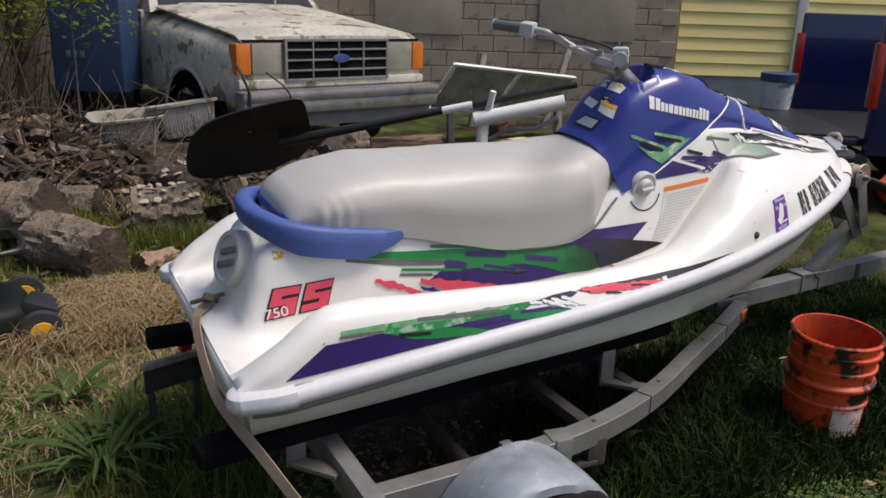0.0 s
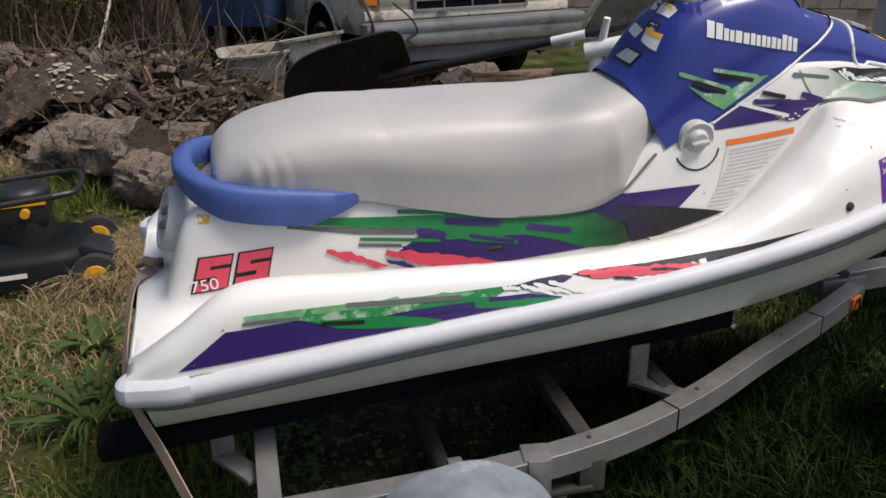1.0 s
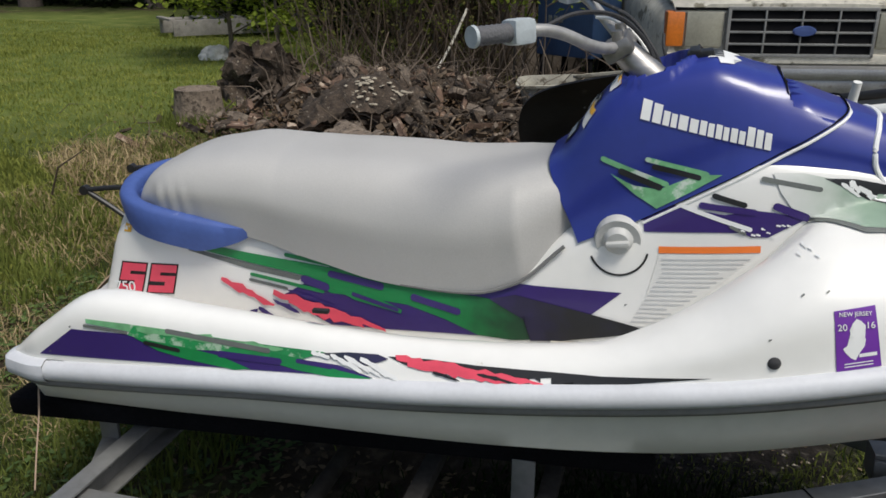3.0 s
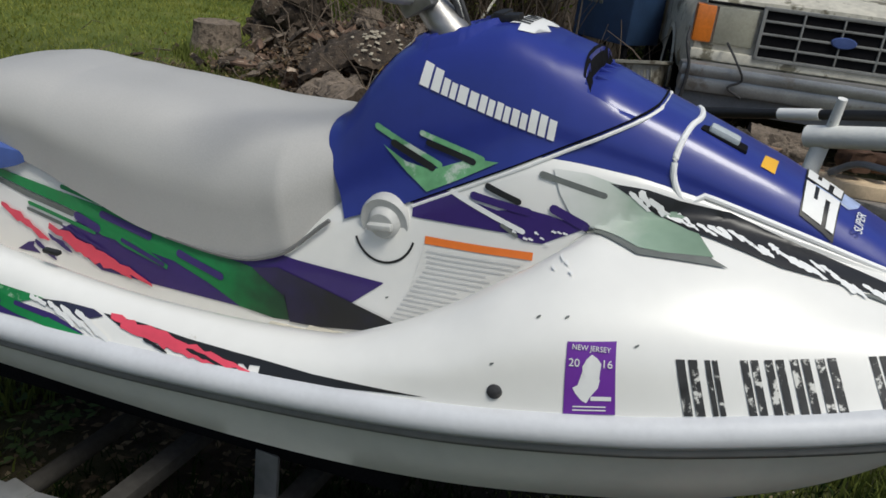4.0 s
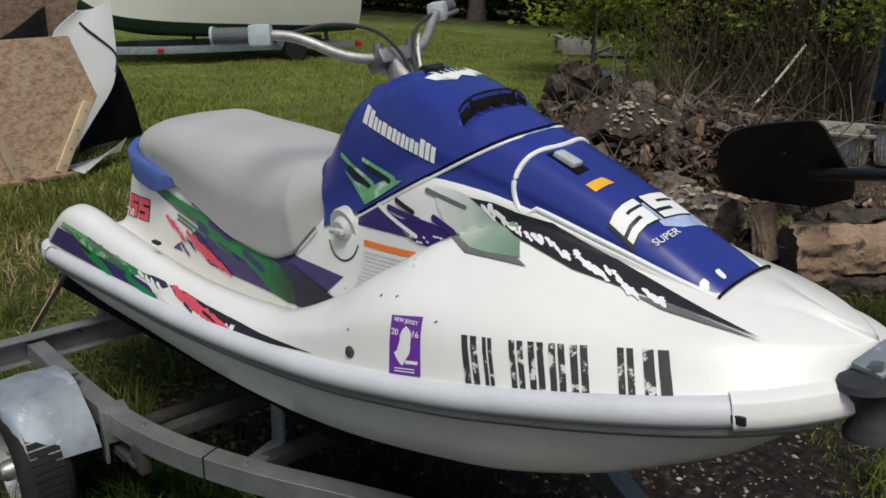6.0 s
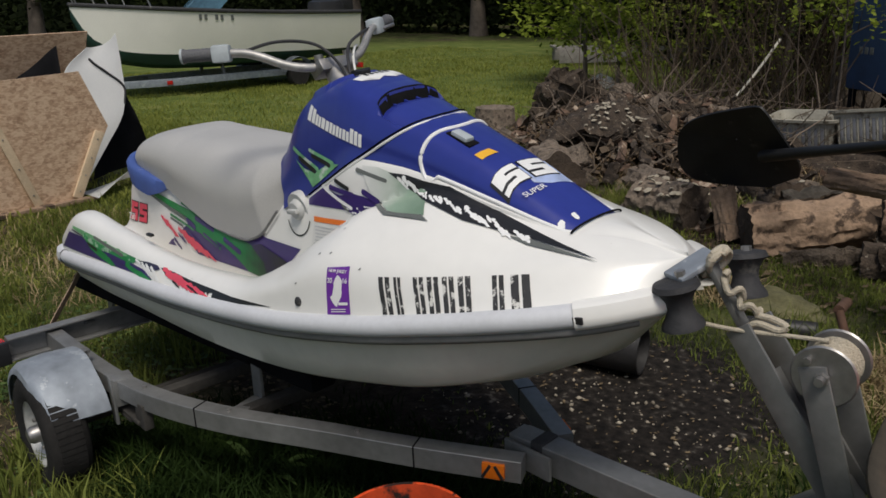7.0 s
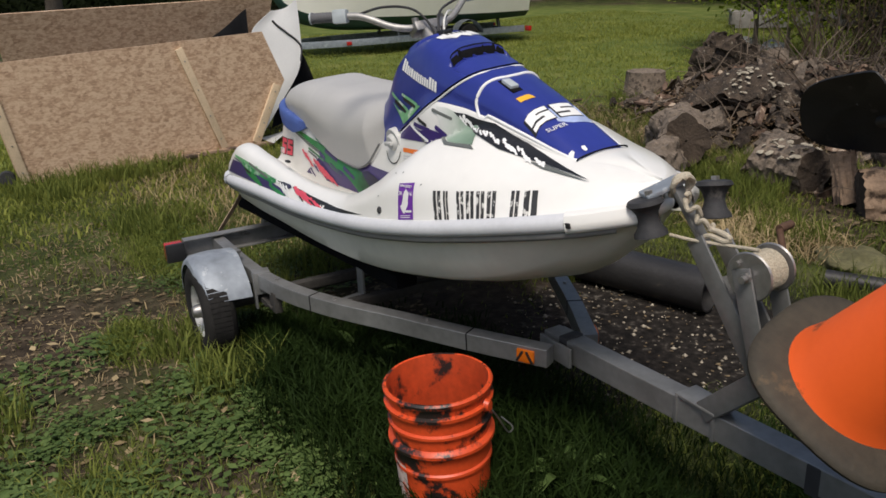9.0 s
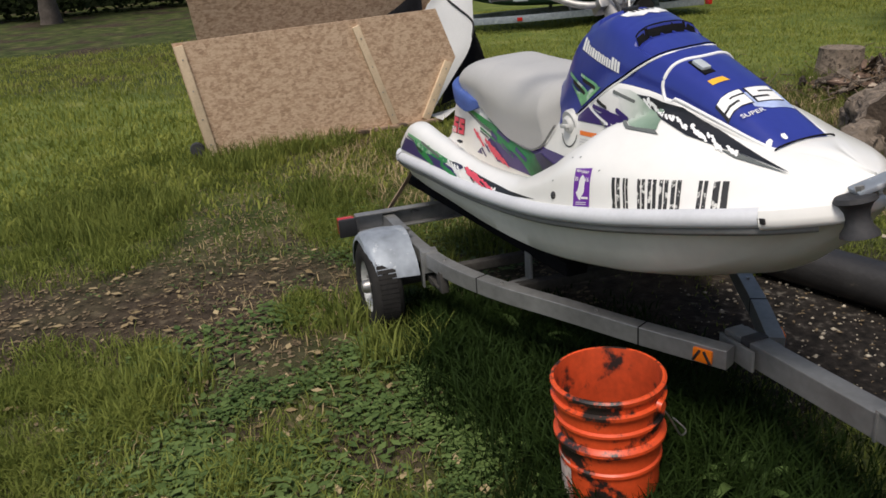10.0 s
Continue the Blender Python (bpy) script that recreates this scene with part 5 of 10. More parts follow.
tube(bm, smooth_line(PRT, 5), 0.0115, 10)
part("handlebar", bm, ALU, steering, "dull aluminium handlebar")
for pts_, end in ((STB, (1.146, -0.292, 0.553)), (PRT, (1.177, 0.382, 0.559))):
    a, e = Vector(pts_[-1]), Vector(end)
    bm = bmesh.new()
    n = 14
    ridges = [a + (e - a) * (0.30 + 0.70 * k / n) for k in range(n + 1)]
    tube(bm, ridges, [0.0165 + 0.0012 * (k % 2) for k in range(n)] + [0.020], 14)
    grip = part("hand_grip", bm, GRIP_GREY, steering, "grey rubber hand grip")
    bm = bmesh.new()
    cyl(bm, 0.020, 0.019, 0.006, between(e, e + (e - a).normalized() * 0.006), 16)
    part("grip_end", bm, SWITCH, grip)
    bm = bmesh.new()
    mid = a + (e - a) * 0.13
    box(bm, (0.050, 0.046, 0.046), Matrix.Translation(mid) @ (e - a).to_track_quat("X", "Z").to_matrix().to_4x4(), 0.010)
    part("switch_box", bm, SWITCH, steering, "pale weathered switch housing")
    bm = bmesh.new()
    lever = [a + (e - a) * t + Vector((0.045 * math.sin(min(1, t * 1.6) * 1.4), 0, -0.012)) for t in (0.1, 0.3, 0.5, 0.7)]
    if end[1] > 0:
        tube(bm, smooth_line(lever, 3), 0.006, 8)
        part("throttle_lever", bm, STEEL, steering)
    else:
        bm.free()
bm = bmesh.new()
tube(bm, smooth_line([(1.24, -0.18, 0.535), (1.30, -0.10, 0.545), (1.37, -0.03, 0.520), (1.42, 0.0, 0.455), (1.44, 0.0, 0.38)], 6), 0.0045, 6)
tube(bm, smooth_line([(1.27, 0.25, 0.545), (1.32, 0.16, 0.53), (1.39, 0.06, 0.50), (1.43, 0.02, 0.44), (1.45, 0.01, 0.38)], 6), 0.0045, 6)
part("control_cable", bm, BLACK_RUBBER, steering)
bm = bmesh.new()
tube(bm, smooth_line([(1.31, 0.15, 0.50), (1.35, 0.11, 0.495), (1.40, 0.06, 0.46), (1.44, 0.03, 0.38)], 6), 0.0035, 6)
part("control_cable", bm, PVC, steering, "white cable")

# ---------------------------------------------------------------- the trailer
trailer = thing("boat_trailer", "galvanised single-axle boat trailer with grey fenders, parked on grass", "boat trailer")


def channel(line, w, h):
    """A box section along a level line."""
    b = bmesh.new()
    rows = []
    n = len(line)
    for i, p in enumerate(line):
        d = (line[min(i + 1, n - 1)] - line[max(i - 1, 0)]).normalized()
        side = d.cross(Vector((0, 0, 1))).normalized()
        rows.append([p + side * (sx * w / 2) + Vector((0, 0, sz * h / 2)) for sx, sz in ((-0.94, -1), (0.94, -1), (1, -0.94), (1, 0.94), (0.94, 1), (-0.94, 1), (-1, 0.94), (-1, -0.94))])
    vs = grid(b, rows, closed=True)
    b.faces.new(vs[0][::-1])
    b.faces.new(vs[-1])
    bmesh.ops.recalc_face_normals(b, faces=b.faces)
    return b


MID_Y = 0.035
for side in (-1, 1):
    pts = [Vector((x, MID_Y + side * y, z)) for x, y, z in ((0.24, 0.598, 0.333), (0.55, 0.592, 0.336), (0.80, 0.578, 0.340), (1.02, 0.538, 0.345), (1.25, 0.455, 0.350), (1.50, 0.328, 0.355), (1.75, 0.205, 0.360), (1.99, 0.075, 0.365))]
    rail_ = part("side_rail", channel([q + Vector((0, 0, 0.012)) for q in smooth_line(pts, 5)], 0.05, 0.058), GALV, trailer, "curved galvanised side rail")
    for k in (13, 20, 27):
        q = smooth_line(pts, 5)[k]
        bm = bmesh.new()
        cyl(bm, 0.006, 0.006, 0.012, Matrix.Translation(q + Vector((0, 0, 0.042))), 8)
        part("rail_bolt", bm, STEEL, rail_)
    for k in (18, 30):
        q, q2 = smooth_line(pts, 5)[k], smooth_line(pts, 5)[k + 1]
        bm = bmesh.new()
        box(bm, (0.004, 0.0525, 0.0605), Matrix.Translation(q + Vector((0, 0, 0.012))) @ (q2 - q).to_track_quat("X", "Z").to_matrix().to_4x4())
        part("rail_seam", bm, DARK, rail_)
    # clamp by the fender
    bm = bmesh.new()
    cm = Matrix.Translation((0.80, MID_Y + side * 0.576, 0.341)) @ pose(0, 0, 0, 0, 0, side * 8)
    box(bm, (0.06, 0.060, 0.088), cm, 0.004)
    box(bm, (0.045, 0.010, 0.15), cm @ Matrix.Translation((0.0, side * 0.032, -0.03)), 0.003)
    part("fender_clamp", bm, GALV, rail_)
    # reflector on the rail's front end
    bm = bmesh.new()
    box(bm, (0.058, 0.014, 0.042), Matrix.Translation((1.945, MID_Y + side * 0.132, 0.375)) @ pose(0, 0, 0, 0, 0, -side * 28), 0.006)
    refl = part("side_reflector", bm, AMBER, trailer, "amber side reflector")
    bm = bmesh.new()
    for u in (-0.016, 0.016):
        box(bm, (0.007, 0.016, 0.040), Matrix.Translation((1.945, MID_Y + side * 0.133, 0.375)) @ pose(0, 0, 0, 0, 0, -side * 28) @ Matrix.Translation((u, side * 0.0015, 0)) @ pose(0, 0, 0, 0, 30 * (1 if u < 0 else -1), 0), 0.001)
    part("reflector_mark", bm, BLACK_PLASTIC, refl)
    # tail lamp
    bm = bmesh.new()
    box(bm, (0.050, 0.075, 0.075), Matrix.Translation((0.235, MID_Y + side * 0.790, 0.345)), 0.006)
    lamp_ = part("tail_lamp", bm, RED_LENS, trailer, "dull red tail lamp")
    bm = bmesh.new()
    box(bm, (0.022, 0.080, 0.080), Matrix.Translation((0.268, MID_Y + side * 0.790, 0.345)), 0.004)
    part("lamp_housing", bm, BLACK_PLASTIC, lamp_)

TONGUE = [Vector(p) for p in ((1.90, 0.035, 0.382), (2.2, 0.055, 0.385), (2.6, 0.085, 0.388), (3.1, 0.12, 0.392), (3.7, 0.165, 0.398))]
part("tongue", channel(smooth_line(TONGUE, 3), 0.062, 0.070), GALV, trailer, "galvanised tongue")
for x in (1.985, 2.80):
    y = 0.035 + (x - 1.9) * 0.072
    bm = bmesh.new()
    box(bm, (0.035, 0.068, 0.077), Matrix.Translation((x, y, 0.385)) @ pose(0, 0, 0, 0, 0, 4), 0.004)
    part("tongue_band", bm, BLACK_RUBBER, trailer, "black band round the tongue")
bm = bmesh.new()
for side in (-1, 1):
    beam(bm, (1.90, MID_Y + side * 0.042, 0.378), (2.05, MID_Y + side * 0.046, 0.384), 0.010, 0.062)
part("joint_plate", bm, GALV, trailer)

# cross members
for x, y, z, w, h in ((0.25, 0.75, 0.352, 0.045, 0.070), (0.94, 0.55, 0.345, 0.040, 0.034), (1.215, 0.45, 0.345, 0.040, 0.034)):
    bm = bmesh.new()
    if h > 0.05:
        box(bm, (0.006, 2 * y, h), Matrix.Translation((x - w / 2 + 0.003, MID_Y, z)), 0.001)
        box(bm, (w, 2 * y, 0.006), Matrix.Translation((x, MID_Y, z + h / 2 + 0.003)), 0.001)
        box(bm, (w, 2 * y, 0.006), Matrix.Translation((x, MID_Y, z - h / 2 - 0.003)), 0.001)
    else:
        beam(bm, (x, MID_Y - y, z), (x, MID_Y + y, z), w, h)
    part("cross_member", bm, GALV if h > 0.05 else STEEL_SHADED, trailer, "galvanised rear cross member" if h > 0.05 else "steel cross tube, darkened for the shade under the hull")
for side in (-1, 1):
    for x, top in ((0.16, 0.41), (1.165, 0.45)):
        bm = bmesh.new()
        y_ = 0.36 if x < 1 else 0.315
        beam(bm, (x, MID_Y + side * y_, 0.335), (x, MID_Y + side * y_, top), 0.050, 0.010, 0.002, up=(0, 1, 0.2))
        beam(bm, (x, MID_Y + side * y_, 0.345), (x + 0.07, MID_Y + side * (y_ + 0.13), 0.365), 0.046, 0.012, 0.002)
        part("bunk_bracket", bm, GALV, trailer, "galvanised bunk bracket")
    bm = bmesh.new()
    beam(bm, (-0.085, MID_Y + side * 0.368, 0.426), (1.43, MID_Y + side * 0.256, 0.474), 0.085, 0.052, 0.014)
    part("bunk", bm, CARPET, trailer, "black carpeted bunk")
bm = bmesh.new()
rod(bm, (0.65, MID_Y - 0.76, 0.215), (0.65, MID_Y + 0.76, 0.215), 0.022)
part("axle", bm, STEEL_SHADED, trailer)
for side in (-1, 1):
    bm = bmesh.new()
    beam(bm, (0.45, MID_Y + side * 0.57, 0.275), (0.93, MID_Y + side * 0.57, 0.275), 0.045, 0.012)
    beam(bm, (0.51, MID_Y + side * 0.57, 0.262), (0.87, MID_Y + side * 0.57, 0.262), 0.045, 0.012)
    box(bm, (0.06, 0.03, 0.08), Matrix.Translation((0.45, MID_Y + side * 0.57, 0.30)), 0.004)
    box(bm, (0.06, 0.03, 0.08), Matrix.Translation((0.93, MID_Y + side * 0.57, 0.30)), 0.004)
    part("leaf_spring", bm, STEEL_SHADED, trailer)


def wheel(side):
    at = Matrix.Translation((0.65, MID_Y + side * 0.755, 0.215)) @ pose(0, 0, 0, -side * 90, 0, 0) @ Matrix.Diagonal((0.91, 0.91, 1, 1))
    b = bmesh.new()
    lathe(b, ((0.115, -0.052), (0.135, -0.060), (0.175, -0.062), (0.197, -0.052), (0.206, -0.036), (0.209, 0.0), (0.206, 0.036), (0.197, 0.052), (0.175, 0.062), (0.135, 0.060), (0.115, 0.052)), at, 48)
    w = part("tyre", b, TYRE, trailer, "weathered black trailer tyre")
    b = bmesh.new()
    for k in range(60):
        a = 2 * math.pi * k / 60
        box(b, (0.012, 0.09, 0.006), at @ pose(0, 0, 0, 0, 0, math.degrees(a)) @ Matrix.Translation((0.207, 0, 0)) @ Matrix.Diagonal((0.5, 0.2, 12, 1)))
    part("tread", b, TYRE, w, kind="stuff")
    b = bmesh.new()
    lathe(b, ((0.0, 0.030), (0.045, 0.030), (0.062, 0.022), (0.080, 0.030), (0.100, 0.026), (0.112, 0.046), (0.122, 0.054), (0.124, 0.048), (0.114, 0.030), (0.114, -0.05)), at, 36)
    part("rim", b, material("pale_steel_rim", (0.52, 0.52, 0.50), 0.5, 0.3, vary=0.2, size=12, spots=((0.26, 0.20, 0.15), 0.60, 10)), w, "pale steel rim")
    b = bmesh.new()
    lathe(b, ((0.0, 0.075), (0.022, 0.072), (0.030, 0.060), (0.032, 0.030)), at, 20)
    for k in range(5):
        a = 2 * math.pi * k / 5
        cyl(b, 0.008, 0.008, 0.016, at @ Matrix.Translation((0.052 * math.cos(a), 0.052 * math.sin(a), 0.034)), 6)
    part("hub", b, STEEL, w, "grey steel hub and nuts")
    # fender
    b = bmesh.new()
    rows = []
    inner, outer = MID_Y + side * 0.625, MID_Y + side * 0.812
    for k in range(25):
        a = math.radians(22 + 150 * k / 24)
        cx, cz, r = 0.615, 0.212, 0.220
        x, z = cx + r * math.cos(a), cz + r * 0.985 * math.sin(a)
        xi, zi = cx + (r - 0.035) * math.cos(a), cz + (r - 0.035) * math.sin(a)
        rows.append([(x, inner, z), (x, inner + (outer - inner) * 0.5, z + 0.004), (x, outer - side * 0.022, z), (x * 0.5 + xi * 0.5, outer - side * 0.004, z * 0.6 + zi * 0.4), (xi, outer, zi)])
    grid(b, rows)
    bmesh.ops.recalc_face_normals(b, faces=b.faces)
    bmesh.ops.solidify(b, geom=b.faces[:], thickness=0.003)
    rough_up(b, 0.004, 9, side)
    part("fender", b, GALV_DULL, trailer, "dented galvanised fender")
    b = bmesh.new()
    box(b, (0.03, 0.05, 0.012), Matrix.Translation((0.615, MID_Y + side * 0.625, 0.418)), 0.003)
    box(b, (0.03, 0.012, 0.08), Matrix.Translation((0.615, MID_Y + side * 0.613, 0.385)), 0.003)
    part("fender_bracket", b, GALV, trailer)


wheel(-1)
wheel(1)

# winch stand, bow yoke and winch
for y in (0.012, 0.092):
    bm = bmesh.new()
    beam(bm, (2.470, y, 0.868), (2.690, y + 0.008, 0.575), 0.007, 0.052, 0.002, up=(0.8, 0, 0.6))
    part("stand_plate", bm, GALV, trailer, "galvanised winch stand plate")
bm = bmesh.new()
beam(bm, (2.52, 0.053, 0.780), (2.62, 0.056, 0.645), 0.074, 0.006, 0.001)
part("stand_web", bm, GALV, trailer)
bm = bmesh.new()
beam(bm, (2.50, 0.068, 0.415), (2.690, 0.062, 0.600), 0.054, 0.054, 0.004)
part("stand_post", bm, GALV, trailer)
bm = bmesh.new()
box(bm, (0.13, 0.076, 0.008), Matrix.Translation((2.478, 0.076, 0.427)), 0.002)
box(bm, (0.010, 0.074, 0.080), Matrix.Translation((2.42, 0.072, 0.388)), 0.003)
box(bm, (0.010, 0.074, 0.080), Matrix.Translation((2.535, 0.080, 0.389)), 0.003)
part("stand_foot", bm, GALV, trailer)
bm = bmesh.new()
beam(bm, (2.378, -0.066, 0.962), (2.404, 0.024, 0.996), 0.050, 0.012, 0.004)
yoke = part("bow_yoke", bm, GALV_DULL, trailer, "galvanised bow yoke bar")
bm = bmesh.new()
beam(bm, (2.408, 0.0, 0.992), (2.478, 0.048, 0.84), 0.036, 0.012, 0.003, up=(0.5, 0, 0.8))
part("yoke_stem", bm, GALV, yoke)
for x, y, z in ((2.392, -0.062, 0.916), (2.420, 0.122, 0.934)):
    bm = bmesh.new()
    prof = [(q[0] * 0.84, q[1] * 0.80) for q in [(0.0, 0.056), (0.030, 0.056), (0.048, 0.052), (0.053, 0.040), (0.040, 0.028), (0.031, 0.010), (0.029, -0.008), (0.034, -0.028), (0.046, -0.046), (0.048, -0.056), (0.030, -0.060), (0.0, -0.060)]]
    lathe(bm, prof, Matrix.Translation((x, y, z)) @ pose(0, 0, 0, 6 if y < 0 else -6, -12, 0), 28)
    roller = part("bow_roller", bm, BLACK_RUBBER, trailer, "black rubber bow roller")
    bm = bmesh.new()
    cyl(bm, 0.010, 0.010, 0.014, Matrix.Translation((x - 0.002, y, z + (0.056 if y < 0 else 0.048))) @ pose(0, 0, 0, 6 if y < 0 else -6, -12, 0), 6)
    part("roller_bolt", bm, STEEL, roller)
bm = bmesh.new()
wm = Matrix.Translation((2.628, 0.052, 0.828)) @ pose(0, 0, 0, 90, 0, 8)
lathe(bm, ((0.0, -0.042), (0.036, -0.042), (0.036, 0.042), (0.0, 0.042)), wm, 36)
winch = part("winch_drum", bm, STEEL, trailer, "bare steel winch drum with flanges")
for z in (-0.044, 0.044):
    bm = bmesh.new()
    lathe(bm, ((0.0, z - 0.003), (0.053, z - 0.003), (0.056, z), (0.053, z + 0.003), (0.0, z + 0.003)), wm, 36)
    part("drum_flange", bm, STEEL, winch)
bm = bmesh.new()
for k in range(9):
    lathe(bm, ((0.040, -0.036 + 0.008 * k), (0.046, -0.032 + 0.008 * k), (0.040, -0.028 + 0.008 * k)), wm, 24)
part("winch_line", bm, ROPE, winch, "tan rope on the drum", kind="stuff")
bm = bmesh.new()
rod(bm, wm @ Vector((0, 0, -0.07)), wm @ Vector((0, 0, 0.075)), 0.008)
cyl(bm, 0.012, 0.012, 0.012, wm @ Matrix.Translation((0, 0, 0.056)), 6)
cyl(bm, 0.007, 0.007, 0.010, wm @ Matrix.Translation((-0.028, 0.024, 0.050)), 6)
part("winch_axle", bm, STEEL, winch)
for y in (0.002, 0.104):
    bm = bmesh.new()
    beam(bm, (2.615, y, 0.842), (2.690, y, 0.615), 0.006, 0.050, 0.002, up=(0.9, 0, 0.3))
    part("winch_side", bm, GALV, winch, "galvanised winch side plate")
bm = bmesh.new()
rod(bm, (2.628, 0.13, 0.828), (2.595, 0.14, 0.90), 0.008)
rod(bm, (2.595, 0.14, 0.90), (2.59, 0.185, 0.902), 0.010)
part("winch_crank", bm, material("rusty_steel", (0.10, 0.055, 0.035), 0.8, 0.3, vary=0.4, size=20, bump=0.3), winch, "rusty crank")

# rope through the yoke and round the winch
rope = thing("mooring_rope", "knotted tan rope tying the bow to the winch stand", "rope")
bm = bmesh.new()
rnd = random.Random(12)
chain = []
for k in range(60):
    t = k / 59
    c = Vector((2.432 + 0.068 * t, 0.004 + 0.026 * t, 0.966 - 0.074 * t))
    a = t * 15
    chain.append(c + Vector((0.009 * math.cos(a), 0.011 * math.sin(a), 0.008 * math.sin(a * 2.3))))
tube(bm, smooth_line(chain, 2), 0.0058, 8)
part("knot", bm, ROPE, rope)
bm = bmesh.new()
coil = []
for k in range(40):
    a = 0.4 + 2 * math.pi * 2.3 * k / 39
    coil.append(Vector((2.412 + 0.005 * (k / 13), 0.010, 0.985)) + Vector((0.012 * math.sin(a), 0.024 * math.cos(a) + 0.006 * math.sin(k), 0.026 * math.sin(a))))
tube(bm, smooth_line(coil, 2), 0.0072, 8)
part("yoke_loop", bm, ROPE, rope)
bm = bmesh.new()
tube(bm, smooth_line([(2.495, 0.026, 0.897), (2.525, 0.036, 0.893), (2.548, 0.040, 0.884), (2.535, 0.034, 0.876), (2.50, 0.024, 0.882), (2.478, 0.020, 0.862), (2.470, 0.016, 0.835)], 5), 0.0062, 8)
part("rope_bight", bm, ROPE, rope)
bm = bmesh.new()
tube(bm, smooth_line([(2.415, -0.012, 0.868), (2.47, 0.006, 0.866), (2.54, 0.035, 0.868), (2.62, 0.05, 0.876)], 5), 0.0042, 8)
part("lashing", bm, ROPE, rope)

# tie-down strap at the stern
RUSTY = material("rusty_ratchet", (0.17, 0.125, 0.095), 0.7, 0.4, vary=0.4, size=30, bump=0.3)
strap = thing("tie_down_strap", "frayed tan webbing strap over the stern", "strap")
line = smooth_line([(0.035, 0.00, 0.672), (-0.006, -0.03, 0.650), (-0.020, -0.12, 0.606), (-0.020, -0.27, 0.548), (0.004, -0.352, 0.505), (0.045, -0.415, 0.448), (0.088, -0.488, 0.383), (0.12, -0.54, 0.335)], 5)
bm = bmesh.new()
rows = []
for k, p in enumerate(line):
    d = (line[min(k + 1, len(line) - 1)] - line[max(k - 1, 0)]).normalized()
    wide = d.cross(Vector((-0.75, -0.62, 0.2))).normalized() * 0.0145
    deep = d.cross(wide).normalized() * 0.0016
    rows.append([p + wide + deep, p - wide + deep, p - wide - deep, p + wide - deep])
grid(bm, rows, closed=True)
bmesh.ops.recalc_face_normals(bm, faces=bm.faces)
part("webbing", bm, STRAP, strap)
bm = bmesh.new()
box(bm, (0.045, 0.032, 0.020), Matrix.Translation((0.036, -0.006, 0.688)) @ pose(0, 0, 0, 10, 30, 60), 0.006)
rod(bm, (-0.005, 0.045, 0.662), (0.060, -0.045, 0.708), 0.006)
part("ratchet", bm, RUSTY, strap, "rusty steel ratchet")

# ---------------------------------------------------------------- pail
def pail():
    at = Matrix.Translation((2.018, -0.420, lift(2.018, -0.420) - 0.008)) @ pose(0, 0, 0, 1.5, -1.5, 30) @ Matrix.Diagonal((0.945, 0.945, 1.05, 1))
    p = thing("plastic_pail", "orange plastic pail smeared with black, standing on grass", "bucket", at)
    b = bmesh.new()
    outer = [(0.0, 0.0), (0.122, 0.0), (0.127, 0.006), (0.134, 0.10), (0.137, 0.165), (0.144, 0.168), (0.144, 0.176), (0.1385, 0.180), (0.140, 0.225), (0.150, 0.228), (0.156, 0.234), (0.156, 0.242), (0.150, 0.248), (0.1425, 0.252), (0.1435, 0.284), (0.152, 0.287), (0.152, 0.294), (0.1445, 0.298), (0.146, 0.335), (0.157, 0.337), (0.158, 0.346), (0.147, 0.350), (0.1485, 0.372), (0.156, 0.374), (0.158, 0.384), (0.153, 0.389), (0.146, 0.388)]
    lathe(b, outer, None, 56)
    part("shell", b, ORANGE_PAIL, p)
    b = bmesh.new()
    lathe(b, [(0.1465, 0.388), (0.144, 0.37), (0.138, 0.22), (0.128, 0.02), (0.12, 0.012), (0.0, 0.012)], None, 48)
    part("lining", b, ORANGE_IN, p, "stained orange inside")
    b = bmesh.new()
    tube(b, smooth_line([(0.158, 0.0, 0.342), (0.168, 0.03, 0.30), (0.17, 0.09, 0.22), (0.155, 0.15, 0.20), (0.10, 0.185, 0.20)], 5), 0.0025, 6)
    part("bail", b, STEEL, p, "wire bail hanging at the side")
    for x in (-1, 1):
        b = bmesh.new()
        cyl(b, 0.018, 0.014, 0.014, Matrix.Translation((x * 0.160, 0, 0.342)) @ pose(0, 0, 0, 0, 90, 0), 12)
        part("bail_ear", b, ORANGE_PAIL, p)
    b = bmesh.new()
    rows = []
    for k in range(9):
        a = math.radians(200 + 52 * k / 8)
        rows.append([((0.1365 + 0.0325 * h) * math.cos(a), (0.1365 + 0.0325 * h) * math.sin(a), h) for h in (0.07, 0.10, 0.13, 0.16, 0.185)])
    grid(b, rows)
    part("paper_label", b, material("torn_pale_label", (0.62, 0.50, 0.44), 0.7, vary=0.2, size=20, spots=((0.55, 0.10, 0.05), 0.52, 22)), p, "torn pale label")
    b = bmesh.new()
    rough_up(bmesh.ops.create_icosphere(b, subdivisions=3, radius=0.085, matrix=Matrix.Translation((0.01, 0.01, 0.02)) @ Matrix.Diagonal((1.2, 1.2, 0.35, 1)))and b, 0.02, 14)
    part("pail_bottom_lump", b, DARK, p, "black lump in the bottom")


pail()


# ---------------------------------------------------------------- traffic cone tipped over the tongue
CONE_AT = Vector((2.905, 0.0, 0.69))
CONE_WAY = Vector((0.60, -0.08, 0.85))


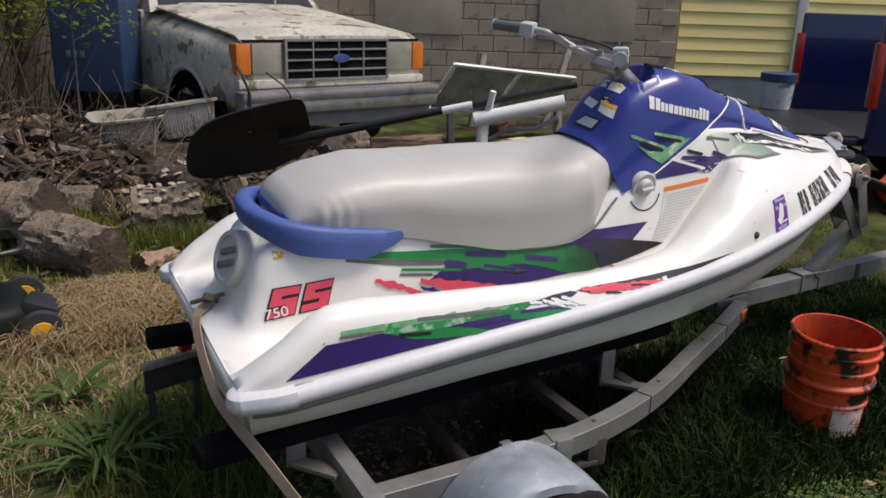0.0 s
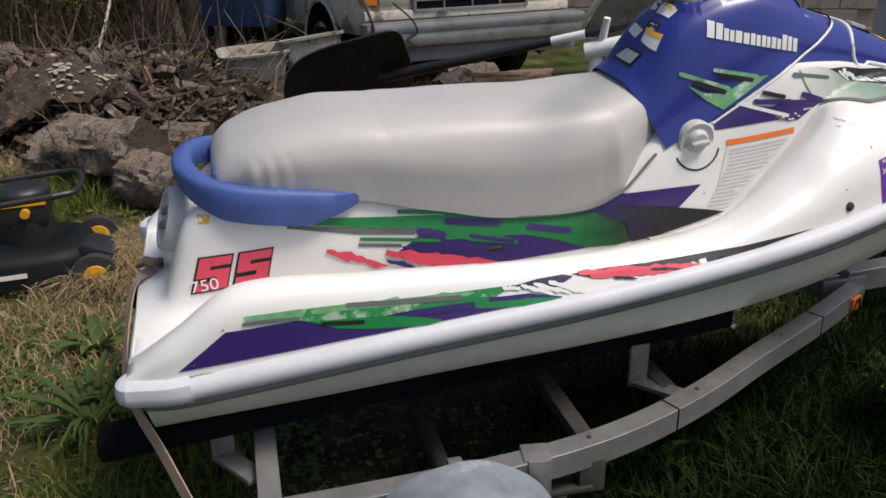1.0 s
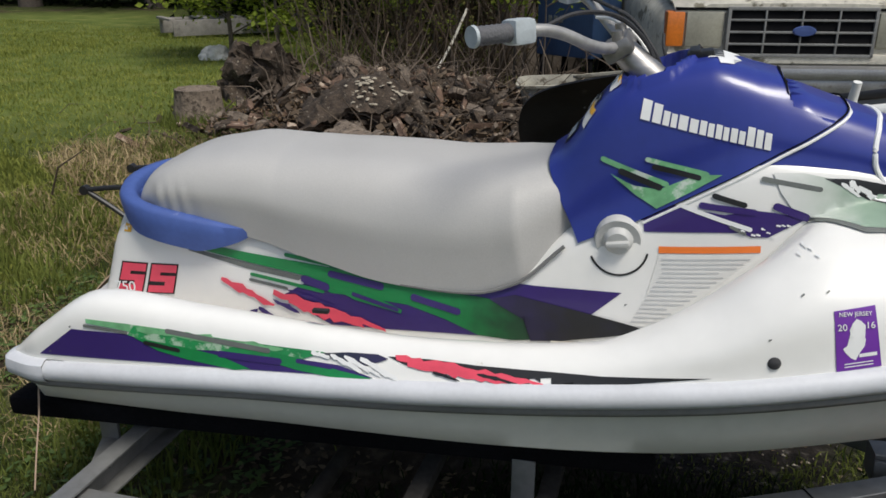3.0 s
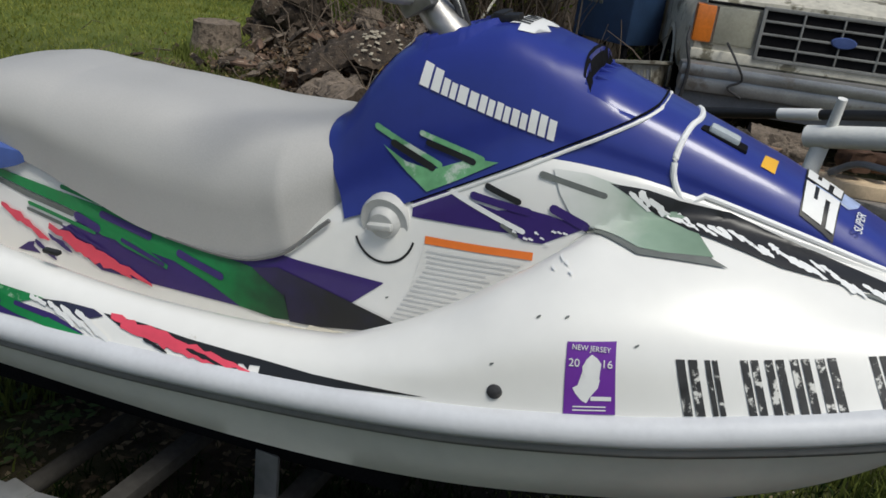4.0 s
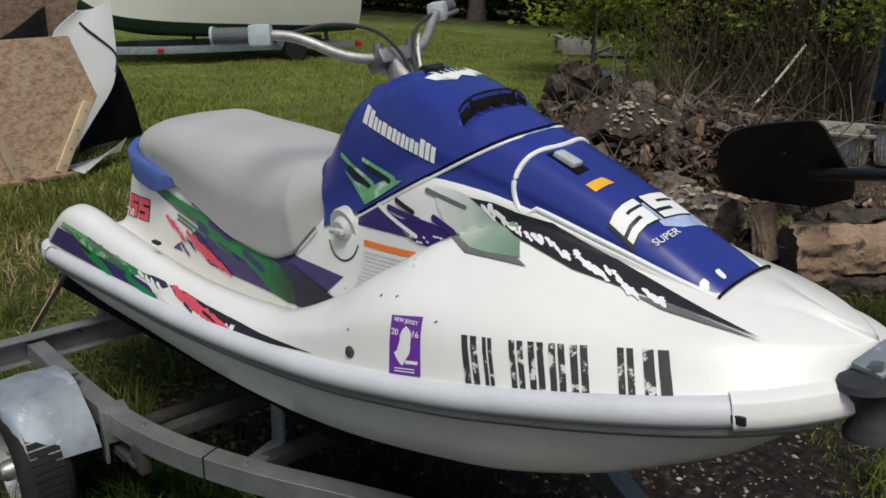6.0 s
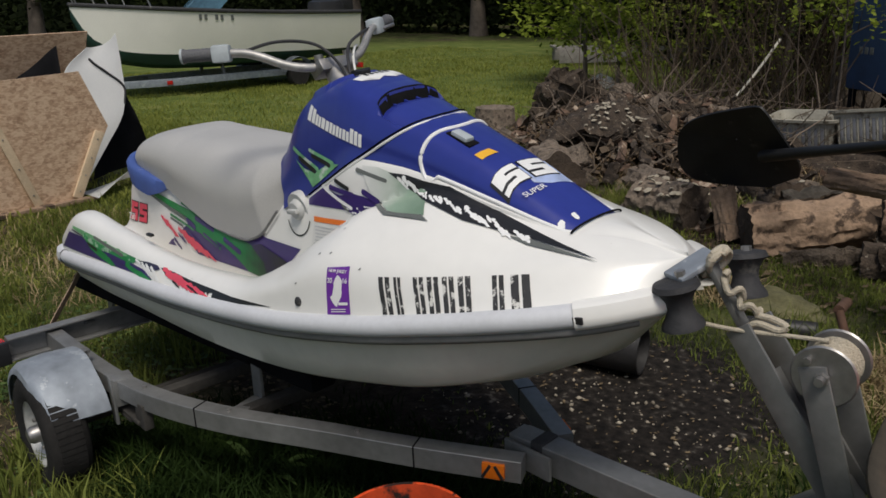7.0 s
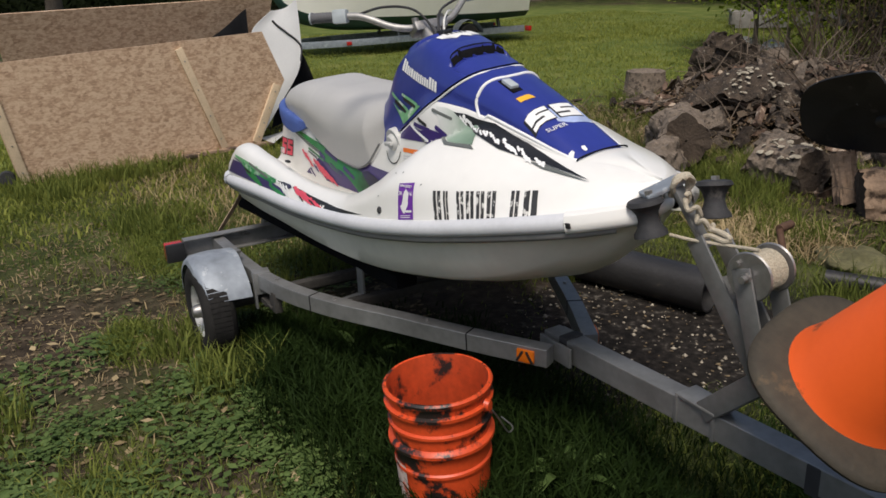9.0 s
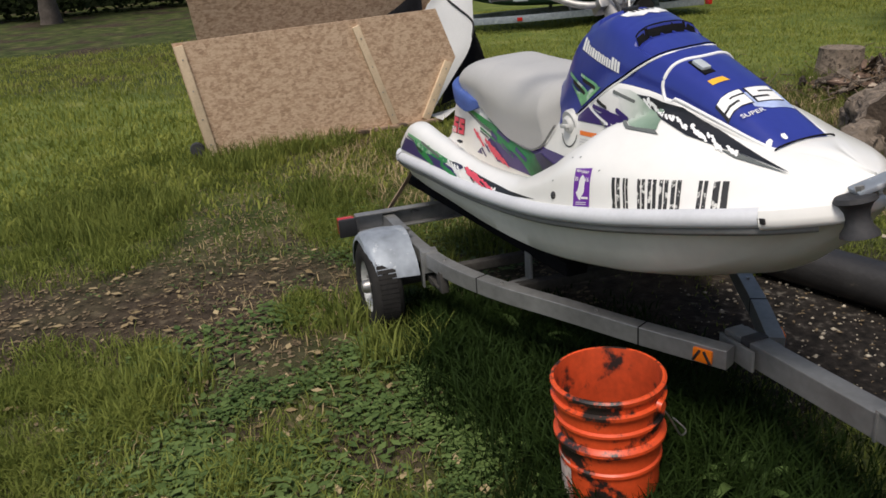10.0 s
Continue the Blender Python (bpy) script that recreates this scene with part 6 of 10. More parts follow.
def traffic_cone():
    turn = CONE_WAY.to_track_quat("Z", "Y").to_matrix().to_4x4()
    p = thing("traffic_cone", "orange traffic cone with worn black base, tipped over a trailer tongue", "traffic cone", Matrix.Translation(CONE_AT) @ turn @ pose(0, 0, 0, 0, 0, 20))
    b = bmesh.new()
    lathe(b, ((0.138, 0.010), (0.134, 0.020), (0.122, 0.06), (0.03, 0.66), (0.026, 0.69), (0.0, 0.69)), None, 48)
    part("cone_body", b, CONE_ORANGE, p)
    b = bmesh.new()
    rows = []
    for r, z in ((0.120, -0.013), (0.180, -0.013), (0.190, -0.008), (0.192, 0.0), (0.188, 0.007), (0.178, 0.011), (0.160, 0.014), (0.120, 0.016)):
        rows.append([(r * math.copysign(abs(math.cos(a)) ** 0.72, math.cos(a)), r * math.copysign(abs(math.sin(a)) ** 0.72, math.sin(a)), z + 0.006 * math.sin(2 * a + 1) * r / 0.2) for a in (2 * math.pi * k / 56 for k in range(56))])
    grid(b, rows + rows[:1], closed=True)
    bmesh.ops.recalc_face_normals(b, faces=b.faces)
    part("cone_base", b, CONE_BASE, p, "worn brown-black rubber base")


traffic_cone()


# ---------------------------------------------------------------- house and shed walls
WALL_DIR = Vector((0.905, -0.425, 0.0))
CORNER = Vector((7.45, 6.3, 0.0))


def wall_pose(along):
    """A pose on the facade: x along it, y into it."""
    p = CORNER + WALL_DIR * along
    return Matrix.Translation(p) @ pose(0, 0, 0, 0, 0, math.degrees(math.atan2(WALL_DIR.y, WALL_DIR.x)))


bm = bmesh.new()
box(bm, (5.0, 0.3, 4.2), wall_pose(-2.52) @ Matrix.Translation((0, 0.17, 2.1)))
block_wall = solo("wall_block", bm, MORTAR, "weathered grey concrete block wall of an outbuilding", "wall", kind="structure")
bm = bmesh.new()
box(bm, (6.0, 0.3, 0.62), wall_pose(3.0) @ Matrix.Translation((0, 0.22, 0.30)))
solo("wall_foundation", bm, FOUNDATION, "blue-grey painted foundation under yellow siding", "wall", kind="structure")
bm = bmesh.new()
box(bm, (6.0, 0.2, 4.0), wall_pose(3.0) @ Matrix.Translation((0, 0.20, 2.62)))
siding_wall = solo("wall_yellow", bm, YELLOW_SIDING, "house wall clad in yellow vinyl siding", "wall", kind="structure")
for k in range(14):
    bm = bmesh.new()
    m = wall_pose(3.0) @ Matrix.Translation((0, 0.078, 0.66 + 0.163 * k)) @ pose(0, 0, 0, -8, 0, 0)
    box(bm, (5.96, 0.016, 0.172), m, 0.003, 1)
    part("siding_board", bm, YELLOW_SIDING, siding_wall)
bm = bmesh.new()
box(bm, (0.12, 0.06, 3.9), wall_pose(1.62) @ Matrix.Translation((0, 0.045, 2.6)), 0.005)
solo("trim_house", bm, TRIM_WHITE, "white corner trim board of a house", "trim", kind="structure")
bm = bmesh.new()
box(bm, (1.25, 0.03, 1.15), wall_pose(-1.22) @ Matrix.Translation((0, -0.012, 1.55)), 0.004)
solo("wall_board", bm, PLY_GREY, "grey weathered board fixed over a block wall", "board", kind="structure")
bm = bmesh.new()
box(bm, (1.1, 0.03, 0.9), wall_pose(-3.4) @ Matrix.Translation((0, -0.012, 1.45)), 0.004)
solo("wall_board_far", bm, PLY_GREY, "grey board fixed over a block wall", "board", kind="structure")

# ---------------------------------------------------------------- white pickup
pickup = thing("pickup_truck", "old white pickup truck covered in mildew, parked in a yard", "truck", pose(2.20, 4.89, -0.11, 0, 0, 12.3))


def pickup_front():
    b = bmesh.new()
    keys = ((0.0, 0.93, 1.165, 0.72), (0.10, 0.985, 1.185, 0.68), (0.6, 1.0, 1.235, 0.66), (1.45, 1.0, 1.30, 0.66), (1.9, 1.0, 1.33, 0.62))
    rows = []
    for y, w, top, low in keys:
        half = [(w - 0.03, low), (w, low + 0.10), (w, top - 0.22), (w - 0.02, top - 0.10), (w - 0.09, top - 0.02), (w - 0.16, top), (w - 0.20, top + 0.012), (0.4, top + 0.045), (0, top + 0.05)]
        rows.append([(-x, y, z) for x, z in half] + [(x, y, z) for x, z in reversed(half[:-1])])
    vs = grid(b, rows, flip=True)
    b.faces.new(vs[0])
    bmesh.ops.recalc_face_normals(b, faces=b.faces)
    part("front_body", b, TRUCK_WHITE, pickup, "mildewed white hood and fenders", smooth=35)
    b = bmesh.new()
    rows = []
    for k in range(15):
        y = -0.015 + 1.76 * k / 14
        z = 1.222 + 0.105 * y - 0.030 * max(0, 1 - y / 0.12) ** 2
        half = [(0.90, z - 0.030), (0.905, z - 0.012), (0.885, z), (0.70, z + 0.012), (0.66, z + 0.030), (0.40, z + 0.036), (0, z + 0.040)]
        rows.append([(-x, y, h) for x, h in half] + [(x, y, h) for x, h in reversed(half[:-1])])
    vs = grid(b, rows, flip=True)
    b.faces.new(vs[0])
    bmesh.ops.recalc_face_normals(b, faces=b.faces)
    part("hood", b, TRUCK_WHITE, pickup, "mildewed white hood", smooth=30)
    b = bmesh.new()
    box(b, (1.80, 0.05, 0.020), Matrix.Translation((0, 0.002, 1.180)), 0.004)
    part("hood_gap", b, DARK, pickup)
    # grille: the block behind the bars is black for the shade inside
    b = bmesh.new()
    box(b, (1.02, 0.06, 0.33), Matrix.Translation((0, -0.005, 1.02)), 0.008)
    grille = part("grille", b, DARK, pickup, "grille with pale frame, shade-black behind its bars")
    for x, z, w, h in ((0, 1.185, 1.06, 0.024), (0, 0.855, 1.06, 0.024), (-0.52, 1.02, 0.024, 0.35), (0.52, 1.02, 0.024, 0.35), (0, 1.105, 1.02, 0.016), (0, 1.02, 1.02, 0.016), (0, 0.935, 1.02, 0.016), (-0.26, 1.02, 0.014, 0.32), (0.26, 1.02, 0.014, 0.32), (0.0, 1.02, 0.012, 0.32)):
        b = bmesh.new()
        box(b, (w, 0.035, h), Matrix.Translation((x, -0.035, z)), 0.004)
        part("grille_bar", b, material("pale_grille", (0.22, 0.22, 0.21), 0.5, 0.3, vary=0.3), grille)
    b = bmesh.new()
    lathe(b, ((0.0, 0.012), (0.075, 0.010), (0.085, 0.0)), Matrix.Translation((0.02, -0.055, 1.03)) @ Matrix.Diagonal((1, 1, 0.45, 1)) @ pose(0, 0, 0, 90, 0, 0), 28)
    part("maker_badge", b, material("blue_oval_badge", (0.05, 0.08, 0.22), 0.4, vary=0.2), grille, "blue oval badge")
    for s in (-1, 1):
        b = bmesh.new()
        box(b, (0.27, 0.05, 0.25), Matrix.Translation((s * 0.685, 0.0, 1.035)), 0.012)
        part("headlamp", b, LAMP_GLASS, pickup, "clouded headlamp")
        b = bmesh.new()
        box(b, (0.13, 0.14, 0.25), Matrix.Translation((s * 0.895, 0.045, 1.035)), 0.018)
        part("turn_lamp", b, material("amber_turn_lens", (0.62, 0.17, 0.02), 0.3, vary=0.25, coat=0.3), pickup, "amber corner lamp")
        b = bmesh.new()
        lathe(b, ((0.0, -0.10), (0.20, -0.10), (0.34, -0.11), (0.375, -0.08), (0.38, 0.0), (0.375, 0.08), (0.34, 0.11), (0.22, 0.10), (0.2, 0.05), (0.0, 0.05)), Matrix.Translation((s * 0.86, 0.90, 0.44)) @ pose(0, 0, 0, 0, 90, 0) @ Matrix.Diagonal((0.88, 0.88, 1, 1)), 36)
        part("wheel", b, TYRE, pickup, "black front tyre")
        # dark band that stands for the shade inside the wheel arch
        b = bmesh.new()
        rows = []
        for k in range(13):
            a = math.radians(-12 + 204 * k / 12)
            rows.append([(s * 1.004, 0.90 + r * math.cos(a), 0.42 + r * math.sin(a)) for r in (0.30, 0.46)])
        grid(b, rows)
        bmesh.ops.solidify(b, geom=b.faces[:], thickness=0.01)
        part("arch_shade", b, DARK, pickup)
        b = bmesh.new()
        rows = []
        for k in range(17):
            a = math.radians(-8 + 196 * k / 16)
            rows.append([(s * x, 0.90 + r * math.cos(a), 0.42 + r * math.sin(a)) for r, x in ((0.45, 0.99), (0.48, 1.018), (0.52, 1.006))])
        grid(b, rows)
        part("arch_lip", b, TRUCK_WHITE, pickup)
    b = bmesh.new()
    for w, h, z, y in ((2.02, 0.09, 0.745, -0.14), (2.0, 0.115, 0.655, -0.125)):
        box(b, (w, 0.18, h), Matrix.Translation((0, y, z)), 0.03)
    part("front_bumper", b, CHROME_DULL, pickup, "dull grey-white front bumper")
    b = bmesh.new()
    box(b, (1.98, 0.12, 0.16), Matrix.Translation((0, -0.06, 0.545)), 0.03)
    part("valance", b, GREY_TRIM, pickup, "grey valance")
    b = bmesh.new()
    box(b, (1.90, 0.06, 0.07), Matrix.Translation((0, -0.01, 0.83)), 0.01)
    part("filler_panel", b, TRUCK_WHITE, pickup)
    # cab and bed
    b = bmesh.new()
    rows = []
    for y, w, z in ((1.75, 0.96, 1.36), (2.25, 0.80, 1.86), (2.5, 0.78, 1.92), (3.4, 0.78, 1.90), (3.62, 0.92, 1.36)):
        rows.append([(-w, y, z - 0.02), (-w + 0.06, y, z), (w - 0.06, y, z), (w, y, z - 0.02)])
    vs = grid(b, rows, flip=True)
    for s in (0, -1):
        b.faces.new([r[s] for r in vs])
    bmesh.ops.recalc_face_normals(b, faces=b.faces)
    part("cab", b, TRUCK_WHITE, pickup, "mildewed white cab")
    b = bmesh.new()
    rows = [[(-0.86, 1.80, 1.40), (0.86, 1.80, 1.40)], [(-0.74, 2.22, 1.82), (0.74, 2.22, 1.82)]]
    rows = [[Vector(p) + Vector((0, -0.012, 0.012)) for p in r] for r in rows]
    grid(b, rows)
    bmesh.ops.solidify(b, geom=b.faces[:], thickness=0.006)
    part("windscreen", b, WINDSCREEN, pickup, "dark windscreen")
    b = bmesh.new()
    rod(b, (-0.2, 1.77, 1.39), (0.55, 1.86, 1.46), 0.008)
    rod(b, (0.35, 1.72, 1.40), (0.30, 1.60, 1.66), 0.009)
    part("wiper", b, TRIM_WHITE, pickup)
    b = bmesh.new()
    box(b, (2.0, 3.7, 0.72), Matrix.Translation((0, 3.75, 1.0)), 0.05)
    part("rear_body", b, TRUCK_WHITE, pickup, "mildewed white doors and bed")
    for s in (-1, 1):
        b = bmesh.new()
        cyl(b, 0.335, 0.335, 0.22, Matrix.Translation((s * 0.84, 4.3, 0.44)) @ pose(0, 0, 0, 0, 90, 0), 28)
        part("wheel", b, TYRE, pickup, "black rear tyre")
    b = bmesh.new()
    tube(b, smooth_line([(-0.98, -0.05, 1.0), (-1.0, -0.2, 0.92), (-0.96, -0.24, 0.75), (-0.98, -0.22, 0.5), (-1.02, -0.2, 0.35)], 5), 0.012, 6)
    tube(b, smooth_line([(-0.72, -0.06, 0.93), (-0.66, -0.26, 0.83), (-0.60, -0.25, 0.72), (-0.68, -0.24, 0.66), (-0.58, -0.24, 0.60)], 5), 0.008, 6)
    part("loose_hose", b, BLACK_RUBBER, pickup, "black hose hanging over the bumper")


pickup_front()

# ---------------------------------------------------------------- blue truck with its tailgate down
BT = Matrix.Translation((6.11, 3.29, -0.17)) @ Matrix(((-0.55, 0.83, 0), (-0.83, -0.55, 0), (0, 0, 1))).to_4x4()
blue_truck = thing("blue_pickup_truck", "dark blue pickup truck with its tailgate lowered", "truck", BT)


def blue_pickup():
    """x across the tail, y towards the cab."""
    for x in (0.04, 1.86):
        b = bmesh.new()
        box(b, (0.09, 2.2, 0.98), Matrix.Translation((x, 1.1, 1.12)), 0.03)
        part("bed_side", b, BLUE_TRUCK, blue_truck, "dark blue bed side")
        b = bmesh.new()
        box(b, (0.10, 0.06, 0.46), Matrix.Translation((x, 0.0, 1.20)), 0.015)
        part("tail_lamp", b, RED_LENS, blue_truck, "red tail lamp")
        b = bmesh.new()
        lathe(b, ((0.0, -0.12), (0.34, -0.12), (0.37, 0.0), (0.34, 0.12), (0.0, 0.12)), Matrix.Translation((0.12 if x < 1 else 1.78, 1.05, 0.54)) @ pose(0, 0, 0, 0, 90, 0), 32)
        part("wheel", b, TYRE, blue_truck, "black tyre")
    b = bmesh.new()
    box(b, (1.80, 2.2, 0.06), Matrix.Translation((0.95, 1.1, 0.72)), 0.01)
    part("bed_floor", b, BLACK_PLASTIC, blue_truck, "black bed liner")
    b = bmesh.new()
    box(b, (1.76, 0.62, 0.06), Matrix.Translation((0.95, -0.31, 0.72)), 0.012)
    gate = part("tailgate", b, BLUE_TRUCK, blue_truck, "lowered tailgate with black liner")
    b = bmesh.new()
    box(b, (1.70, 0.58, 0.012), Matrix.Translation((0.95, -0.31, 0.757)), 0.004)
    part("gate_liner", b, BLACK_PLASTIC, gate)
    b = bmesh.new()
    box(b, (1.86, 0.14, 0.20), Matrix.Translation((0.95, -0.02, 0.55)), 0.03)
    part("rear_bumper", b, BLACK_PLASTIC, blue_truck, "black rear bumper")
    b = bmesh.new()
    box(b, (0.30, 0.012, 0.15), Matrix.Translation((1.0, -0.096, 0.55)), 0.004)
    part("number_plate", b, material("tan_plate", (0.55, 0.47, 0.28), 0.5, vary=0.1), blue_truck, "plain tan plate")
    b = bmesh.new()
    box(b, (1.86, 1.6, 0.95), Matrix.Translation((0.95, 3.0, 1.02)), 0.08)
    box(b, (1.6, 1.4, 0.60), Matrix.Translation((0.95, 3.0, 1.72)), 0.12)
    part("cab", b, BLUE_TRUCK, blue_truck, "dark blue cab")
    b = bmesh.new()
    box(b, (1.36, 0.02, 0.40), Matrix.Translation((0.95, 2.295, 1.75)), 0.03)
    part("rear_window", b, WINDSCREEN, blue_truck, "dark rear window")
    b = bmesh.new()
    box(b, (1.84, 1.5, 0.62), Matrix.Translation((0.95, 4.5, 0.95)), 0.1)
    part("engine_bay", b, BLUE_TRUCK, blue_truck)
    for x in (0.12, 1.78):
        b = bmesh.new()
        lathe(b, ((0.0, -0.12), (0.34, -0.12), (0.37, 0.0), (0.34, 0.12), (0.0, 0.12)), Matrix.Translation((x, 4.5, 0.54)) @ pose(0, 0, 0, 0, 90, 0), 32)
        part("wheel", b, TYRE, blue_truck, "black tyre")


blue_pickup()
jar = thing("paint_pail", "white plastic pail with a blue rim on a lowered tailgate", "bucket", Matrix.Translation((5.79, 3.18, 0.597)))
bm = bmesh.new()
lathe(bm, ((0.0, 0.0), (0.125, 0.0), (0.145, 0.26), (0.0, 0.26)), None, 32)
part("pail_body", bm, material("scuffed_white_pail", (0.55, 0.57, 0.58), 0.5, vary=0.15, size=8, spots=((0.20, 0.25, 0.35), 0.56, 9)), jar)
bm = bmesh.new()
lathe(bm, ((0.148, 0.24), (0.158, 0.245), (0.158, 0.31), (0.148, 0.315), (0.0, 0.31)), None, 32)
part("pail_lid", bm, NAVY_DRUM, jar, "dark blue lid")


# ---------------------------------------------------------------- drum behind the truck
drum = thing("waste_bin", "dark blue steel bin on legs standing beside a pickup truck", "bin", pose(0.40, 6.50, 0.0, 0, 0, -29))
bm = bmesh.new()
box(bm, (0.66, 0.46, 0.95), Matrix.Translation((0, 0, 0.98)), 0.02)
part("bin_body", bm, NAVY_DRUM, drum)
bm = bmesh.new()
box(bm, (0.71, 0.51, 0.05), Matrix.Translation((0, 0, 1.475)), 0.012)
part("bin_lid", bm, NAVY_DRUM, drum)
for x in (-0.28, 0.28):
    for y in (-0.18, 0.18):
        bm = bmesh.new()
        box(bm, (0.05, 0.05, 0.54), Matrix.Translation((x, y, 0.25)), 0.006)
        part("bin_leg", bm, DARK, drum)
bm = bmesh.new()
for k in range(3):
    box(bm, (0.04, 0.006, 0.06), Matrix.Translation((-0.17 + 0.065 * k, -0.233, 0.85)), 0.001)
part("painted_mark", bm, G_SHADOW, drum)


# ---------------------------------------------------------------- lawn mower
def lawn_mower():
    at = pose(-0.66, 1.62, lift(-0.66, 1.62) - 0.01, 0, 0, 6)
    m = thing("lawn_mower", "black push lawn mower with yellow trim, standing on dry grass", "lawn mower", at)
    b = bmesh.new()
    rows = []
    for z, g in ((0.06, 1.0), (0.15, 1.0), (0.175, 0.95), (0.19, 0.82), (0.20, 0.6)):
        rows.append([(0.27 * g * math.copysign(abs(math.cos(a)) ** 0.6, math.cos(a)), 0.235 * g * math.copysign(abs(math.sin(a)) ** 0.6, math.sin(a)), z) for a in (2 * math.pi * k / 32 for k in range(32))])
    vs = grid(b, rows, closed=True)
    b.faces.new(vs[-1])
    bmesh.ops.recalc_face_normals(b, faces=b.faces)
    deck_ = part("mower_deck", b, MOWER_DECK, m, "black-green steel deck")
    b = bmesh.new()
    box(b, (0.10, 0.004, 0.018), Matrix.Translation((-0.03, -0.2375, 0.12)))
    part("deck_label", b, PAPER, deck_)
    for x, r in ((-0.27, 0.10), (0.27, 0.09)):
        for y in (-0.25, 0.25):
            b = bmesh.new()
            lathe(b, ((0.0, -0.024), (r * 0.6, -0.024), (r * 0.95, -0.022), (r, 0.0), (r * 0.95, 0.022), (r * 0.6, 0.024), (0.0, 0.024)), Matrix.Translation((x, y, r)) @ pose(0, 0, 0, 90, 0, 0), 28)
            w = part("wheel", b, BLACK_RUBBER, m, "black wheel")
            b = bmesh.new()
            lathe(b, ((0.0, -0.029), (r * 0.5, -0.028), (r * 0.55, -0.02), (r * 0.55, 0.02), (r * 0.5, 0.028), (0, 0.029)), Matrix.Translation((x, y, r)) @ pose(0, 0, 0, 90, 0, 0), 20)
            part("wheel_disc", b, MOWER_YELLOW if x > 0 else BLACK_PLASTIC, w, "yellow disc" if x > 0 else "")
    b = bmesh.new()
    cyl(b, 0.105, 0.10, 0.09, Matrix.Translation((0.03, 0, 0.245)), 24)
    box(b, (0.20, 0.19, 0.11), Matrix.Translation((0.02, 0, 0.33)), 0.02)
    eng = part("engine", b, BLACK_PLASTIC, m, "black engine")
    b = bmesh.new()
    lathe(b, ((0.0, 0.03), (0.07, 0.028), (0.10, 0.012), (0.105, 0.0), (0.105, -0.02)), Matrix.Translation((0.03, 0, 0.40)), 28)
    part("starter_cover", b, BLACK_PLASTIC, eng)
    b = bmesh.new()
    box(b, (0.20, 0.006, 0.012), Matrix.Translation((0.02, -0.098, 0.368)))
    box(b, (0.006, 0.15, 0.012), Matrix.Translation((-0.083, 0, 0.368)))
    cyl(b, 0.018, 0.018, 0.03, Matrix.Translation((0.04, -0.11, 0.335)) @ pose(0, 0, 0, 90, 0, 0), 14)
    part("yellow_trim", b, MOWER_YELLOW, eng, "yellow plastic trim")
    for y in (-0.21, 0.21):
        b = bmesh.new()
        tube(b, smooth_line([(-0.25, y, 0.13), (-0.42, y, 0.27), (-0.60, y, 0.385)], 4), 0.0125, 8)
        tube(b, smooth_line([(-0.60, y, 0.385), (-0.40, y * 0.95, 0.405), (-0.1, y * 0.9, 0.40), (0.16, y * 0.88, 0.415)], 4), 0.0125, 8)
        part("handle_tube", b, BLACK_PLASTIC, m, "folded black handle")
        b = bmesh.new()
        cyl(b, 0.022, 0.022, 0.035, Matrix.Translation((-0.60, y, 0.385)) @ pose(0, 0, 0, 90, 0, 0), 14)
        part("handle_knob", b, BLACK_PLASTIC, m)
    b = bmesh.new()
    tube(b, smooth_line([(0.16, -0.185, 0.415), (0.24, -0.15, 0.418), (0.26, 0.0, 0.42), (0.24, 0.15, 0.418), (0.16, 0.185, 0.415)], 4), 0.0125, 8)
    part("handle_bow", b, BLACK_PLASTIC, m)
    b = bmesh.new()
    box(b, (0.16, 0.16, 0.10), Matrix.Translation((0.30, -0.13, 0.14)) @ pose(0, 0, 0, 0, 18, -20), 0.03)
    part("discharge_chute", b, BLACK_PLASTIC, m, "black discharge chute")


lawn_mower()


# ---------------------------------------------------------------- logs, stumps and boards
OLD_BARK = material("grey_peeling_bark", (0.13, 0.115, 0.095), 0.95, vary=0.5, size=9, fine=50, bump=0.9, spots=((0.045, 0.035, 0.027), 0.55, 10))


PALE_LOG = material("pale_cracked_log", (0.185, 0.145, 0.108), 0.92, vary=0.6, size=12, fine=55, bump=1.0, spots=((0.065, 0.048, 0.035), 0.54, 13))


def log_mesh(length, r, seed, taper=0.9, rings=44, seg=44, gnarl=0.12):
    """A rough log along x with furrowed, broken bark."""
    b = bmesh.new()
    rows = []
    for k in range(rings + 1):
        t = k / rings
        row = []
        for j in range(seg):
            a = 2 * math.pi * j / seg
            base = r * (1 - (1 - taper) * t)
            v = Vector((t * length * 3, math.cos(a) * 1.3, math.sin(a) * 1.3 + seed))
            along = Vector((t * length * 5, math.cos(a) * 5.5, math.sin(a) * 5.5 + seed))
            plate = noise.noise(Vector((t * length * 4, math.cos(a) * 2.2, math.sin(a) * 2.2 - seed)))
            furrow = -0.10 * max(0, 1 - abs(noise.noise(along)) * 5)
            step = 0.07 if plate > 0.08 else 0.0
            rad = base * (0.97 + gnarl * 1.4 * noise.noise(v) + 0.7 * gnarl * noise.noise(v * 3.1) + furrow + step + 0.025 * noise.noise(v * 11))
            x = (t - 0.5) * length
            if k in (0, rings):
                x += 0.02 * noise.noise(v * 4)
            row.append((x, rad * math.cos(a), rad * math.sin(a)))
        rows.append(row)
    vs = grid(b, rows, closed=True)
    bmesh.ops.recalc_face_normals(b, faces=b.faces)
    return b, rows


PILE = Vector((-0.05, -0.05, -0.03))


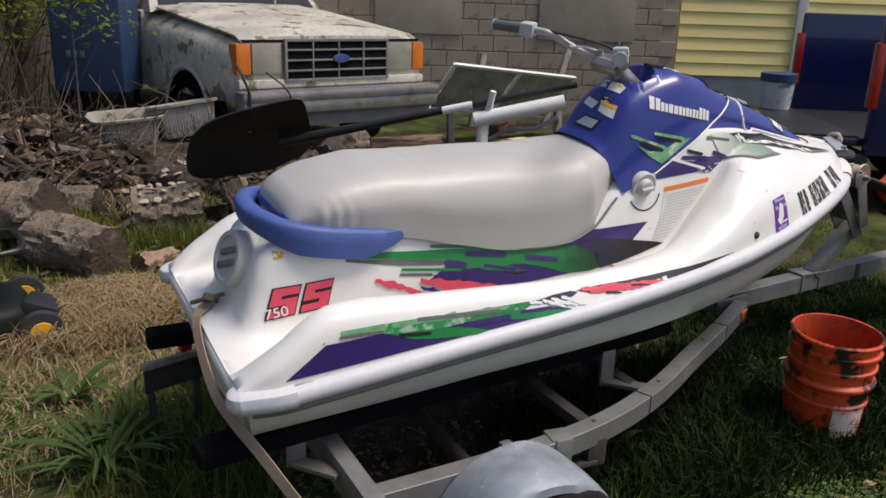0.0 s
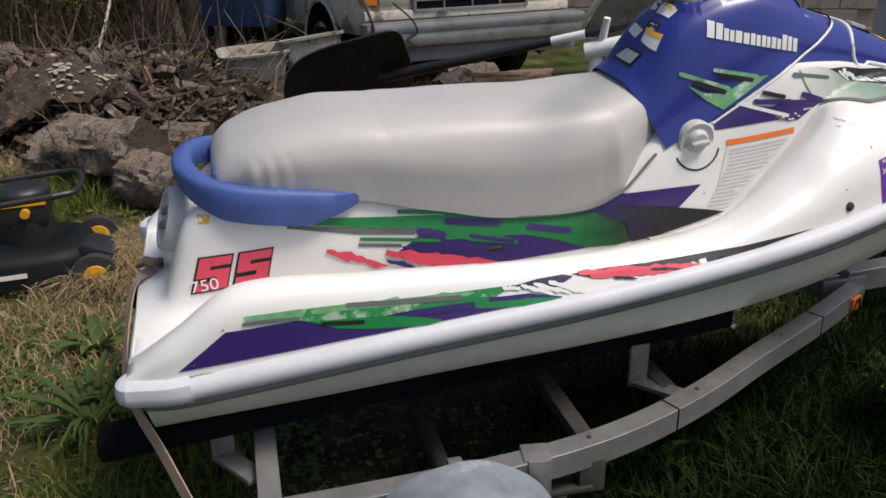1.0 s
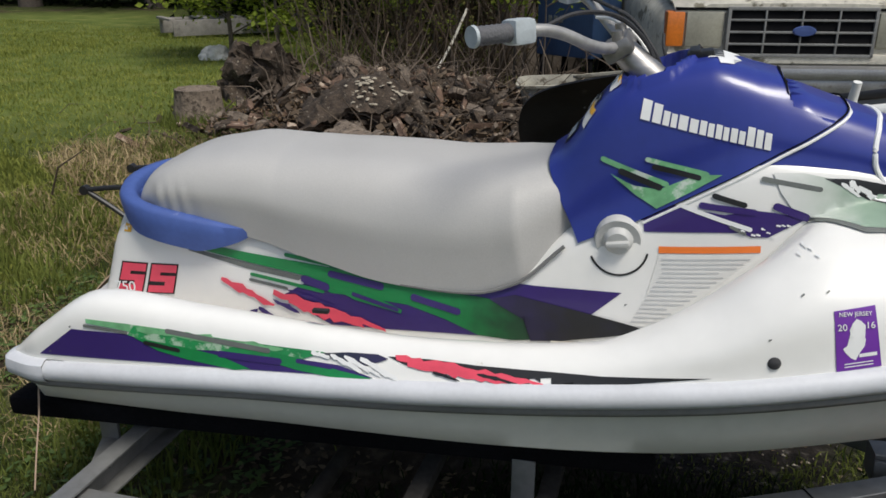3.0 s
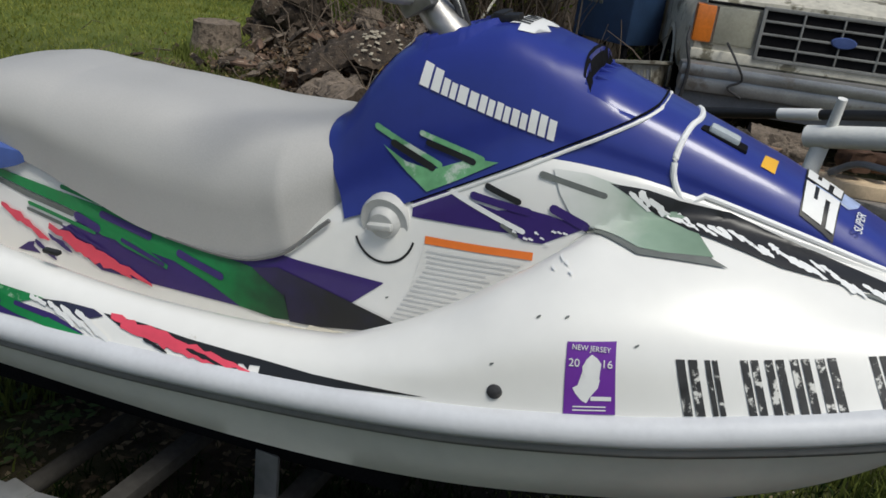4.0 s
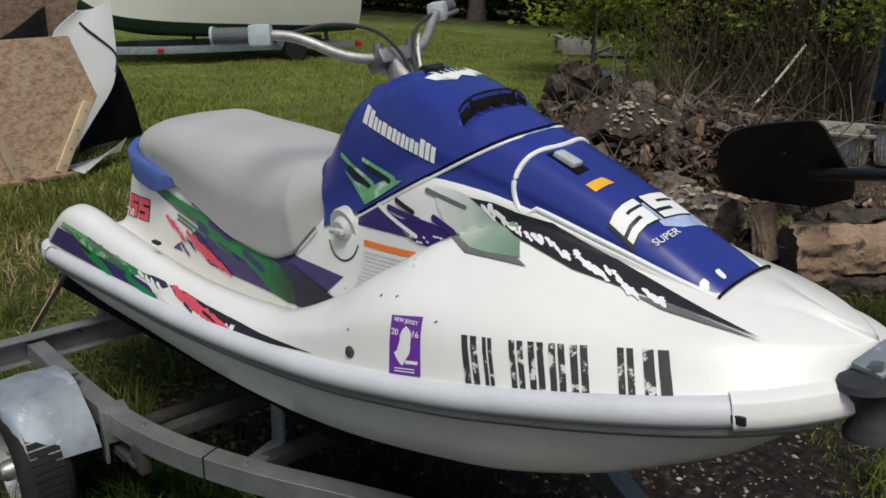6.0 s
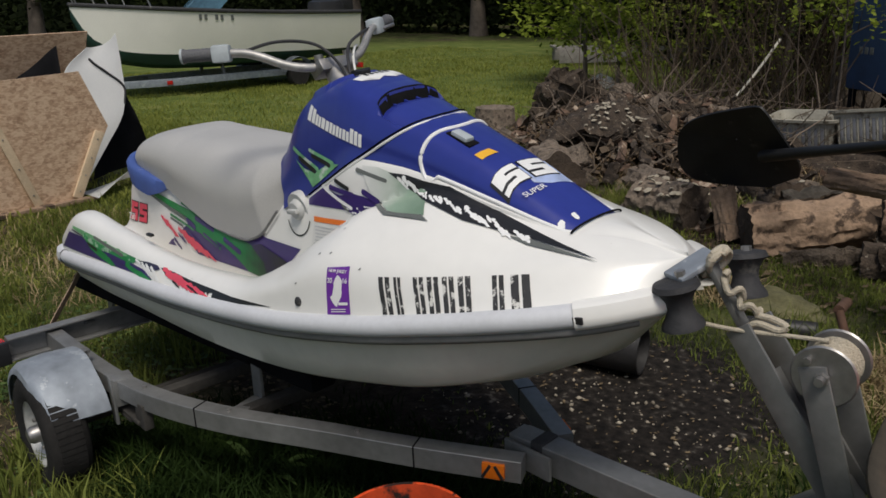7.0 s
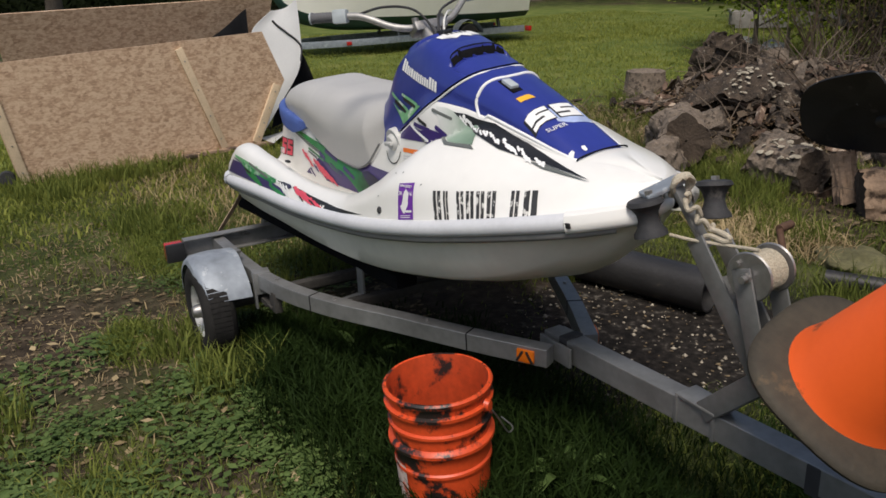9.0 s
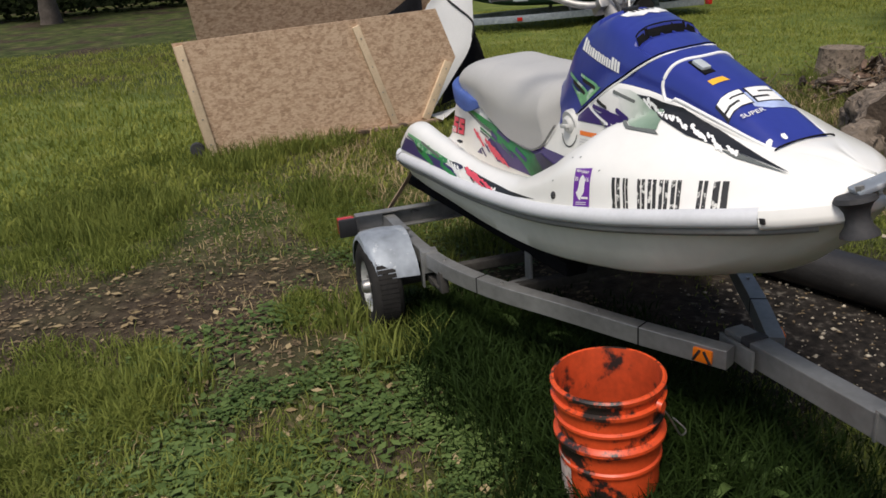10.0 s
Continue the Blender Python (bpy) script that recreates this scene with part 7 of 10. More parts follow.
def log_thing(label, a, b_, r, seed, mat=BARK, name="log", fungi=0, group="woodpile", gnarl=0.12, endmat=None):
    a, b_ = Vector(a) + PILE, Vector(b_) + PILE
    d = b_ - a
    m = Matrix.Translation((a + b_) / 2) @ d.to_track_quat("X", "Z").to_matrix().to_4x4()
    bm_, rows = log_mesh(d.length, r, seed, gnarl=gnarl)
    ob = thing(name, label, "log", m, group)
    part("bark", bm_, mat, ob, smooth=50)
    for s in (0, -1):
        e = bmesh.new()
        ring = rows[s]
        c = sum((Vector(p) for p in ring), Vector()) / len(ring)
        mean = sum((Vector(p) - c).length for p in ring) / len(ring)
        rows2 = [[c + ((Vector(p) - c) * f if f > 0.95 else (Vector(p) - c).normalized() * mean * f) + Vector(((0.006 if s else -0.006) * (1 - f) + 0.010 * noise.noise((Vector(p) - c) * 9 * f + Vector((seed, 0, 0))), 0, 0)) for p in ring] for f in (1.0, 0.86, 0.7, 0.5, 0.3, 0.05)]
        grid(e, rows2, closed=True)
        part("cut_end", e, endmat or CUT_OLD, ob, smooth=180)
    rnd = random.Random(seed)
    for k in range(fungi):
        e = bmesh.new()
        t, a_ = rnd.random(), rnd.uniform(0.2, 2.6)
        p = Vector(((t - 0.5) * d.length * 0.9, r * math.cos(a_), r * math.sin(a_)))
        rough_up(lathe(e, ((0.0, 0.005), (0.016, 0.005), (0.024, 0.0), (0.016, -0.004), (0.0, -0.005)), Matrix.Translation(p) @ pose(0, 0, 0, rnd.uniform(-25, 25), rnd.uniform(-25, 25), 0) @ Matrix.Diagonal((rnd.uniform(0.5, 1.5), rnd.uniform(0.5, 1.2), 1, 1)), 12), 0.009, 40, k)
        part("bracket_fungus", e, FUNGUS, ob, "pale bracket fungus")
    return ob


log_thing("grey weathered log with a hollow rotten end beside hay", (-0.27, 2.70, 0.18), (0.03, 2.28, 0.18), 0.145, 41, PALE_LOG, gnarl=0.17)
log_thing("thick grey log with cracked bark lying by a mower", (-0.66, 3.20, 0.25), (-0.20, 2.82, 0.28), 0.185, 42, PALE_LOG, gnarl=0.15)
log_thing("rotten log crusted with pale fungus beside a shovel", (0.42, 4.02, 0.17), (0.98, 3.62, 0.17), 0.155, 2, BARK, fungi=14)
log_thing("rotten log end covered with pale bracket fungi", (0.26, 3.10, 0.17), (0.66, 3.04, 0.19), 0.165, 6, PALE_LOG, fungi=34)
log_thing("large bare brown log with peeling bark, lying on grass", (1.08, 2.88, 0.165), (1.66, 3.46, 0.26), 0.165, 4, BARE_WOOD, gnarl=0.16)
log_thing("dark rotten log lying behind a bare log", (1.70, 2.90, 0.12), (2.25, 3.08, 0.14), 0.12, 5, BARK)
log_thing("dark ragged log on top of rotten wood", (1.72, 3.05, 0.33), (2.25, 3.22, 0.36), 0.13, 17, BARK_RED, gnarl=0.2)
log_thing("short tilted billet of bare split wood", (0.94, 2.99, 0.07), (0.83, 3.05, 0.35), 0.078, 7, BARE_WOOD)
log_thing("grey stub of log leaning on a brush heap", (-0.93, 3.56, 0.09), (-0.70, 3.76, 0.24), 0.125, 3, BARK_PALE)
log_thing("short cut stub of log beside hay", (0.17, 2.24, 0.11), (0.36, 2.34, 0.11), 0.072, 8, BARE_WOOD, endmat=CUT_WOOD)
log_thing("pale stub of log behind a seat of weeds", (-0.86, 3.22, 0.15), (-0.68, 3.12, 0.15), 0.13, 9, BARK_PALE)
log_thing("upright weathered board of split log in a brush heap", (-1.22, 5.05, 0.10), (-1.42, 5.15, 0.58), 0.14, 10, BARK_PALE)
log_thing("mossy dark log across a brush heap", (-1.75, 4.65, 0.18), (-0.95, 4.40, 0.22), 0.19, 12, BARK, fungi=6)
log_thing("grey log end on the ground beside baskets", (0.10, 3.55, 0.13), (-0.18, 3.66, 0.14), 0.13, 13, BARK_PALE)
log_thing("short pale log beside a white pickup truck", (1.85, 4.25, 0.30), (2.27, 4.32, 0.30), 0.13, 15, BARK_PALE)
log_thing("dark log under a short pale log", (1.70, 4.30, 0.13), (2.45, 4.30, 0.13), 0.12, 16, BARK)

# hollow shell of a fallen trunk with shelf fungi
bm = bmesh.new()
A, B = Vector((-1.28, 3.74, 0.0)), Vector((-0.26, 4.10, 0.0))
away = (B - A).normalized().cross(Vector((0, 0, -1)))
away = away if away.y > 0 else -away
shell = []
for i in range(41):
    u = i / 40
    row = []
    for j in range(25):
        v = j / 24
        bulge = math.sin(math.pi * min(1, max(0, 0.12 + 0.76 * u))) ** 0.6
        n1 = noise.noise(Vector((u * 5, v * 3, 2.0))) + 0.5 * noise.noise(Vector((u * 13, v * 8, 5.0)))
        lip = 0.045 * noise.noise(Vector((u * 9, 0, 8.0))) * (1 - v) ** 3
        z = (0.26 + 0.36 * math.sin(math.pi * min(1, 0.10 + v * 0.62))) * (1 - v ** 4) * bulge + 0.055 * n1 + lip
        row.append(A.lerp(B, u) + away * (0.75 * v - 0.05 + 0.05 * n1) + Vector((0, 0, max(z, 0.02))))
    shell.append(row)
grid(bm, shell)
bmesh.ops.recalc_face_normals(bm, faces=bm.faces)
bmesh.ops.solidify(bm, geom=bm.faces[:], thickness=0.035)
rough_up(bm, 0.03, 16, 3)
rough_up(bm, 0.014, 40, 3)
trunk_shell = thing("hollow_trunk", "hollow rotten trunk with shelf fungi in a brush heap", "log", None, "woodpile")
part("bark", bm, BARK, trunk_shell, smooth=50)
rnd = random.Random(31)
for k in range(46):
    i, j = int(rnd.choice((0.42, 0.46, 0.50, 0.72, 0.80)) * 40 + rnd.uniform(-4, 4)), rnd.randint(1, 8)
    q = shell[max(0, min(40, i))][j]
    e = bmesh.new()
    rough_up(lathe(e, ((0.0, 0.004), (0.010, 0.004), (0.017, 0.0), (0.010, -0.003), (0.0, -0.004)), Matrix.Translation(q + Vector((0, -0.022, 0.008))) @ pose(0, 0, 0, rnd.uniform(5, 40), rnd.uniform(-15, 15), 0) @ Matrix.Diagonal((rnd.uniform(0.6, 1.5), rnd.uniform(0.5, 0.9), 1, 1)), 10), 0.008, 40, k)
    part("bracket_fungus", e, FUNGUS, trunk_shell, "pale bracket fungus")

# bark plates peeled off the bare log
for k, (x, y, z, rx, ry, rz, l, w) in enumerate(((1.44, 2.86, 0.075, 38, -4, 38, 0.40, 0.16), (1.78, 3.08, 0.22, 48, 8, 44, 0.40, 0.26), (1.30, 3.20, 0.330, -12, -7, 48, 0.50, 0.14), (1.66, 3.46, 0.415, 8, -6, 46, 0.36, 0.22), (1.90, 2.86, 0.20, 40, -14, 22, 0.34, 0.22))):
    bm = bmesh.new()
    grid(bm, [[((u - 0.5) * l, (v - 0.5) * w * (0.75 + 0.7 * noise.noise(Vector((u * 5, k, v)))), 0.05 * (1 - (2 * v - 1) ** 2) + 0.018 * noise.noise(Vector((u * 7, v * 6, k + 3)))) for v in [j / 12 for j in range(13)]] for u in [j / 20 for j in range(21)]])
    bmesh.ops.solidify(bm, geom=bm.faces[:], thickness=0.02)
    rough_up(bm, 0.014, 22, k)
    rough_up(bm, 0.006, 60, k)
    solo("bark_piece", bm, (BARK_PALE, BARK, OLD_BARK, OLD_BARK, BARK)[k], "peeled plate of rough bark leaning on a bare log", "bark", pose(x, y, z, rx, ry, rz), "torn bark", smooth=50)

# torn slabs of bark over the brush heap
rnd = random.Random(77)
for k in range(34):
    x, y = rnd.uniform(-2.3, 0.5), rnd.uniform(3.7, 5.7)
    if k > 25:
        x, y = rnd.uniform(-0.4, 1.2), rnd.uniform(2.9, 3.6)
    l, w = rnd.uniform(0.14, 0.42), rnd.uniform(0.07, 0.18)
    bm = bmesh.new()
    grid(bm, [[((u - 0.5) * l, (v - 0.5) * w * (0.7 + 0.5 * noise.noise(Vector((u * 4, k, v)))), 0.05 * w / 0.12 * (1 - (2 * v - 1) ** 2) + 0.012 * noise.noise(Vector((u * 7, v * 5, k)))) for v in [j / 6 for j in range(7)]] for u in [j / 9 for j in range(10)]])
    bmesh.ops.solidify(bm, geom=bm.faces[:], thickness=0.016)
    rough_up(bm, 0.012, 22, k)
    h = 0.36 * max(0, 1 - ((x + 0.7) / 1.9) ** 2) * max(0, 1 - ((y - 4.6) / 1.3) ** 2)
    solo("bark_piece", bm, (BARK, BARK_PALE, BARK_RED)[k % 3], "torn slab of bark on a brush heap", "bark", pose(x, y, lift(x, y) + 0.04 + h, rnd.uniform(-40, 40), rnd.uniform(-40, 40), rnd.uniform(0, 360)), "torn bark", smooth=50)

# uprooted stump with its hollow, and a low sawn stump on the lawn
def mound(name, label, x, y, rx, ry, h, seed, mat, category, jag=0.35, cut=None):
    b = bmesh.new()
    bmesh.ops.create_icosphere(b, subdivisions=5, radius=1.0)
    for v in b.verts:
        n_ = v.co.normalized()
        k = 1 + jag * 0.9 * noise.noise(n_ * 1.6 + Vector((seed, 0, 0))) + jag * 0.55 * noise.noise(n_ * 3.7 + Vector((0, seed, 0)))
        v.co = Vector((n_.x * rx * k, n_.y * ry * k, max(-0.1, n_.z * h * k)))
    if jag > 0.3:
        rough_up(b, 0.10 * h / 0.4, 5, seed)
        rough_up(b, 0.060, 11, seed)
        rough_up(b, 0.040, 29, seed)
        rough_up(b, 0.020, 61, seed)
    return solo(name, b, mat, label, category, Matrix.Translation((x, y, lift(x, y) - 0.02)), smooth=28 if jag > 0.3 else 180)


mound("uprooted_stump", "dark uprooted stump with ragged roots in a brush heap", -2.75, 5.95, 0.45, 0.40, 0.55, 2.0, BARK, "stump", 0.5)
mound("rotten_stump", "broad rotten stump with torn bark in a brush heap", -0.70, 4.75, 0.62, 0.36, 0.46, 5.0, BARK, "stump", 0.38)
mound("rotten_stump", "rotten stump hidden among brush and leaves", -0.62, 5.35, 0.60, 0.5, 0.40, 9.0, BARK, "stump", 0.4)
mound("moss_hump", "low hump of moss over buried wood", 1.55, 2.12, 0.24, 0.17, 0.09, 7.0, material("moss", (0.105, 0.098, 0.045), 0.95, vary=0.5, size=9, bump=0.6), "moss", 0.3)
for k, (x, y, r) in enumerate(((-4.85, 8.55, 0.26), (-4.45, 8.75, 0.2), (-4.15, 8.45, 0.15), (-3.6, 7.4, 0.12), (-1.9, 6.2, 0.16))):
    mound("pale_stone", "pale stone lying at the edge of a lawn", x, y, r, r * 0.8, r * 0.75, 20 + k, STONE, "stone", 0.25)
bm = bmesh.new()
rows = []
for k in range(11):
    z = 0.30 * k / 10
    rows.append([((0.20 + 0.05 * (1 - k / 10) ** 2) * (1 + 0.10 * math.sin(a * 11) * 0.5 + 0.1 * noise.noise(Vector((math.cos(a) * 2, math.sin(a) * 2, z * 3)))) * math.cos(a), (0.19 + 0.05 * (1 - k / 10) ** 2) * (1 + 0.1 * noise.noise(Vector((math.cos(a) * 3, math.sin(a) * 3, 4)))) * math.sin(a), z) for a in (2 * math.pi * j / 40 for j in range(40))])
vs = grid(bm, rows, closed=True)
bm.faces.new(vs[-1])
solo("lawn_stump", bm, PALE_LOG, "low grey sawn stump standing in grass", "stump", Matrix.Translation((-2.75, 4.72, 0.0)), smooth=60)

# dead sticks of the brush heap
sticks = bmesh.new()
rnd = random.Random(5)
for k in range(190):
    x, y = rnd.gauss(-0.3, 0.8), rnd.gauss(4.9, 0.7)
    if (y < 3.2 and x > -1.2) or x < -1.5 or y < 3.9:
        continue
    a, tilt, n_ = rnd.uniform(0, 6.28), rnd.uniform(-0.05, 0.5), rnd.uniform(0.25, 0.75)
    z = lift(x, y) + rnd.uniform(0.0, 0.40)
    p = Vector((x, y, z))
    d = Vector((math.cos(a) * math.cos(tilt), math.sin(a) * math.cos(tilt), math.sin(tilt))) * n_
    mid = p + d * 0.5 + Vector((rnd.uniform(-0.05, 0.05), rnd.uniform(-0.05, 0.05), rnd.uniform(-0.04, 0.06)))
    r = rnd.uniform(0.003, 0.008)
    tube(sticks, [p, mid, p + d], [r, r * 0.8, r * 0.4], 5, False)
solo("brush_sticks", sticks, DIRT_STICKS, "tangle of dead sticks and twigs", "brush", kind="stuff")
pole = thing("marker_pole", "thin pale peeling pole leaning out of a brush heap", "pole")
bm = bmesh.new()
tube(bm, smooth_line([(-1.03, 5.93, 0.06), (-0.97, 6.10, 0.26), (-0.86, 6.43, 0.58), (-0.78, 6.73, 0.90)], 4), 0.013, 8)
part("pole_shaft", bm, material("peeling_pale_paint", (0.56, 0.53, 0.45), 0.8, vary=0.2, size=20, spots=((0.18, 0.15, 0.11), 0.58, 16)), pole)


# ---------------------------------------------------------------- baskets
def basket(at, label, tilt):
    m = thing("plastic_basket", label, "basket", at @ pose(0, 0, 0, *tilt), "baskets")
    b = bmesh.new()
    rows = []
    for z, w, d in ((0.0, 0.20, 0.14), (0.02, 0.21, 0.15), (0.24, 0.25, 0.18), (0.25, 0.275, 0.205), (0.27, 0.278, 0.208), (0.272, 0.255, 0.185), (0.24, 0.243, 0.173), (0.03, 0.205, 0.145)):
        rows.append([(w * math.copysign(abs(math.cos(a)) ** 0.35, math.cos(a)), d * math.copysign(abs(math.sin(a)) ** 0.35, math.sin(a)), z) for a in (2 * math.pi * (k + 0.5) / 36 for k in range(36))])
    vs = grid(b, rows, closed=True)
    b.faces.new(vs[0])
    b.faces.new(vs[-1])
    bmesh.ops.recalc_face_normals(b, faces=b.faces)
    part("basket_shell", b, BASKET, m)
    for k in range(9):
        b = bmesh.new()
        box(b, (0.010, 0.012, 0.20), Matrix.Translation((-0.18 + 0.045 * k, -0.163 - 0.0, 0.125)) @ pose(0, 0, 0, 7, 0, 0), 0.003)
        part("basket_rib", b, BASKET, m)
    for k in range(8):
        b = bmesh.new()
        box(b, (0.022, 0.006, 0.15), Matrix.Translation((-0.158 + 0.045 * k, -0.164, 0.13)) @ pose(0, 0, 0, 7, 0, 0), 0.002)
        part("basket_slot", b, GREY_TRIM, m)


basket(pose(0.42, 4.88, 0.22, 0, 0, 6), "dirty white plastic basket on a brush heap", (4, -3, 0))
basket(pose(0.90, 4.88, 0.30, 0, 0, -4), "dirty white ribbed plastic basket beside another", (-6, -8, 0))
mound("soil_mound", "heap of soil and rotten wood under baskets", 0.64, 4.86, 0.70, 0.34, 0.27, 31, BARK, "soil", 0.25)


# ---------------------------------------------------------------- snow shovel, pipes and props behind the watercraft
def shovel():
    m = thing("snow_shovel", "black plastic snow shovel resting on logs", "shovel", Matrix.Translation((-0.04, -0.05, -0.03)))
    rim = smooth_line([(1.10, 3.06, 0.40), (0.85, 3.09, 0.37), (0.645, 3.07, 0.375), (0.565, 3.01, 0.45), (0.575, 2.94, 0.62), (0.64, 2.89, 0.72), (0.765, 2.84, 0.79), (0.96, 2.77, 0.85), (1.15, 2.71, 0.895), (1.205, 2.71, 0.875), (1.25, 2.76, 0.79), (1.32, 2.90, 0.60), (1.29, 2.99, 0.50)], 3)
    mid = sum(rim, Vector()) / len(rim)
    face = (rim[4] - mid).cross(rim[20] - mid).normalized()
    if face.y > 0:
        face = -face
    b = bmesh.new()
    rows = [[mid + (p - mid) * f - face * 0.055 * (1 - f * f) for p in rim] for f in (1.0, 0.96, 0.85, 0.65, 0.4, 0.15, 0.02)]
    grid(b, rows, closed=True)
    bmesh.ops.recalc_face_normals(b, faces=b.faces)
    bmesh.ops.solidify(b, geom=b.faces[:], thickness=0.010)
    part("blade", b, SHOVEL_BLACK, m)
    b = bmesh.new()
    tip, end = Vector((1.12, 2.90, 0.60)), Vector((2.62, 1.93, 1.03))
    tube(b, [tip, tip.lerp(end, 0.3), tip.lerp(end, 0.6), end], [0.034, 0.026, 0.021, 0.019], 12)
    part("shaft", b, SHOVEL_BLACK, m, "long black shaft")
    b = bmesh.new()
    tube(b, [tip.lerp(end, 0.56), tip.lerp(end, 0.66)], 0.024, 12)
    part("tape", b, G_WHITE, m, "white tape round the shaft")


shovel()


def pipe_run(name, label, a, b_, r, mat, wall_=0.008, group=""):
    a, b_ = Vector(a), Vector(b_)
    m = between(a, b_)
    ln = (b_ - a).length
    b = bmesh.new()
    lathe(b, ((r, -ln / 2), (r, ln / 2), (r - wall_, ln / 2), (r - wall_, -ln / 2), (r, -ln / 2)), m, 32)
    return solo(name, b, mat, label, "pipe", group=group)


pvc_stand = thing("pvc_pipe", "white plastic pipe with a tee joint, propped on timber", "pipe", group="white pipes")
bm = bmesh.new()
a, b_ = Vector((2.04, 2.13, 0.775)), Vector((2.50, 1.88, 0.90))
lathe(bm, ((0.044, -0.5), (0.044, 0.5), (0.037, 0.5), (0.037, -0.5)), between(a, b_) @ Matrix.Diagonal((1, 1, (b_ - a).length, 1)), 28)
part("pipe_run", bm, PVC, pvc_stand)
bm = bmesh.new()
rod(bm, (2.10, 2.12, 0.80), (2.08, 2.10, 0.62), 0.034, 0.034, 20)
rod(bm, (2.11, 2.10, 0.80), (2.12, 2.06, 0.95), 0.022, 0.018, 16)
part("pipe_tee", bm, PVC, pvc_stand)
timber = thing("timber_stack", "tan offcuts of timber stacked behind the watercraft", "timber")
for k, (x, y, z, l, t) in enumerate(((2.32, 2.20, 0.60, 0.5, 20), (2.42, 2.14, 0.54, 0.6, -14), (2.46, 2.16, 0.48, 0.6, -10), (2.48, 2.10, 0.42, 0.6, -16), (2.50, 2.15, 0.36, 0.6, -8), (2.48, 2.12, 0.30, 0.6, -12))):
    bm = bmesh.new()
    box(bm, (l, 0.14, 0.055), pose(x, y, z, 0, 2, t), 0.006)
    part("offcut", bm, PINE_CLEAT if k == 0 else OLD_BOARD, timber)
log_thing("dark log under stacked timber", (2.25, 2.22, 0.15), (2.85, 2.06, 0.15), 0.15, 21, BARK)
log_thing("tan split billet lying across a large log", (1.62, 2.62, 0.60), (2.02, 2.44, 0.63), 0.055, 23, CUT_WOOD)
scrap = thing("engine_part", "rusty brown engine part on stacked timber", "scrap metal", pose(2.24, 2.20, 0.68, 0, 0, 30))
bm = bmesh.new()
rough_up(cyl(bm, 0.06, 0.05, 0.10, pose(0, 0, 0.03, 90, 0, 0), 16), 0.012, 20)
rough_up(cyl(bm, 0.045, 0.045, 0.14, pose(0.10, 0.0, 0.02, 80, 0, 30), 14), 0.010, 20)
part("casting", bm, material("rusty_brown_casting", (0.10, 0.055, 0.035), 0.8, 0.3, vary=0.4, size=14, bump=0.4), scrap)
hose = thing("grey_hose", "loop of grey hose over stacked timber", "hose")
bm = bmesh.new()
tube(bm, smooth_line([(2.16, 2.16, 0.645), (2.24, 2.06, 0.72), (2.36, 1.96, 0.74), (2.48, 1.92, 0.80), (2.52, 2.0, 0.72)], 5), 0.014, 8)
part("hose_loop", bm, GREY_TRIM, hose)
pipe_run("drain_pipe", "black drain pipe lying on dark soil", (0.70, 0.86, 0.15), (1.53, 1.135, 0.145), 0.092, PIPE_BLACK)
pipe_run("pvc_pipe", "white plastic pipe lying in grass", (2.02, 2.40, 0.08), (2.70, 2.62, 0.09), 0.036, PVC, group="white pipes")
pipe_run("rusty_tube", "short rusty tube lying in grass", (1.62, 1.75, 0.09), (1.86, 1.88, 0.09), 0.04, PIPE_BLACK)


# framed clear panel leaning beside the pickup
panel = thing("storm_window", "framed storm window lying askew beside a pickup truck", "window", Matrix.Translation((4.22, 5.36, 0.52)) @ pose(0, 0, 0, -48, 6, 4))
for x, y, w, h in ((0, 0.32, 1.55, 0.035), (0, -0.32, 1.55, 0.035), (-0.77, 0, 0.035, 0.66), (0.77, 0, 0.035, 0.66), (0.05, 0, 0.03, 0.62)):
    bm = bmesh.new()
    box(bm, (w, h, 0.03), Matrix.Translation((x, y, 0)), 0.004)
    part("frame_bar", bm, TRIM_WHITE, panel)
# panes: pale patches in the colour stand for the shine
for x in (-0.36, 0.41):
    bm = bmesh.new()
    box(bm, (0.74, 0.60, 0.006), Matrix.Translation((x, 0, 0)))
    part("pane", bm, material("shine_patched_glass", (0.34, 0.34, 0.33), 0.12, vary=0.5, size=4, spots=((0.6, 0.6, 0.58), 0.58, 6), bump=0), panel, "reflecting pane with its shine coloured in as pale patches")
crate = thing("timber_prop", "grey timber props under a storm window", "timber")
for a, b_ in (((5.2, 6.0, 0.0), (5.6, 6.1, 1.0)), ((4.4, 6.3, 0.0), (4.55, 6.35, 0.85)), ((3.7, 5.5, 0.0), (3.7, 5.55, 0.55)), ((5.0, 5.4, 0.0), (5.0, 5.45, 0.5)), ((3.6, 5.9, 0.45), (5.4, 6.1, 0.5))):
    bm = bmesh.new()
    beam(bm, a, b_, 0.07, 0.07, 0.006, up=(0.1, 1, 0.05))
    part("prop", bm, OLD_BOARD, crate)

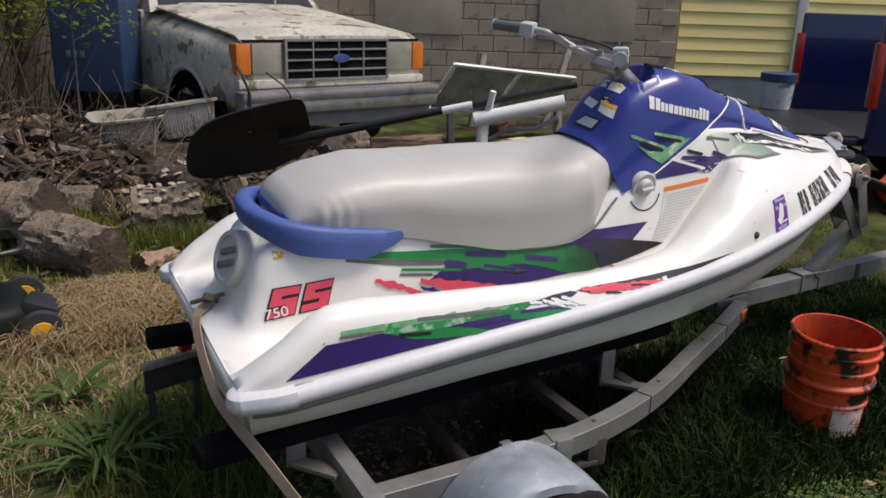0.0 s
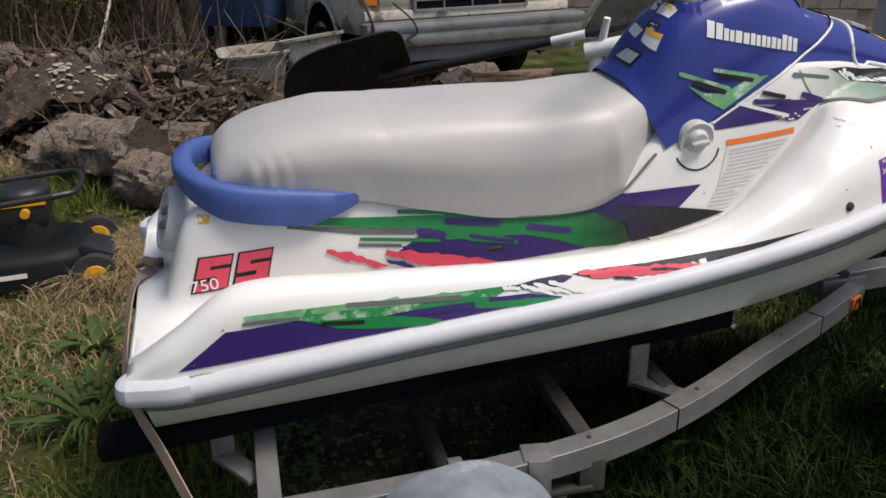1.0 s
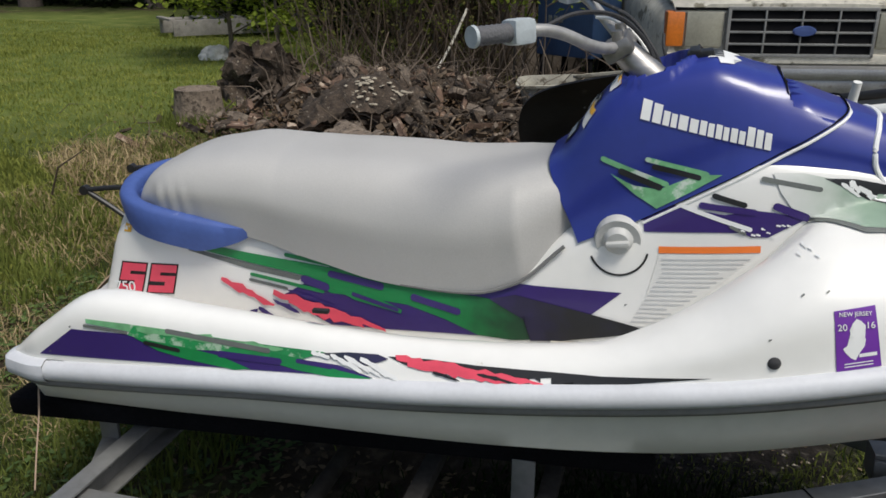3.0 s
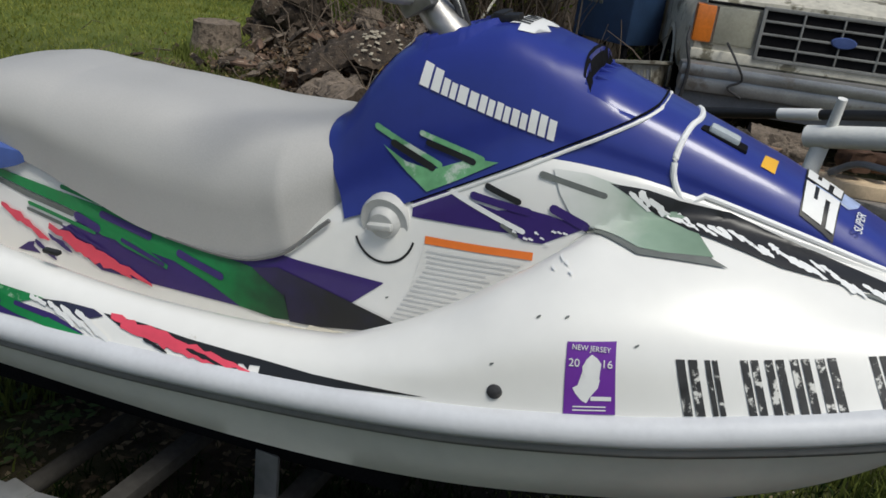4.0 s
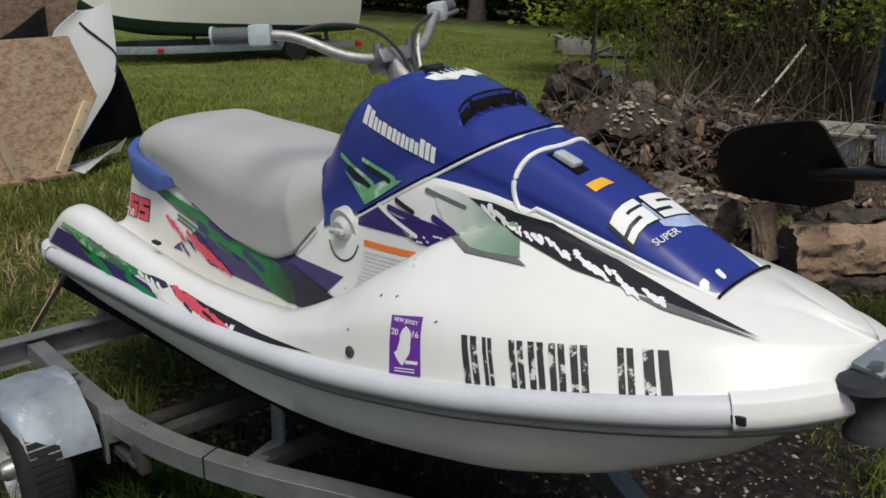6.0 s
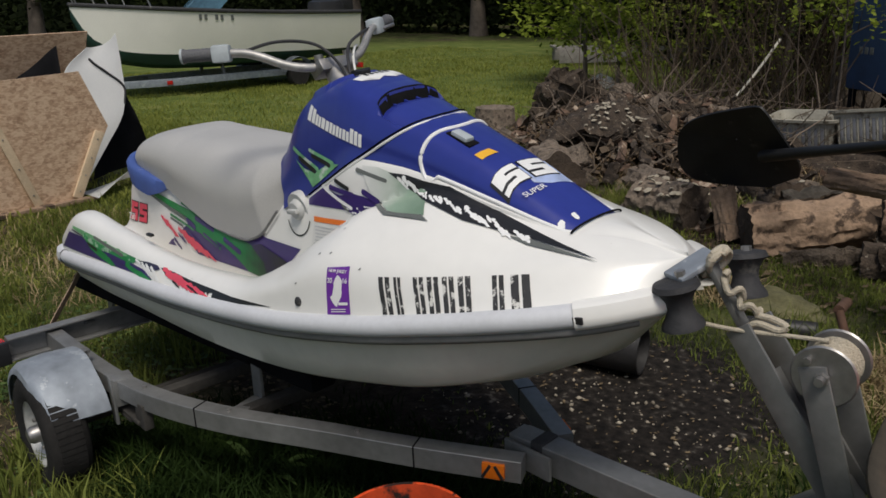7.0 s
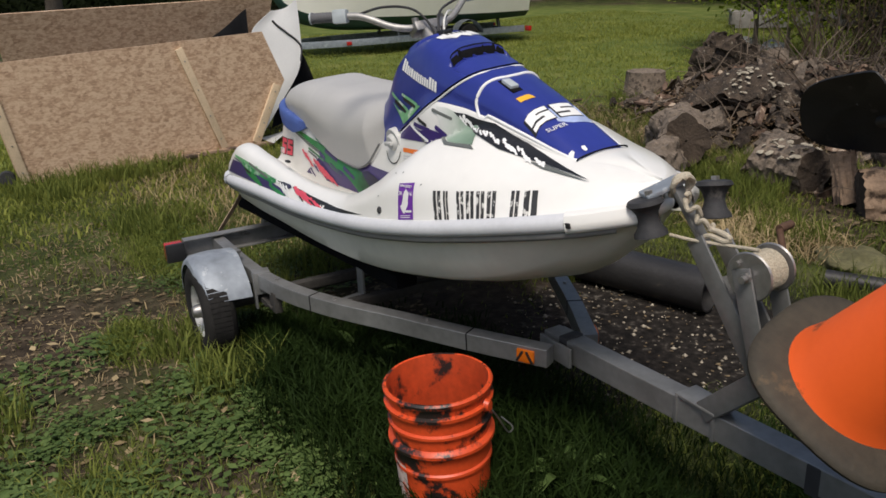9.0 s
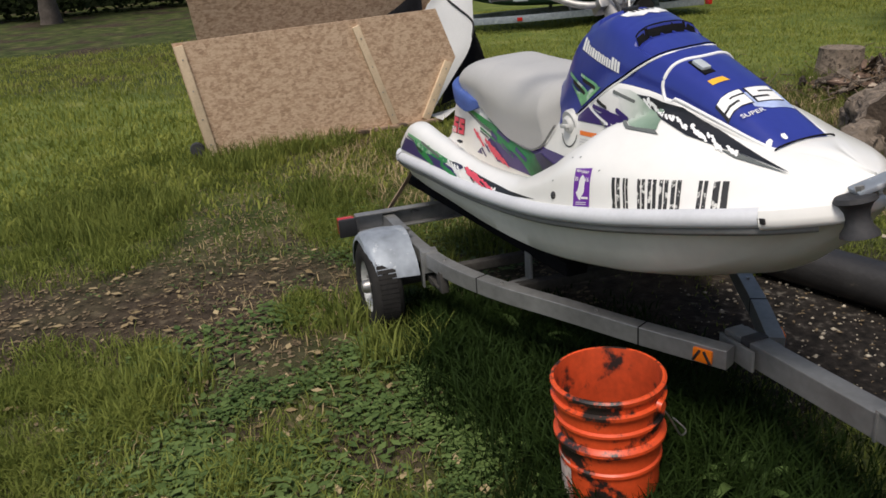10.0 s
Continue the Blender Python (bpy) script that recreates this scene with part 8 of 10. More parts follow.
# ---------------------------------------------------------------- strand-board box with a white sheet
def strand_material():
    m = bpy.data.materials.new("strand_board")
    m.use_nodes = True
    n, link = m.node_tree.nodes, m.node_tree.links.new
    bsdf = n["Principled BSDF"]
    bsdf.inputs["Roughness"].default_value = 0.75
    place = n.new("ShaderNodeTexCoord")
    maps = []
    for k, (sc, rot) in enumerate((((14, 40, 90), 0.3), ((60, 26, 34), -0.5), ((40, 60, 110), 1.0))):
        mp = n.new("ShaderNodeMapping")
        mp.inputs["Scale"].default_value = sc
        mp.inputs["Rotation"].default_value = (0.2 * k, 0, rot)
        link(place.outputs["Object"], mp.inputs["Vector"])
        vo = n.new("ShaderNodeTexVoronoi")
        vo.inputs["Scale"].default_value = 1.0
        link(mp.outputs[0], vo.inputs["Vector"])
        maps.append(vo)
    mix1, mix2 = n.new("ShaderNodeMix"), n.new("ShaderNodeMix")
    bw = []
    for vo in maps:
        s = n.new("ShaderNodeSeparateColor")
        link(vo.outputs["Color"], s.inputs[0])
        bw.append(s.outputs[0])
    avg = n.new("ShaderNodeMath")
    avg.operation = "ADD"
    link(bw[0], avg.inputs[0])
    link(bw[1], avg.inputs[1])
    avg2 = n.new("ShaderNodeMath")
    avg2.operation = "MULTIPLY_ADD"
    avg2.inputs[1].default_value = 0.5
    link(avg.outputs[0], avg2.inputs[0])
    sc2 = n.new("ShaderNodeMath")
    sc2.operation = "MULTIPLY"
    sc2.inputs[1].default_value = 0.25
    link(bw[2], sc2.inputs[0])
    link(sc2.outputs[0], avg2.inputs[2])
    ramp = n.new("ShaderNodeValToRGB")
    stops = ((0.1, (0.31, 0.195, 0.118)), (0.5, (0.48, 0.32, 0.205)), (0.9, (0.62, 0.45, 0.305)))
    ramp.color_ramp.elements.new(0.5)
    for e, (p, c) in zip(ramp.color_ramp.elements, stops):
        e.position, e.color = p, (*c, 1)
    link(avg2.outputs[0], ramp.inputs["Fac"])
    link(ramp.outputs[0], bsdf.inputs["Base Color"])
    bp = n.new("ShaderNodeBump")
    bp.inputs["Strength"].default_value, bp.inputs["Distance"].default_value = 0.3, 0.004
    link(avg2.outputs[0], bp.inputs["Height"])
    link(bp.outputs[0], bsdf.inputs["Normal"])
    return m


OSB = strand_material()
OSB_DIR = Vector((-0.139, 0.990, 0))
OSB_AT = Vector((-2.845, -1.225, 0.03))


def osb_pose(s, z, push=0.0):
    return OSB_AT + OSB_DIR * s + Vector((-0.990, -0.139, 0)) * push + Vector((0, 0, z))


def sheet(outline, thick, push, lean=0.0):
    b = bmesh.new()
    f = b.faces.new([b.verts.new(osb_pose(s, z, push + z * lean)) for s, z in outline])
    bmesh.ops.recalc_face_normals(b, faces=b.faces)
    bmesh.ops.solidify(b, geom=b.faces[:], thickness=thick)
    bmesh.ops.recalc_face_normals(b, faces=b.faces)
    return b


osb = thing("strand_board_panel", "strand-board panel with pine cleats standing on grass", "panel")
part("board", sheet([(0.0, 0.02), (1.87, 0.005), (2.19, 0.53), (2.03, 0.945), (-0.135, 0.895)], 0.016, 0.0), OSB, osb)
for (s0, z0), (s1, z1), w in (((-0.095, 0.875), (0.035, 0.03), 0.065), ((1.30, 0.875), (1.575, 0.04), 0.060), ((2.11, 0.50), (1.86, 0.04), 0.07)):
    bm = bmesh.new()
    a, b_ = osb_pose(s0, z0, -0.030), osb_pose(s1, z1, -0.030)
    beam(bm, a, b_, w, 0.024, 0.003, up=(0.990, 0.139, 0))
    cleat = part("cleat", bm, PINE_CLEAT, osb, "pale pine cleat")
    for t in (0.12, 0.4, 0.66, 0.9):
        bm = bmesh.new()
        cyl(bm, 0.006, 0.006, 0.004, Matrix.Translation(a.lerp(b_, t) + Vector((0.0145, 0.002, 0))) @ pose(0, 0, 0, 0, 90, 0), 8)
        part("screw", bm, STEEL, cleat)
back = thing("strand_board_panel", "tall strand-board panel standing behind another", "panel")
part("board", sheet([(0.30, 0.04), (2.3, 0.03), (2.45, 1.20), (0.12, 1.20)], 0.016, 0.95, -0.30), OSB, back)
bm = bmesh.new()
beam(bm, osb_pose(0.36, 0.08, 0.985), osb_pose(2.28, 0.07, 0.985), 0.06, 0.030, 0.003, up=(0.990, 0.139, 0))
part("cleat", bm, PINE_CLEAT, back, "pale pine cleat")
bm = bmesh.new()
beam(bm, osb_pose(0.1, 0.12, 0.35), osb_pose(1.8, 0.12, 0.35), 0.60, 0.20, 0.01)
solo("timber_sleeper", bm, OLD_BOARD, "dark timber sleeper between strand-board panels", "timber")
bm = bmesh.new()
beam(bm, osb_pose(0.9, 0.03, -0.05), osb_pose(2.0, 0.02, -0.05), 0.07, 0.03, 0.004)
solo("board_offcut", bm, BARE_WOOD, "strip of pale board lying at a panel's foot", "board")
# white sheet standing behind the end of the board, with a black liner
SHEET_LEFT = [(0.0, 1.80, 0.02), (0.5, 1.90, 0.55), (0.8, 2.00, 0.93), (1.0, 2.21, 1.10)]
SHEET_RIGHT = [(0.0, 2.08, 0.03), (0.25, 2.30, 0.30), (0.48, 2.50, 0.575), (0.62, 2.535, 0.74), (0.8, 2.535, 0.98), (1.0, 2.53, 1.19)]


def on_sheet(t, u, out=0.0):
    (s0, z0), (s1, z1) = table(SHEET_LEFT, t), table(SHEET_RIGHT, t)
    push = 0.06 + 0.24 * u + 0.40 * t + 0.04 * math.sin(3.1 * u + 2.0 * t) + 0.06 * t * (1 - u)
    return osb_pose(s0 + (s1 - s0) * u + 0.20 * t, z0 + (z1 - z0) * u - 0.025 * t - 0.035 * math.sin(math.pi * u) * t, push - out) + Vector((0, 0, 0.008 * noise.noise(Vector((u * 4, t * 4, 2)))))


bm = bmesh.new()
grid(bm, [[on_sheet(k / 24, j / 16) for j in range(17)] for k in range(25)])
bmesh.ops.recalc_face_normals(bm, faces=bm.faces)
bmesh.ops.solidify(bm, geom=bm.faces[:], thickness=0.005)
solo("plastic_sheet", bm, WHITE_SHEET, "stiff white plastic sheet curling behind a strand-board panel", "plastic sheet", smooth=80)
bm = bmesh.new()
tube(bm, smooth_line([on_sheet(0.90, 0.30, 0.012), on_sheet(0.83, 0.50, 0.014), on_sheet(0.76, 0.70, 0.014), on_sheet(0.64, 0.98, 0.012), on_sheet(0.52, 1.0, 0.004)], 6), 0.009, 8)
solo("elastic_cord", bm, BLACK_RUBBER, "black cord stretched across a white sheet", "cord")
bm = bmesh.new()
rows = []
for k in range(11):
    t = k / 10
    a, b_ = Vector((2.74, 0.74, 0.70)).lerp(Vector((2.93, 0.08, 0.66)), t), Vector((2.60, 0.60, 0.66)).lerp(Vector((2.26, 0.03, 0.52)), t)
    rows.append([osb_pose(*(b_.lerp(a, u) + Vector((0.0, 0.02 * math.sin(5 * u), 0.04 * math.sin(4 * t + 3 * u))))) for u in [j / 8 for j in range(9)]])
grid(bm, rows)
bmesh.ops.solidify(bm, geom=bm.faces[:], thickness=0.008)
solo("liner_sheet", bm, TARP_BLACK, "black liner sheet hanging to the ground", "tarp", smooth=80)
bm = bmesh.new()
rows = [[osb_pose(1.58 + 0.48 * t + 0.10 * u, 0.50 + 0.33 * u + 0.28 * t * u, 0.30 + 0.20 * u + 0.03 * math.sin(6 * t + 2 * u)) for u in [j / 6 for j in range(7)]] for t in [k / 8 for k in range(9)]]
grid(bm, rows)
bmesh.ops.solidify(bm, geom=bm.faces[:], thickness=0.006)
solo("liner_sheet", bm, TARP_BLACK, "black liner folded between strand-board panels", "tarp", smooth=80)
bm = bmesh.new()
rows = [[osb_pose(1.95 + 0.55 * u, 0.03 + 0.13 * u * v + 0.01, 0.10 - 0.28 * v * (1 - 0.6 * u) + 0.20 * u) for v in (0, 0.5, 1)] for u in (0, 0.25, 0.5, 0.75, 1)]
grid(bm, rows)
bmesh.ops.solidify(bm, geom=bm.faces[:], thickness=0.006)
solo("plastic_offcut", bm, WHITE_SHEET, "pale torn plastic strip on grass", "plastic sheet")
bm = bmesh.new()
lathe(bm, ((0.0, -0.03), (0.05, -0.03), (0.058, 0.0), (0.05, 0.03), (0.0, 0.03)), Matrix.Translation(osb_pose(-0.06, 0.062, 0.12)) @ pose(0, 0, 0, 0, 90, -8), 24)
solo("small_wheel", bm, BLACK_RUBBER, "small black wheel behind a strand-board panel", "wheel")


# ---------------------------------------------------------------- boat on its trailer
BOAT = Matrix.Translation((-9.3, 5.3, 0)) @ pose(0, 0, 0, 0, 0, -93) @ Matrix.Diagonal((0.88, 0.88, 0.96, 1))
boat = thing("motor_boat", "white open motor boat with a green bottom on a trailer", "boat", BOAT)


def motor_boat():
    """x towards the bow."""
    sta = ((-2.35, 0.86, 1.19, 0.58, 0.44), (-1.5, 0.95, 1.21, 0.59, 0.40), (0.0, 1.0, 1.27, 0.63, 0.38), (1.2, 0.86, 1.34, 0.67, 0.42), (2.0, 0.52, 1.40, 0.74, 0.54), (2.5, 0.20, 1.44, 0.97, 0.80), (2.72, 0.01, 1.46, 1.40, 1.27))
    up, low, rail_l = bmesh.new(), bmesh.new(), []
    ru, rl = [], []
    for k in range(41):
        x = -2.35 + (2.72 + 2.35) * k / 40
        w, gun, water, keel = table(sta, x)
        ru.append([(x, -w * 0.86, water), (x, -w * 0.95, (water + gun) / 2), (x, -w, gun)])
        rl.append([(x, -w * 0.86, water), (x, -w * 0.7, water * 0.5 + keel * 0.5 - 0.03), (x, -w * 0.3, keel + 0.04), (x, 0, keel)])
        rail_l.append(Vector((x, -w, gun)))
    for s in (1, -1):
        grid(up, [[(x, s * y, z) for x, y, z in r] for r in ru], flip=s > 0)
        grid(low, [[(x, s * y, z) for x, y, z in r] for r in rl], flip=s < 0)
    w, gun, water, keel = sta[0][1:]
    up.faces.new([up.verts.new(p) for p in ((-2.35, -w * 0.86, water), (-2.35, w * 0.86, water), (-2.35, w, gun), (-2.35, -w, gun))])
    low.faces.new([low.verts.new(p) for p in ((-2.35, -w * 0.86, water), (-2.35, 0, keel), (-2.35, w * 0.86, water))])
    deck_rows = [[Vector((p.x, p.y * 0.97, p.z - 0.05)), Vector((p.x, -p.y * 0.97, p.z - 0.05))] for p in rail_l]
    part("hull_side", up, BOAT_WHITE, boat, "white hull side", smooth=60)
    part("hull_bottom", low, BOAT_GREEN, boat, "scuffed green bottom", smooth=60)
    b = bmesh.new()
    grid(b, deck_rows)
    part("boat_deck", b, BOAT_WHITE, boat)
    b = bmesh.new()
    tube(b, rail_l + [Vector((p.x, -p.y, p.z)) for p in reversed(rail_l)], 0.032, 8)
    part("rub_rail", b, BLACK_RUBBER, boat, "black rub rail")
    b = bmesh.new()
    rows = [[(0.55, -0.8, 1.26), (0.75, -0.4, 1.28), (0.78, 0.4, 1.28), (0.55, 0.8, 1.26)], [(0.15, -0.72, 1.58), (0.32, -0.38, 1.62), (0.34, 0.38, 1.62), (0.15, 0.72, 1.58)]]
    grid(b, rows)
    bmesh.ops.solidify(b, geom=b.faces[:], thickness=0.01)
    part("windshield", b, material("blue_tinted_glass", (0.10, 0.20, 0.26), 0.1, vary=0.3, bump=0), boat, "blue-tinted windshield")
    b = bmesh.new()
    box(b, (0.6, 0.5, 0.42), Matrix.Translation((-2.1, 0, 1.18)), 0.1)
    box(b, (0.35, 0.32, 0.40), Matrix.Translation((-2.5, 0, 1.28)), 0.1)
    part("motor_cover", b, BLACK_PLASTIC, boat, "dark motor cover")
    b = bmesh.new()
    for x in (1.6, 2.2, 2.62):
        w, gun, _, _ = table(sta, x)
        for s in (-1, 1):
            rod(b, (x, s * w * 0.85, gun), (x + 0.08, s * w * 0.8, gun + 0.22), 0.012)
    part("bow_rail", b, CHROME_DULL, boat)
    b = bmesh.new()
    for k in range(7):
        if k not in (2, 5):
            x = 0.9 - 0.09 * k
            w, gun, water, _ = table(sta, x)
            box(b, (0.05, 0.008, 0.08), Matrix.Translation((x, -w * 0.985 - 0.004, gun - 0.10)), 0.002)
            box(b, (0.05, 0.008, 0.08), Matrix.Translation((x, w * 0.985 + 0.004, gun - 0.10)), 0.002)
    part("registration_bar", b, G_SHADOW, boat)


motor_boat()
boat_cradle = thing("boat_trailer", "galvanised trailer carrying a white motor boat", "boat trailer", BOAT)
for s in (-1, 1):
    bm = bmesh.new()
    beam(bm, (-2.3, s * 0.62, 0.26), (1.4, s * 0.58, 0.25), 0.06, 0.11)
    beam(bm, (1.4, s * 0.58, 0.25), (3.4, s * 0.03, 0.25), 0.06, 0.11)
    part("side_rail", bm, GALV_DULL, boat_cradle)
    bm = bmesh.new()
    lathe(bm, ((0.0, -0.08), (0.11, -0.08), (0.19, -0.085), (0.22, -0.05), (0.225, 0.0), (0.22, 0.05), (0.19, 0.085), (0.13, 0.08), (0.11, 0.04), (0, 0.04)), Matrix.Translation((-0.85, s * 0.92, 0.235)) @ pose(0, 0, 0, 90, 0, 0), 30)
    wheel_ = part("wheel", bm, TYRE, boat_cradle, "black trailer tyre")
    bm = bmesh.new()
    lathe(bm, ((0.0, 0.05), (0.04, 0.05), (0.06, 0.03), (0.11, 0.035), (0.125, 0.03)), Matrix.Translation((-0.85, s * 0.94, 0.235)) @ pose(0, 0, 0, -90 * s, 0, 0), 24)
    part("rim", bm, TRIM_WHITE, wheel_, "white steel rim")
    bm = bmesh.new()
    rows = [[(-0.85 + 0.29 * math.cos(a), s * y, 0.235 + 0.28 * math.sin(a)) for y in (0.80, 0.93, 1.04)] for a in (math.pi * (0.05 + 0.9 * k / 16) for k in range(17))]
    grid(bm, rows)
    bmesh.ops.solidify(bm, geom=bm.faces[:], thickness=0.008)
    part("fender", bm, GALV_DULL, boat_cradle)
    bm = bmesh.new()
    box(bm, (0.06, 0.16, 0.09), Matrix.Translation((-2.35, s * 0.72, 0.26)), 0.01)
    part("tail_lamp", bm, RED_LENS, boat_cradle)
    bm = bmesh.new()
    box(bm, (0.10, 0.02, 0.06), Matrix.Translation((1.45, s * 0.615, 0.25)), 0.006)
    part("side_reflector", bm, RED_LENS, boat_cradle)
    for x in (-1.8, 0.4):
        bm = bmesh.new()
        beam(bm, (x, s * 0.5, 0.28), (x, s * 0.42, 0.52), 0.06, 0.05, 0.004, up=(1, 0, 0))
        part("support", bm, GALV, boat_cradle)
for x in (-2.3, -0.85, 0.6):
    bm = bmesh.new()
    beam(bm, (x, -0.92 if x == -0.85 else -0.6, 0.22), (x, 0.92 if x == -0.85 else 0.6, 0.22), 0.06, 0.06)
    part("cross_member", bm, GALV, boat_cradle)

# low weathered dock sections lying at the lawn's edge
dock = thing("dock_section", "long grey weathered timber frame lying at the lawn's edge", "timber frame")
for a, b_ in (((-7.6, 11.3, 0.20), (-3.6, 14.6, 0.26)), ((-7.0, 10.8, 0.20), (-3.0, 14.0, 0.26))):
    bm = bmesh.new()
    beam(bm, a, b_, 0.08, 0.26, 0.008)
    part("stringer", bm, OLD_BOARD, dock)
for k in range(10):
    t = k / 9
    bm = bmesh.new()
    p, q = Vector((-7.6, 11.3, 0.34)).lerp(Vector((-3.6, 14.6, 0.40)), t), Vector((-7.0, 10.8, 0.34)).lerp(Vector((-3.0, 14.0, 0.40)), t)
    beam(bm, p, q, 0.10, 0.04, 0.004)
    part("deck_slat", bm, OLD_BOARD, dock)

# trailer cross-member end behind the stern: bar, plate and lamp on added legs
prop = thing("cross_member_end", "rusty end of the trailer's cross-member with a red lamp, on added dark legs", "stand")
RUST_BAR = material("rusty_tan_bar", (0.33, 0.275, 0.23), 0.85, vary=0.35, size=18, bump=0.2)
bm = bmesh.new()
beam(bm, (-0.105, 0.407, 0.33), (0.098, 0.467, 0.33), 0.022, 0.022)
part("bar", bm, RUST_BAR, prop, "rusty tan bar")
bm = bmesh.new()
beam(bm, (-0.105 + 0.005, 0.407, 0.33 - 0.052), (0.098, 0.467, 0.33 - 0.052), 0.008, 0.078)
part("hanging_plate", bm, STEEL_SHADED, prop)
bm = bmesh.new()
box(bm, (0.040, 0.030, 0.070), Matrix.Translation((0.040, 0.470, 0.375)) @ pose(0, 0, 0, 0, 0, 16), 0.006)
part("red_lamp", bm, RED_LENS, prop, "red lamp lens")
for u in (0.12, 0.85):
    bm = bmesh.new()
    x_, y_ = -0.105 + (0.098 - -0.105) * u, 0.407 + (0.467 - 0.407) * u
    beam(bm, (x_, y_, lift(x_, y_) - 0.02), (x_, y_, 0.33 - 0.092), 0.022, 0.022, up=(1, 0, 0))
    part("leg", bm, STEEL_SHADED, prop)



# ---------------------------------------------------------------- grass, weeds and litter
def patchy(x, y, size, seed):
    """Noise from 0 to 1 over the yard."""
    return 0.5 + 0.5 * noise.noise(Vector((x * size, y * size, seed)))


def near(x, y, cx, cy, rx, ry):
    """1 inside an oval, fading to 0 at its edge."""
    d = math.hypot((x - cx) / rx, (y - cy) / ry)
    return max(0.0, min(1.0, (1.15 - d) / 0.3))


def bare(x, y):
    """How bare the soil is, from 0 to 1."""
    b = 0.0
    rag = 0.55 + 0.9 * patchy(x, y, 3.4, 5.0)
    b = max(b, 0.92 * rag * near(x, y, 0.12, -1.38, 0.85, 0.72))
    b = max(b, 0.92 * rag * near(x, y, -0.20, -2.25, 0.62, 0.42))
    b = max(b, 0.70 * rag * near(x, y, -0.85, -1.1, 0.8, 0.42))
    b = max(b, 0.97 * near(x, y, 1.45, 0.92, 0.62, 0.48))
    b = max(b, 0.86 * near(x, y, 0.85, 0.15, 0.75, 0.45))
    b = max(b, 0.55 * near(x, y, -0.25, 1.3, 0.65, 0.6))
    b = max(b, 0.82 * near(x, y, 0.4, 4.4, 2.3, 1.3))
    return min(1.0, b * (0.75 + 0.6 * patchy(x, y, 2.4, 4.0)))


def soup(name, verts, faces4, faces3, mat, label, category):
    """One mesh from arrays of corners, quads and triangles."""
    me = bpy.data.meshes.new(name)
    nq, nt = len(faces4), len(faces3)
    me.vertices.add(len(verts))
    me.vertices.foreach_set("co", np.asarray(verts, np.float32).ravel())
    loops = np.concatenate([np.asarray(faces4, np.int32).ravel(), np.asarray(faces3, np.int32).ravel()])
    me.loops.add(len(loops))
    me.loops.foreach_set("vertex_index", loops)
    me.polygons.add(nq + nt)
    me.polygons.foreach_set("loop_start", np.concatenate([np.arange(nq) * 4, nq * 4 + np.arange(nt) * 3]).astype(np.int32))
    me.polygons.foreach_set("loop_total", np.concatenate([np.full(nq, 4), np.full(nt, 3)]).astype(np.int32))
    me.update(calc_edges=True)
    me.validate()
    me.materials.append(mat)
    return tagged(new(name, me), label, category, kind="stuff")


def blades(name, spots, mat, label, width=0.006, lean=0.5, seed=1, category="grass"):
    """Bent, tapering blades; spots are rows of x, y, height."""
    rng = np.random.default_rng(seed)
    s = np.asarray(spots, np.float64)
    n = len(s)
    z = np.array([lift(a, b) for a, b in s[:, :2]]) - 0.006
    h = s[:, 2]
    a, b = rng.uniform(0, 2 * np.pi, n), rng.uniform(0, 2 * np.pi, n)
    w = width * rng.uniform(0.6, 1.4, n) * (0.6 + h * 4)
    le = lean * rng.uniform(0.2, 1.3, n) * h
    base = np.stack([s[:, 0], s[:, 1], z], 1)
    side = np.stack([np.cos(a), np.sin(a), np.zeros(n)], 1) * (w / 2)[:, None]
    out = np.stack([np.cos(b), np.sin(b), np.zeros(n)], 1)
    up = np.array((0, 0, 1.0))
    mid = base + out * (le * 0.32)[:, None] + up * (h * 0.58)[:, None]
    tip = base + out * le[:, None] + up * (h * np.maximum(0.45, 1 - 0.35 * (le / h) ** 2))[:, None]
    verts = np.stack([base - side, base + side, mid + side * 0.75, mid - side * 0.75, tip], 1).reshape(-1, 3)
    i = np.arange(n)[:, None] * 5
    return soup(name, verts, i + np.array([[0, 1, 2, 3]]), i + np.array([[3, 2, 4]]), mat, label, category)


def leaves_at(points, size, seed, droop=0.3, long=1.6):
    """Corners and faces of small folded leaves round the points."""
    rng = np.random.default_rng(seed)
    p = np.asarray(points, np.float64)
    n = len(p)
    d = rng.normal(size=(n, 3))
    d[:, 2] = d[:, 2] * 0.45 - droop
    d /= np.linalg.norm(d, axis=1)[:, None]
    s = np.cross(d, rng.normal(size=(n, 3)) * 0.5 + np.array((0, 0, 1.0)))
    s /= np.linalg.norm(s, axis=1)[:, None]
    u = np.cross(s, d)
    l = size * rng.uniform(0.6, 1.35, n)[:, None]
    w = l / long * 0.5
    v = np.stack([p, p + d * l * 0.5 + s * w + u * l * 0.06, p + d * l, p + d * l * 0.5 - s * w + u * l * 0.06], 1).reshape(-1, 3)
    i = np.arange(n)[:, None] * 4
    return v, i + np.array([[0, 1, 2]]), i + np.array([[0, 2, 3]])


def scatter(n, x0, x1, y0, y1, seed, keep, high):
    """Rows of x, y, height where keep() allows them."""
    rng = random.Random(seed)
    out = []
    while len(out) < n:
        x, y = rng.uniform(x0, x1), rng.uniform(y0, y1)
        if rng.random() < keep(x, y):
            out.append((x, y, high(x, y) * rng.uniform(0.45, 1.25)))
    return out


